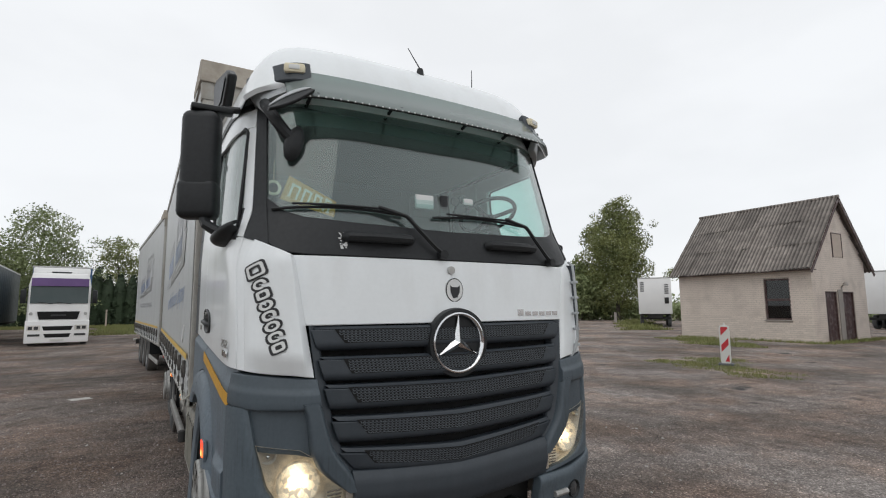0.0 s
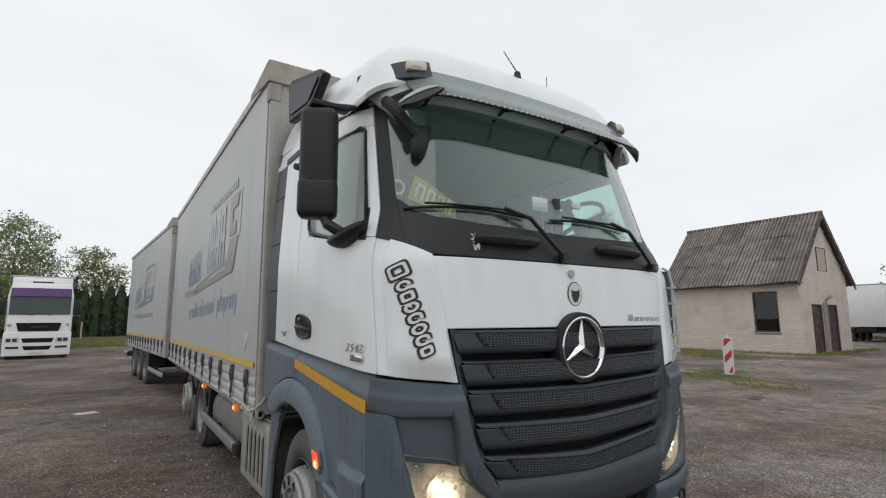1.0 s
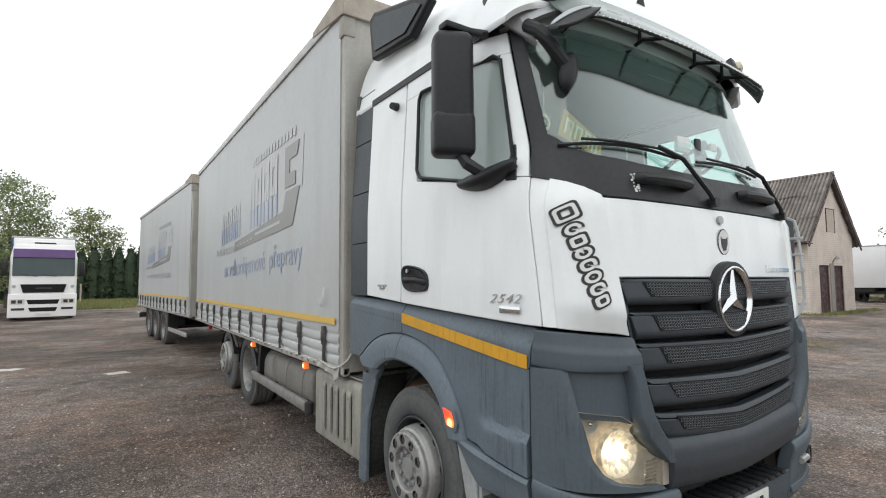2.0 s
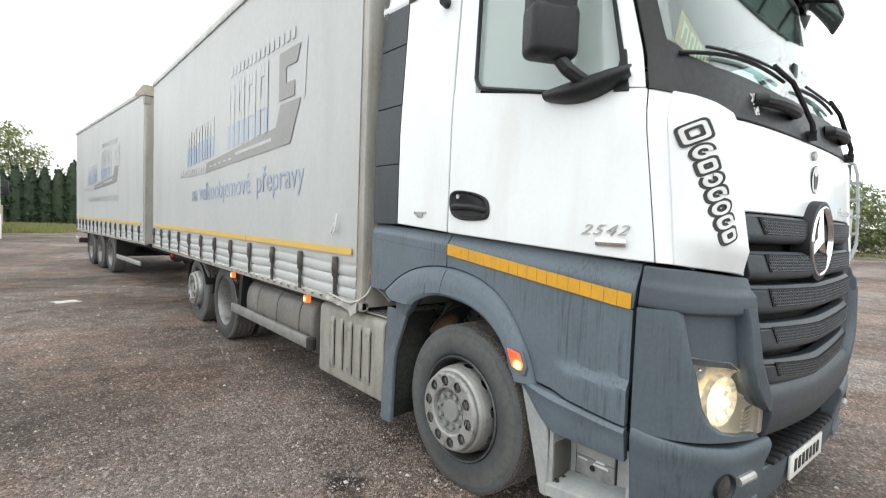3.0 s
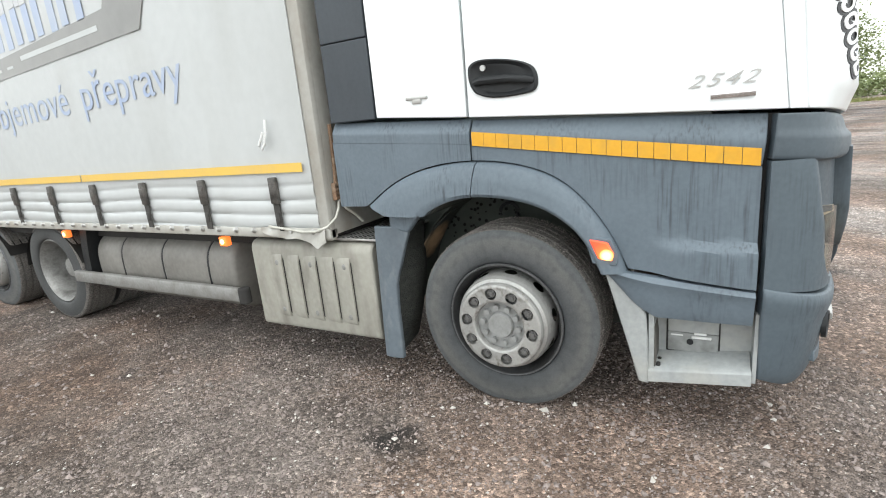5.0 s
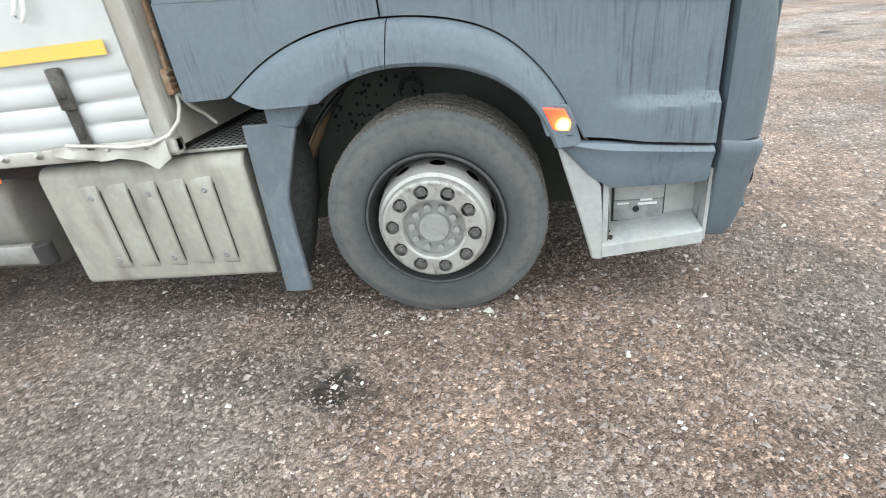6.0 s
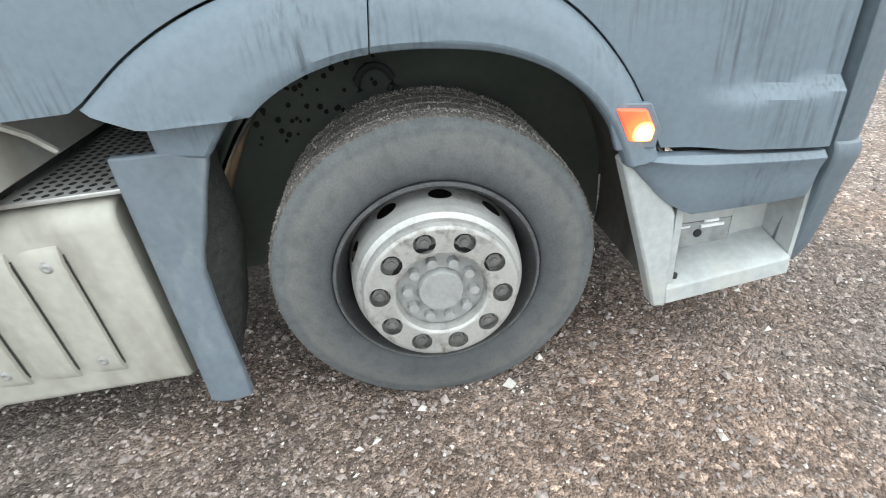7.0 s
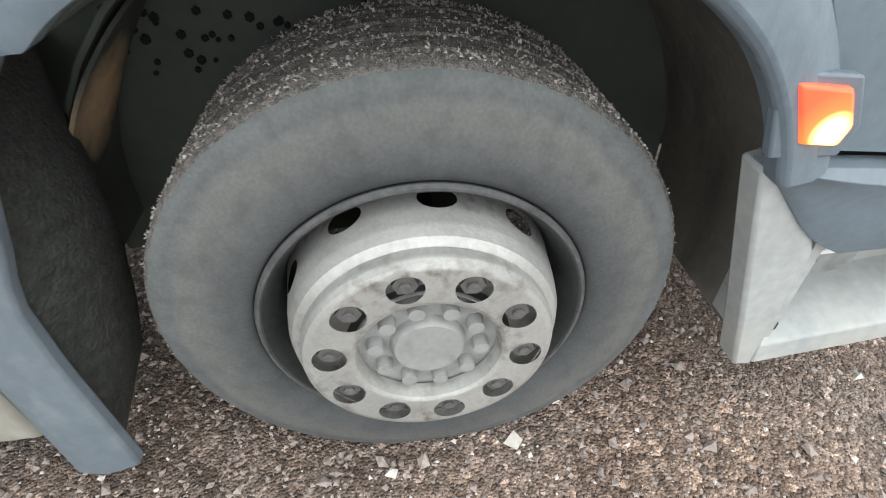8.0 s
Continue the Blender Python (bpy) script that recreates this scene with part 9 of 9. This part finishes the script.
far_lorry("white flat-nosed lorry with a violet sun visor and dark blue body", pose(-5.17, 28.2, 0, 0, 0, 5), MANWHITE, VIOLET, CABGLASS, MANWHITE, BLUE_DARK, "flat")
far_lorry("crimson lorry with a bright grille frame, dusty", pose(22.6, -0.06, 0, 0, 0, -90), CRIMSON, None, CABGLASS_PALE, MATT_RED, None, "tall", 3.0)
parked_trailer("dark grey tarpaulin trailer parked beside the white lorry", pose(-9.15, 29.0, 0, 0, 0, 4), GREY_TARP, 10.5)
parked_trailer("blue tarpaulin trailer with a ribbed side, parked", pose(33.5, 3.6, 0, 0, 0, -90), BLUE_TARP, 12.0)
parked_trailer("bright blue tarpaulin trailer on a dark chassis", pose(27.0, -3.1, 0, 0, 0, -96), BLUE_TARP, 9.5)
parked_trailer("bright blue tarpaulin trailer at the end of the parked row", pose(28.5, -9.9, 0, 0, 0, -96), BLUE_TARP, 9.5)
# pale panels stacked against the first blue trailer, and a concrete block by the last
panels = thing("panel_stack", "stack of white panels leaning on a blue trailer", "panels", pose(33.3, 2.92, 1.30))
for i in range(3):
    bm = bmesh.new()
    box(bm, (-0.10, -0.44, 0.30 * i), (0.10, 0.44 - 0.04 * i, 0.30 * i + 0.25), bev=0.02)
    part("panel", bm, PLATE, panels)
bm = bmesh.new()
box(bm, (-0.06, -0.40, -1.30), (0.06, -0.30, 0.0))
box(bm, (-0.06, 0.30, -1.30), (0.06, 0.40, 0.0))
part("stand", bm, DARK, panels)
bm = bmesh.new()
box(bm, (-0.5, -0.45, 0.0), (0.5, 0.45, 0.75), bev=0.06)
block = part("concrete_block", bm, CONCRETE, None)
block.matrix_world = pose(28.0, -10.9, 0, 0, 0, 8)
tagged(block, "pale concrete block beside a parked trailer", "block")
parked_trailer("white refrigerated trailer standing in the distance", pose(34.5, 24.2, 0, 0, 0, -52), MANWHITE, 10.0, ribs=False, reefer=True)
parked_trailer("white box trailer standing behind the house", pose(42.0, 11.6, 0, 0, 0, -90), MANWHITE, 11.0, ribs=False)

# trees, hedges, far greenery
tree("tall birch-like tree with yellowing leaves", 47.8, 39.2, 14.4, 4.3, 3, LEAF_PALE, 42000, 0.13, base=0.06, airy=0.36, limbs=30, wild=0.2)
tree("tree behind the lower hedge", 45.0, 42.5, 7.0, 3.6, 4, LEAF, 9000, 0.2, base=0.05, airy=0.6)
tree("broad tree with thinning leaves behind the parked lorry", -8.6, 46.0, 9.3, 3.2, 8, LEAF, 17000, 0.095, base=0.1, airy=0.34, limbs=26, wild=0.3)
tree("broad dark tree behind the parked lorry", -13.5, 47.0, 6.4, 3.6, 9, LEAF, 14000, 0.12, base=0.06, airy=0.55)
tree("thin tree above the hedge", -4.2, 64.0, 9.4, 2.6, 12, LEAF_PALE, 3200, 0.14, base=0.42, airy=0.45)
tree("thin tree above the hedge", -2.2, 65.0, 7.6, 1.7, 14, LEAF_PALE, 900, 0.14, base=0.5, airy=0.45)
thuja_row("tall dark conifer of a dense hedge", -24.0, 61.0, 3.0, 59.0, 5.9, 26, 7)
for i, (x, y, hh, sp) in enumerate(((58, 0.5, 8.2, 3.5), (57, -4.5, 8.4, 4.0), (60, -9.0, 8.8, 4.0), (62, 12.0, 7.0, 4.0), (64, 5.0, 6.5, 3.6))):
    tree("leafy tree at the yard's far edge", x, y, hh, sp, 30 + i, LEAF, 9000, 0.15, base=0.04, airy=0.5, limbs=24, wild=0.35)
hedge_rng = random.Random(9)
bushes("low dark hedge along the far edge of the yard", [((47 + 0.35 * k + hedge_rng.uniform(-1, 1), 36 - 0.9 * k + 9, 0.8), (1.5, 1.5, 1.0)) for k in range(-6, 30)], 9000, 0.22, 5)
bushes("bushy field edge in the distance", [((68 + hedge_rng.uniform(-4, 4), -40 + 3.2 * k, 1.0), (3.0, 3.0, 1.5)) for k in range(40)], 30000, 0.22, 6)
bushes("far woods on the horizon", [((hedge_rng.uniform(-6, 6) + 140 * math.sin(a), hedge_rng.uniform(-6, 6) + 150 * math.cos(a), 1.5), (7, 7, 3.6)) for a in [k * 0.045 for k in range(-14, 50)]], 36000, 0.45, 11)
# concrete stump by the tree
bm = bmesh.new()
tube(bm, (0, 0, 0), (0, 0, 1.05), 0.16, 10, 0.13)
tagged(finish(bm, "concrete_stump", CONCRETE), "pale concrete stump before the tree", "post").matrix_world = pose(42.3, 35.0, 0)
bm = bmesh.new()
tube(bm, (0, 0, 0), (0, 0, 1.7), 0.07, 8)
tagged(finish(bm, "wooden_stake", BOARD), "pale wooden stake before the hedge", "post").matrix_world = pose(-4.6, 55.0, 0)

grass("patch of short grass round the guide post", [(12.3, 5.6, 0.9, 2.1), (13.3, 6.6, 0.7, 1.2), (11.4, 4.4, 0.6, 1.1), (14.2, 6.9, 0.9, 1.4), (12.6, 7.2, 0.6, 1.6)], 230, 0.075, 1)
grass("weeds along the house wall", [(24.2, 8.4 + 0.8 * k, 0.5, 0.7) for k in range(9)] + [(25.0 + 0.8 * k, 8.1, 0.7, 0.4) for k in range(9)] + [(22.3, 13.0, 1.4, 2.4), (20.6, 10.4, 1.2, 2.2)], 120, 0.16, 2)
grass("rough grass along the hedge", [(-3.4 + 1.2 * (k % 3), 40 + 2.2 * k, 2.2, 2.0) for k in range(8)] + [(-16 + 3 * k, 57, 3, 2) for k in range(8)], 60, 0.32, 3)
grass("rough grass at the far edge of the yard", [(30 + 3.0 * (k % 6), 22 + 2.6 * k, 2.6, 1.8) for k in range(8)] + [(50, 12 - 3.0 * k, 2.0, 3.0) for k in range(10)], 40, 0.35, 4)
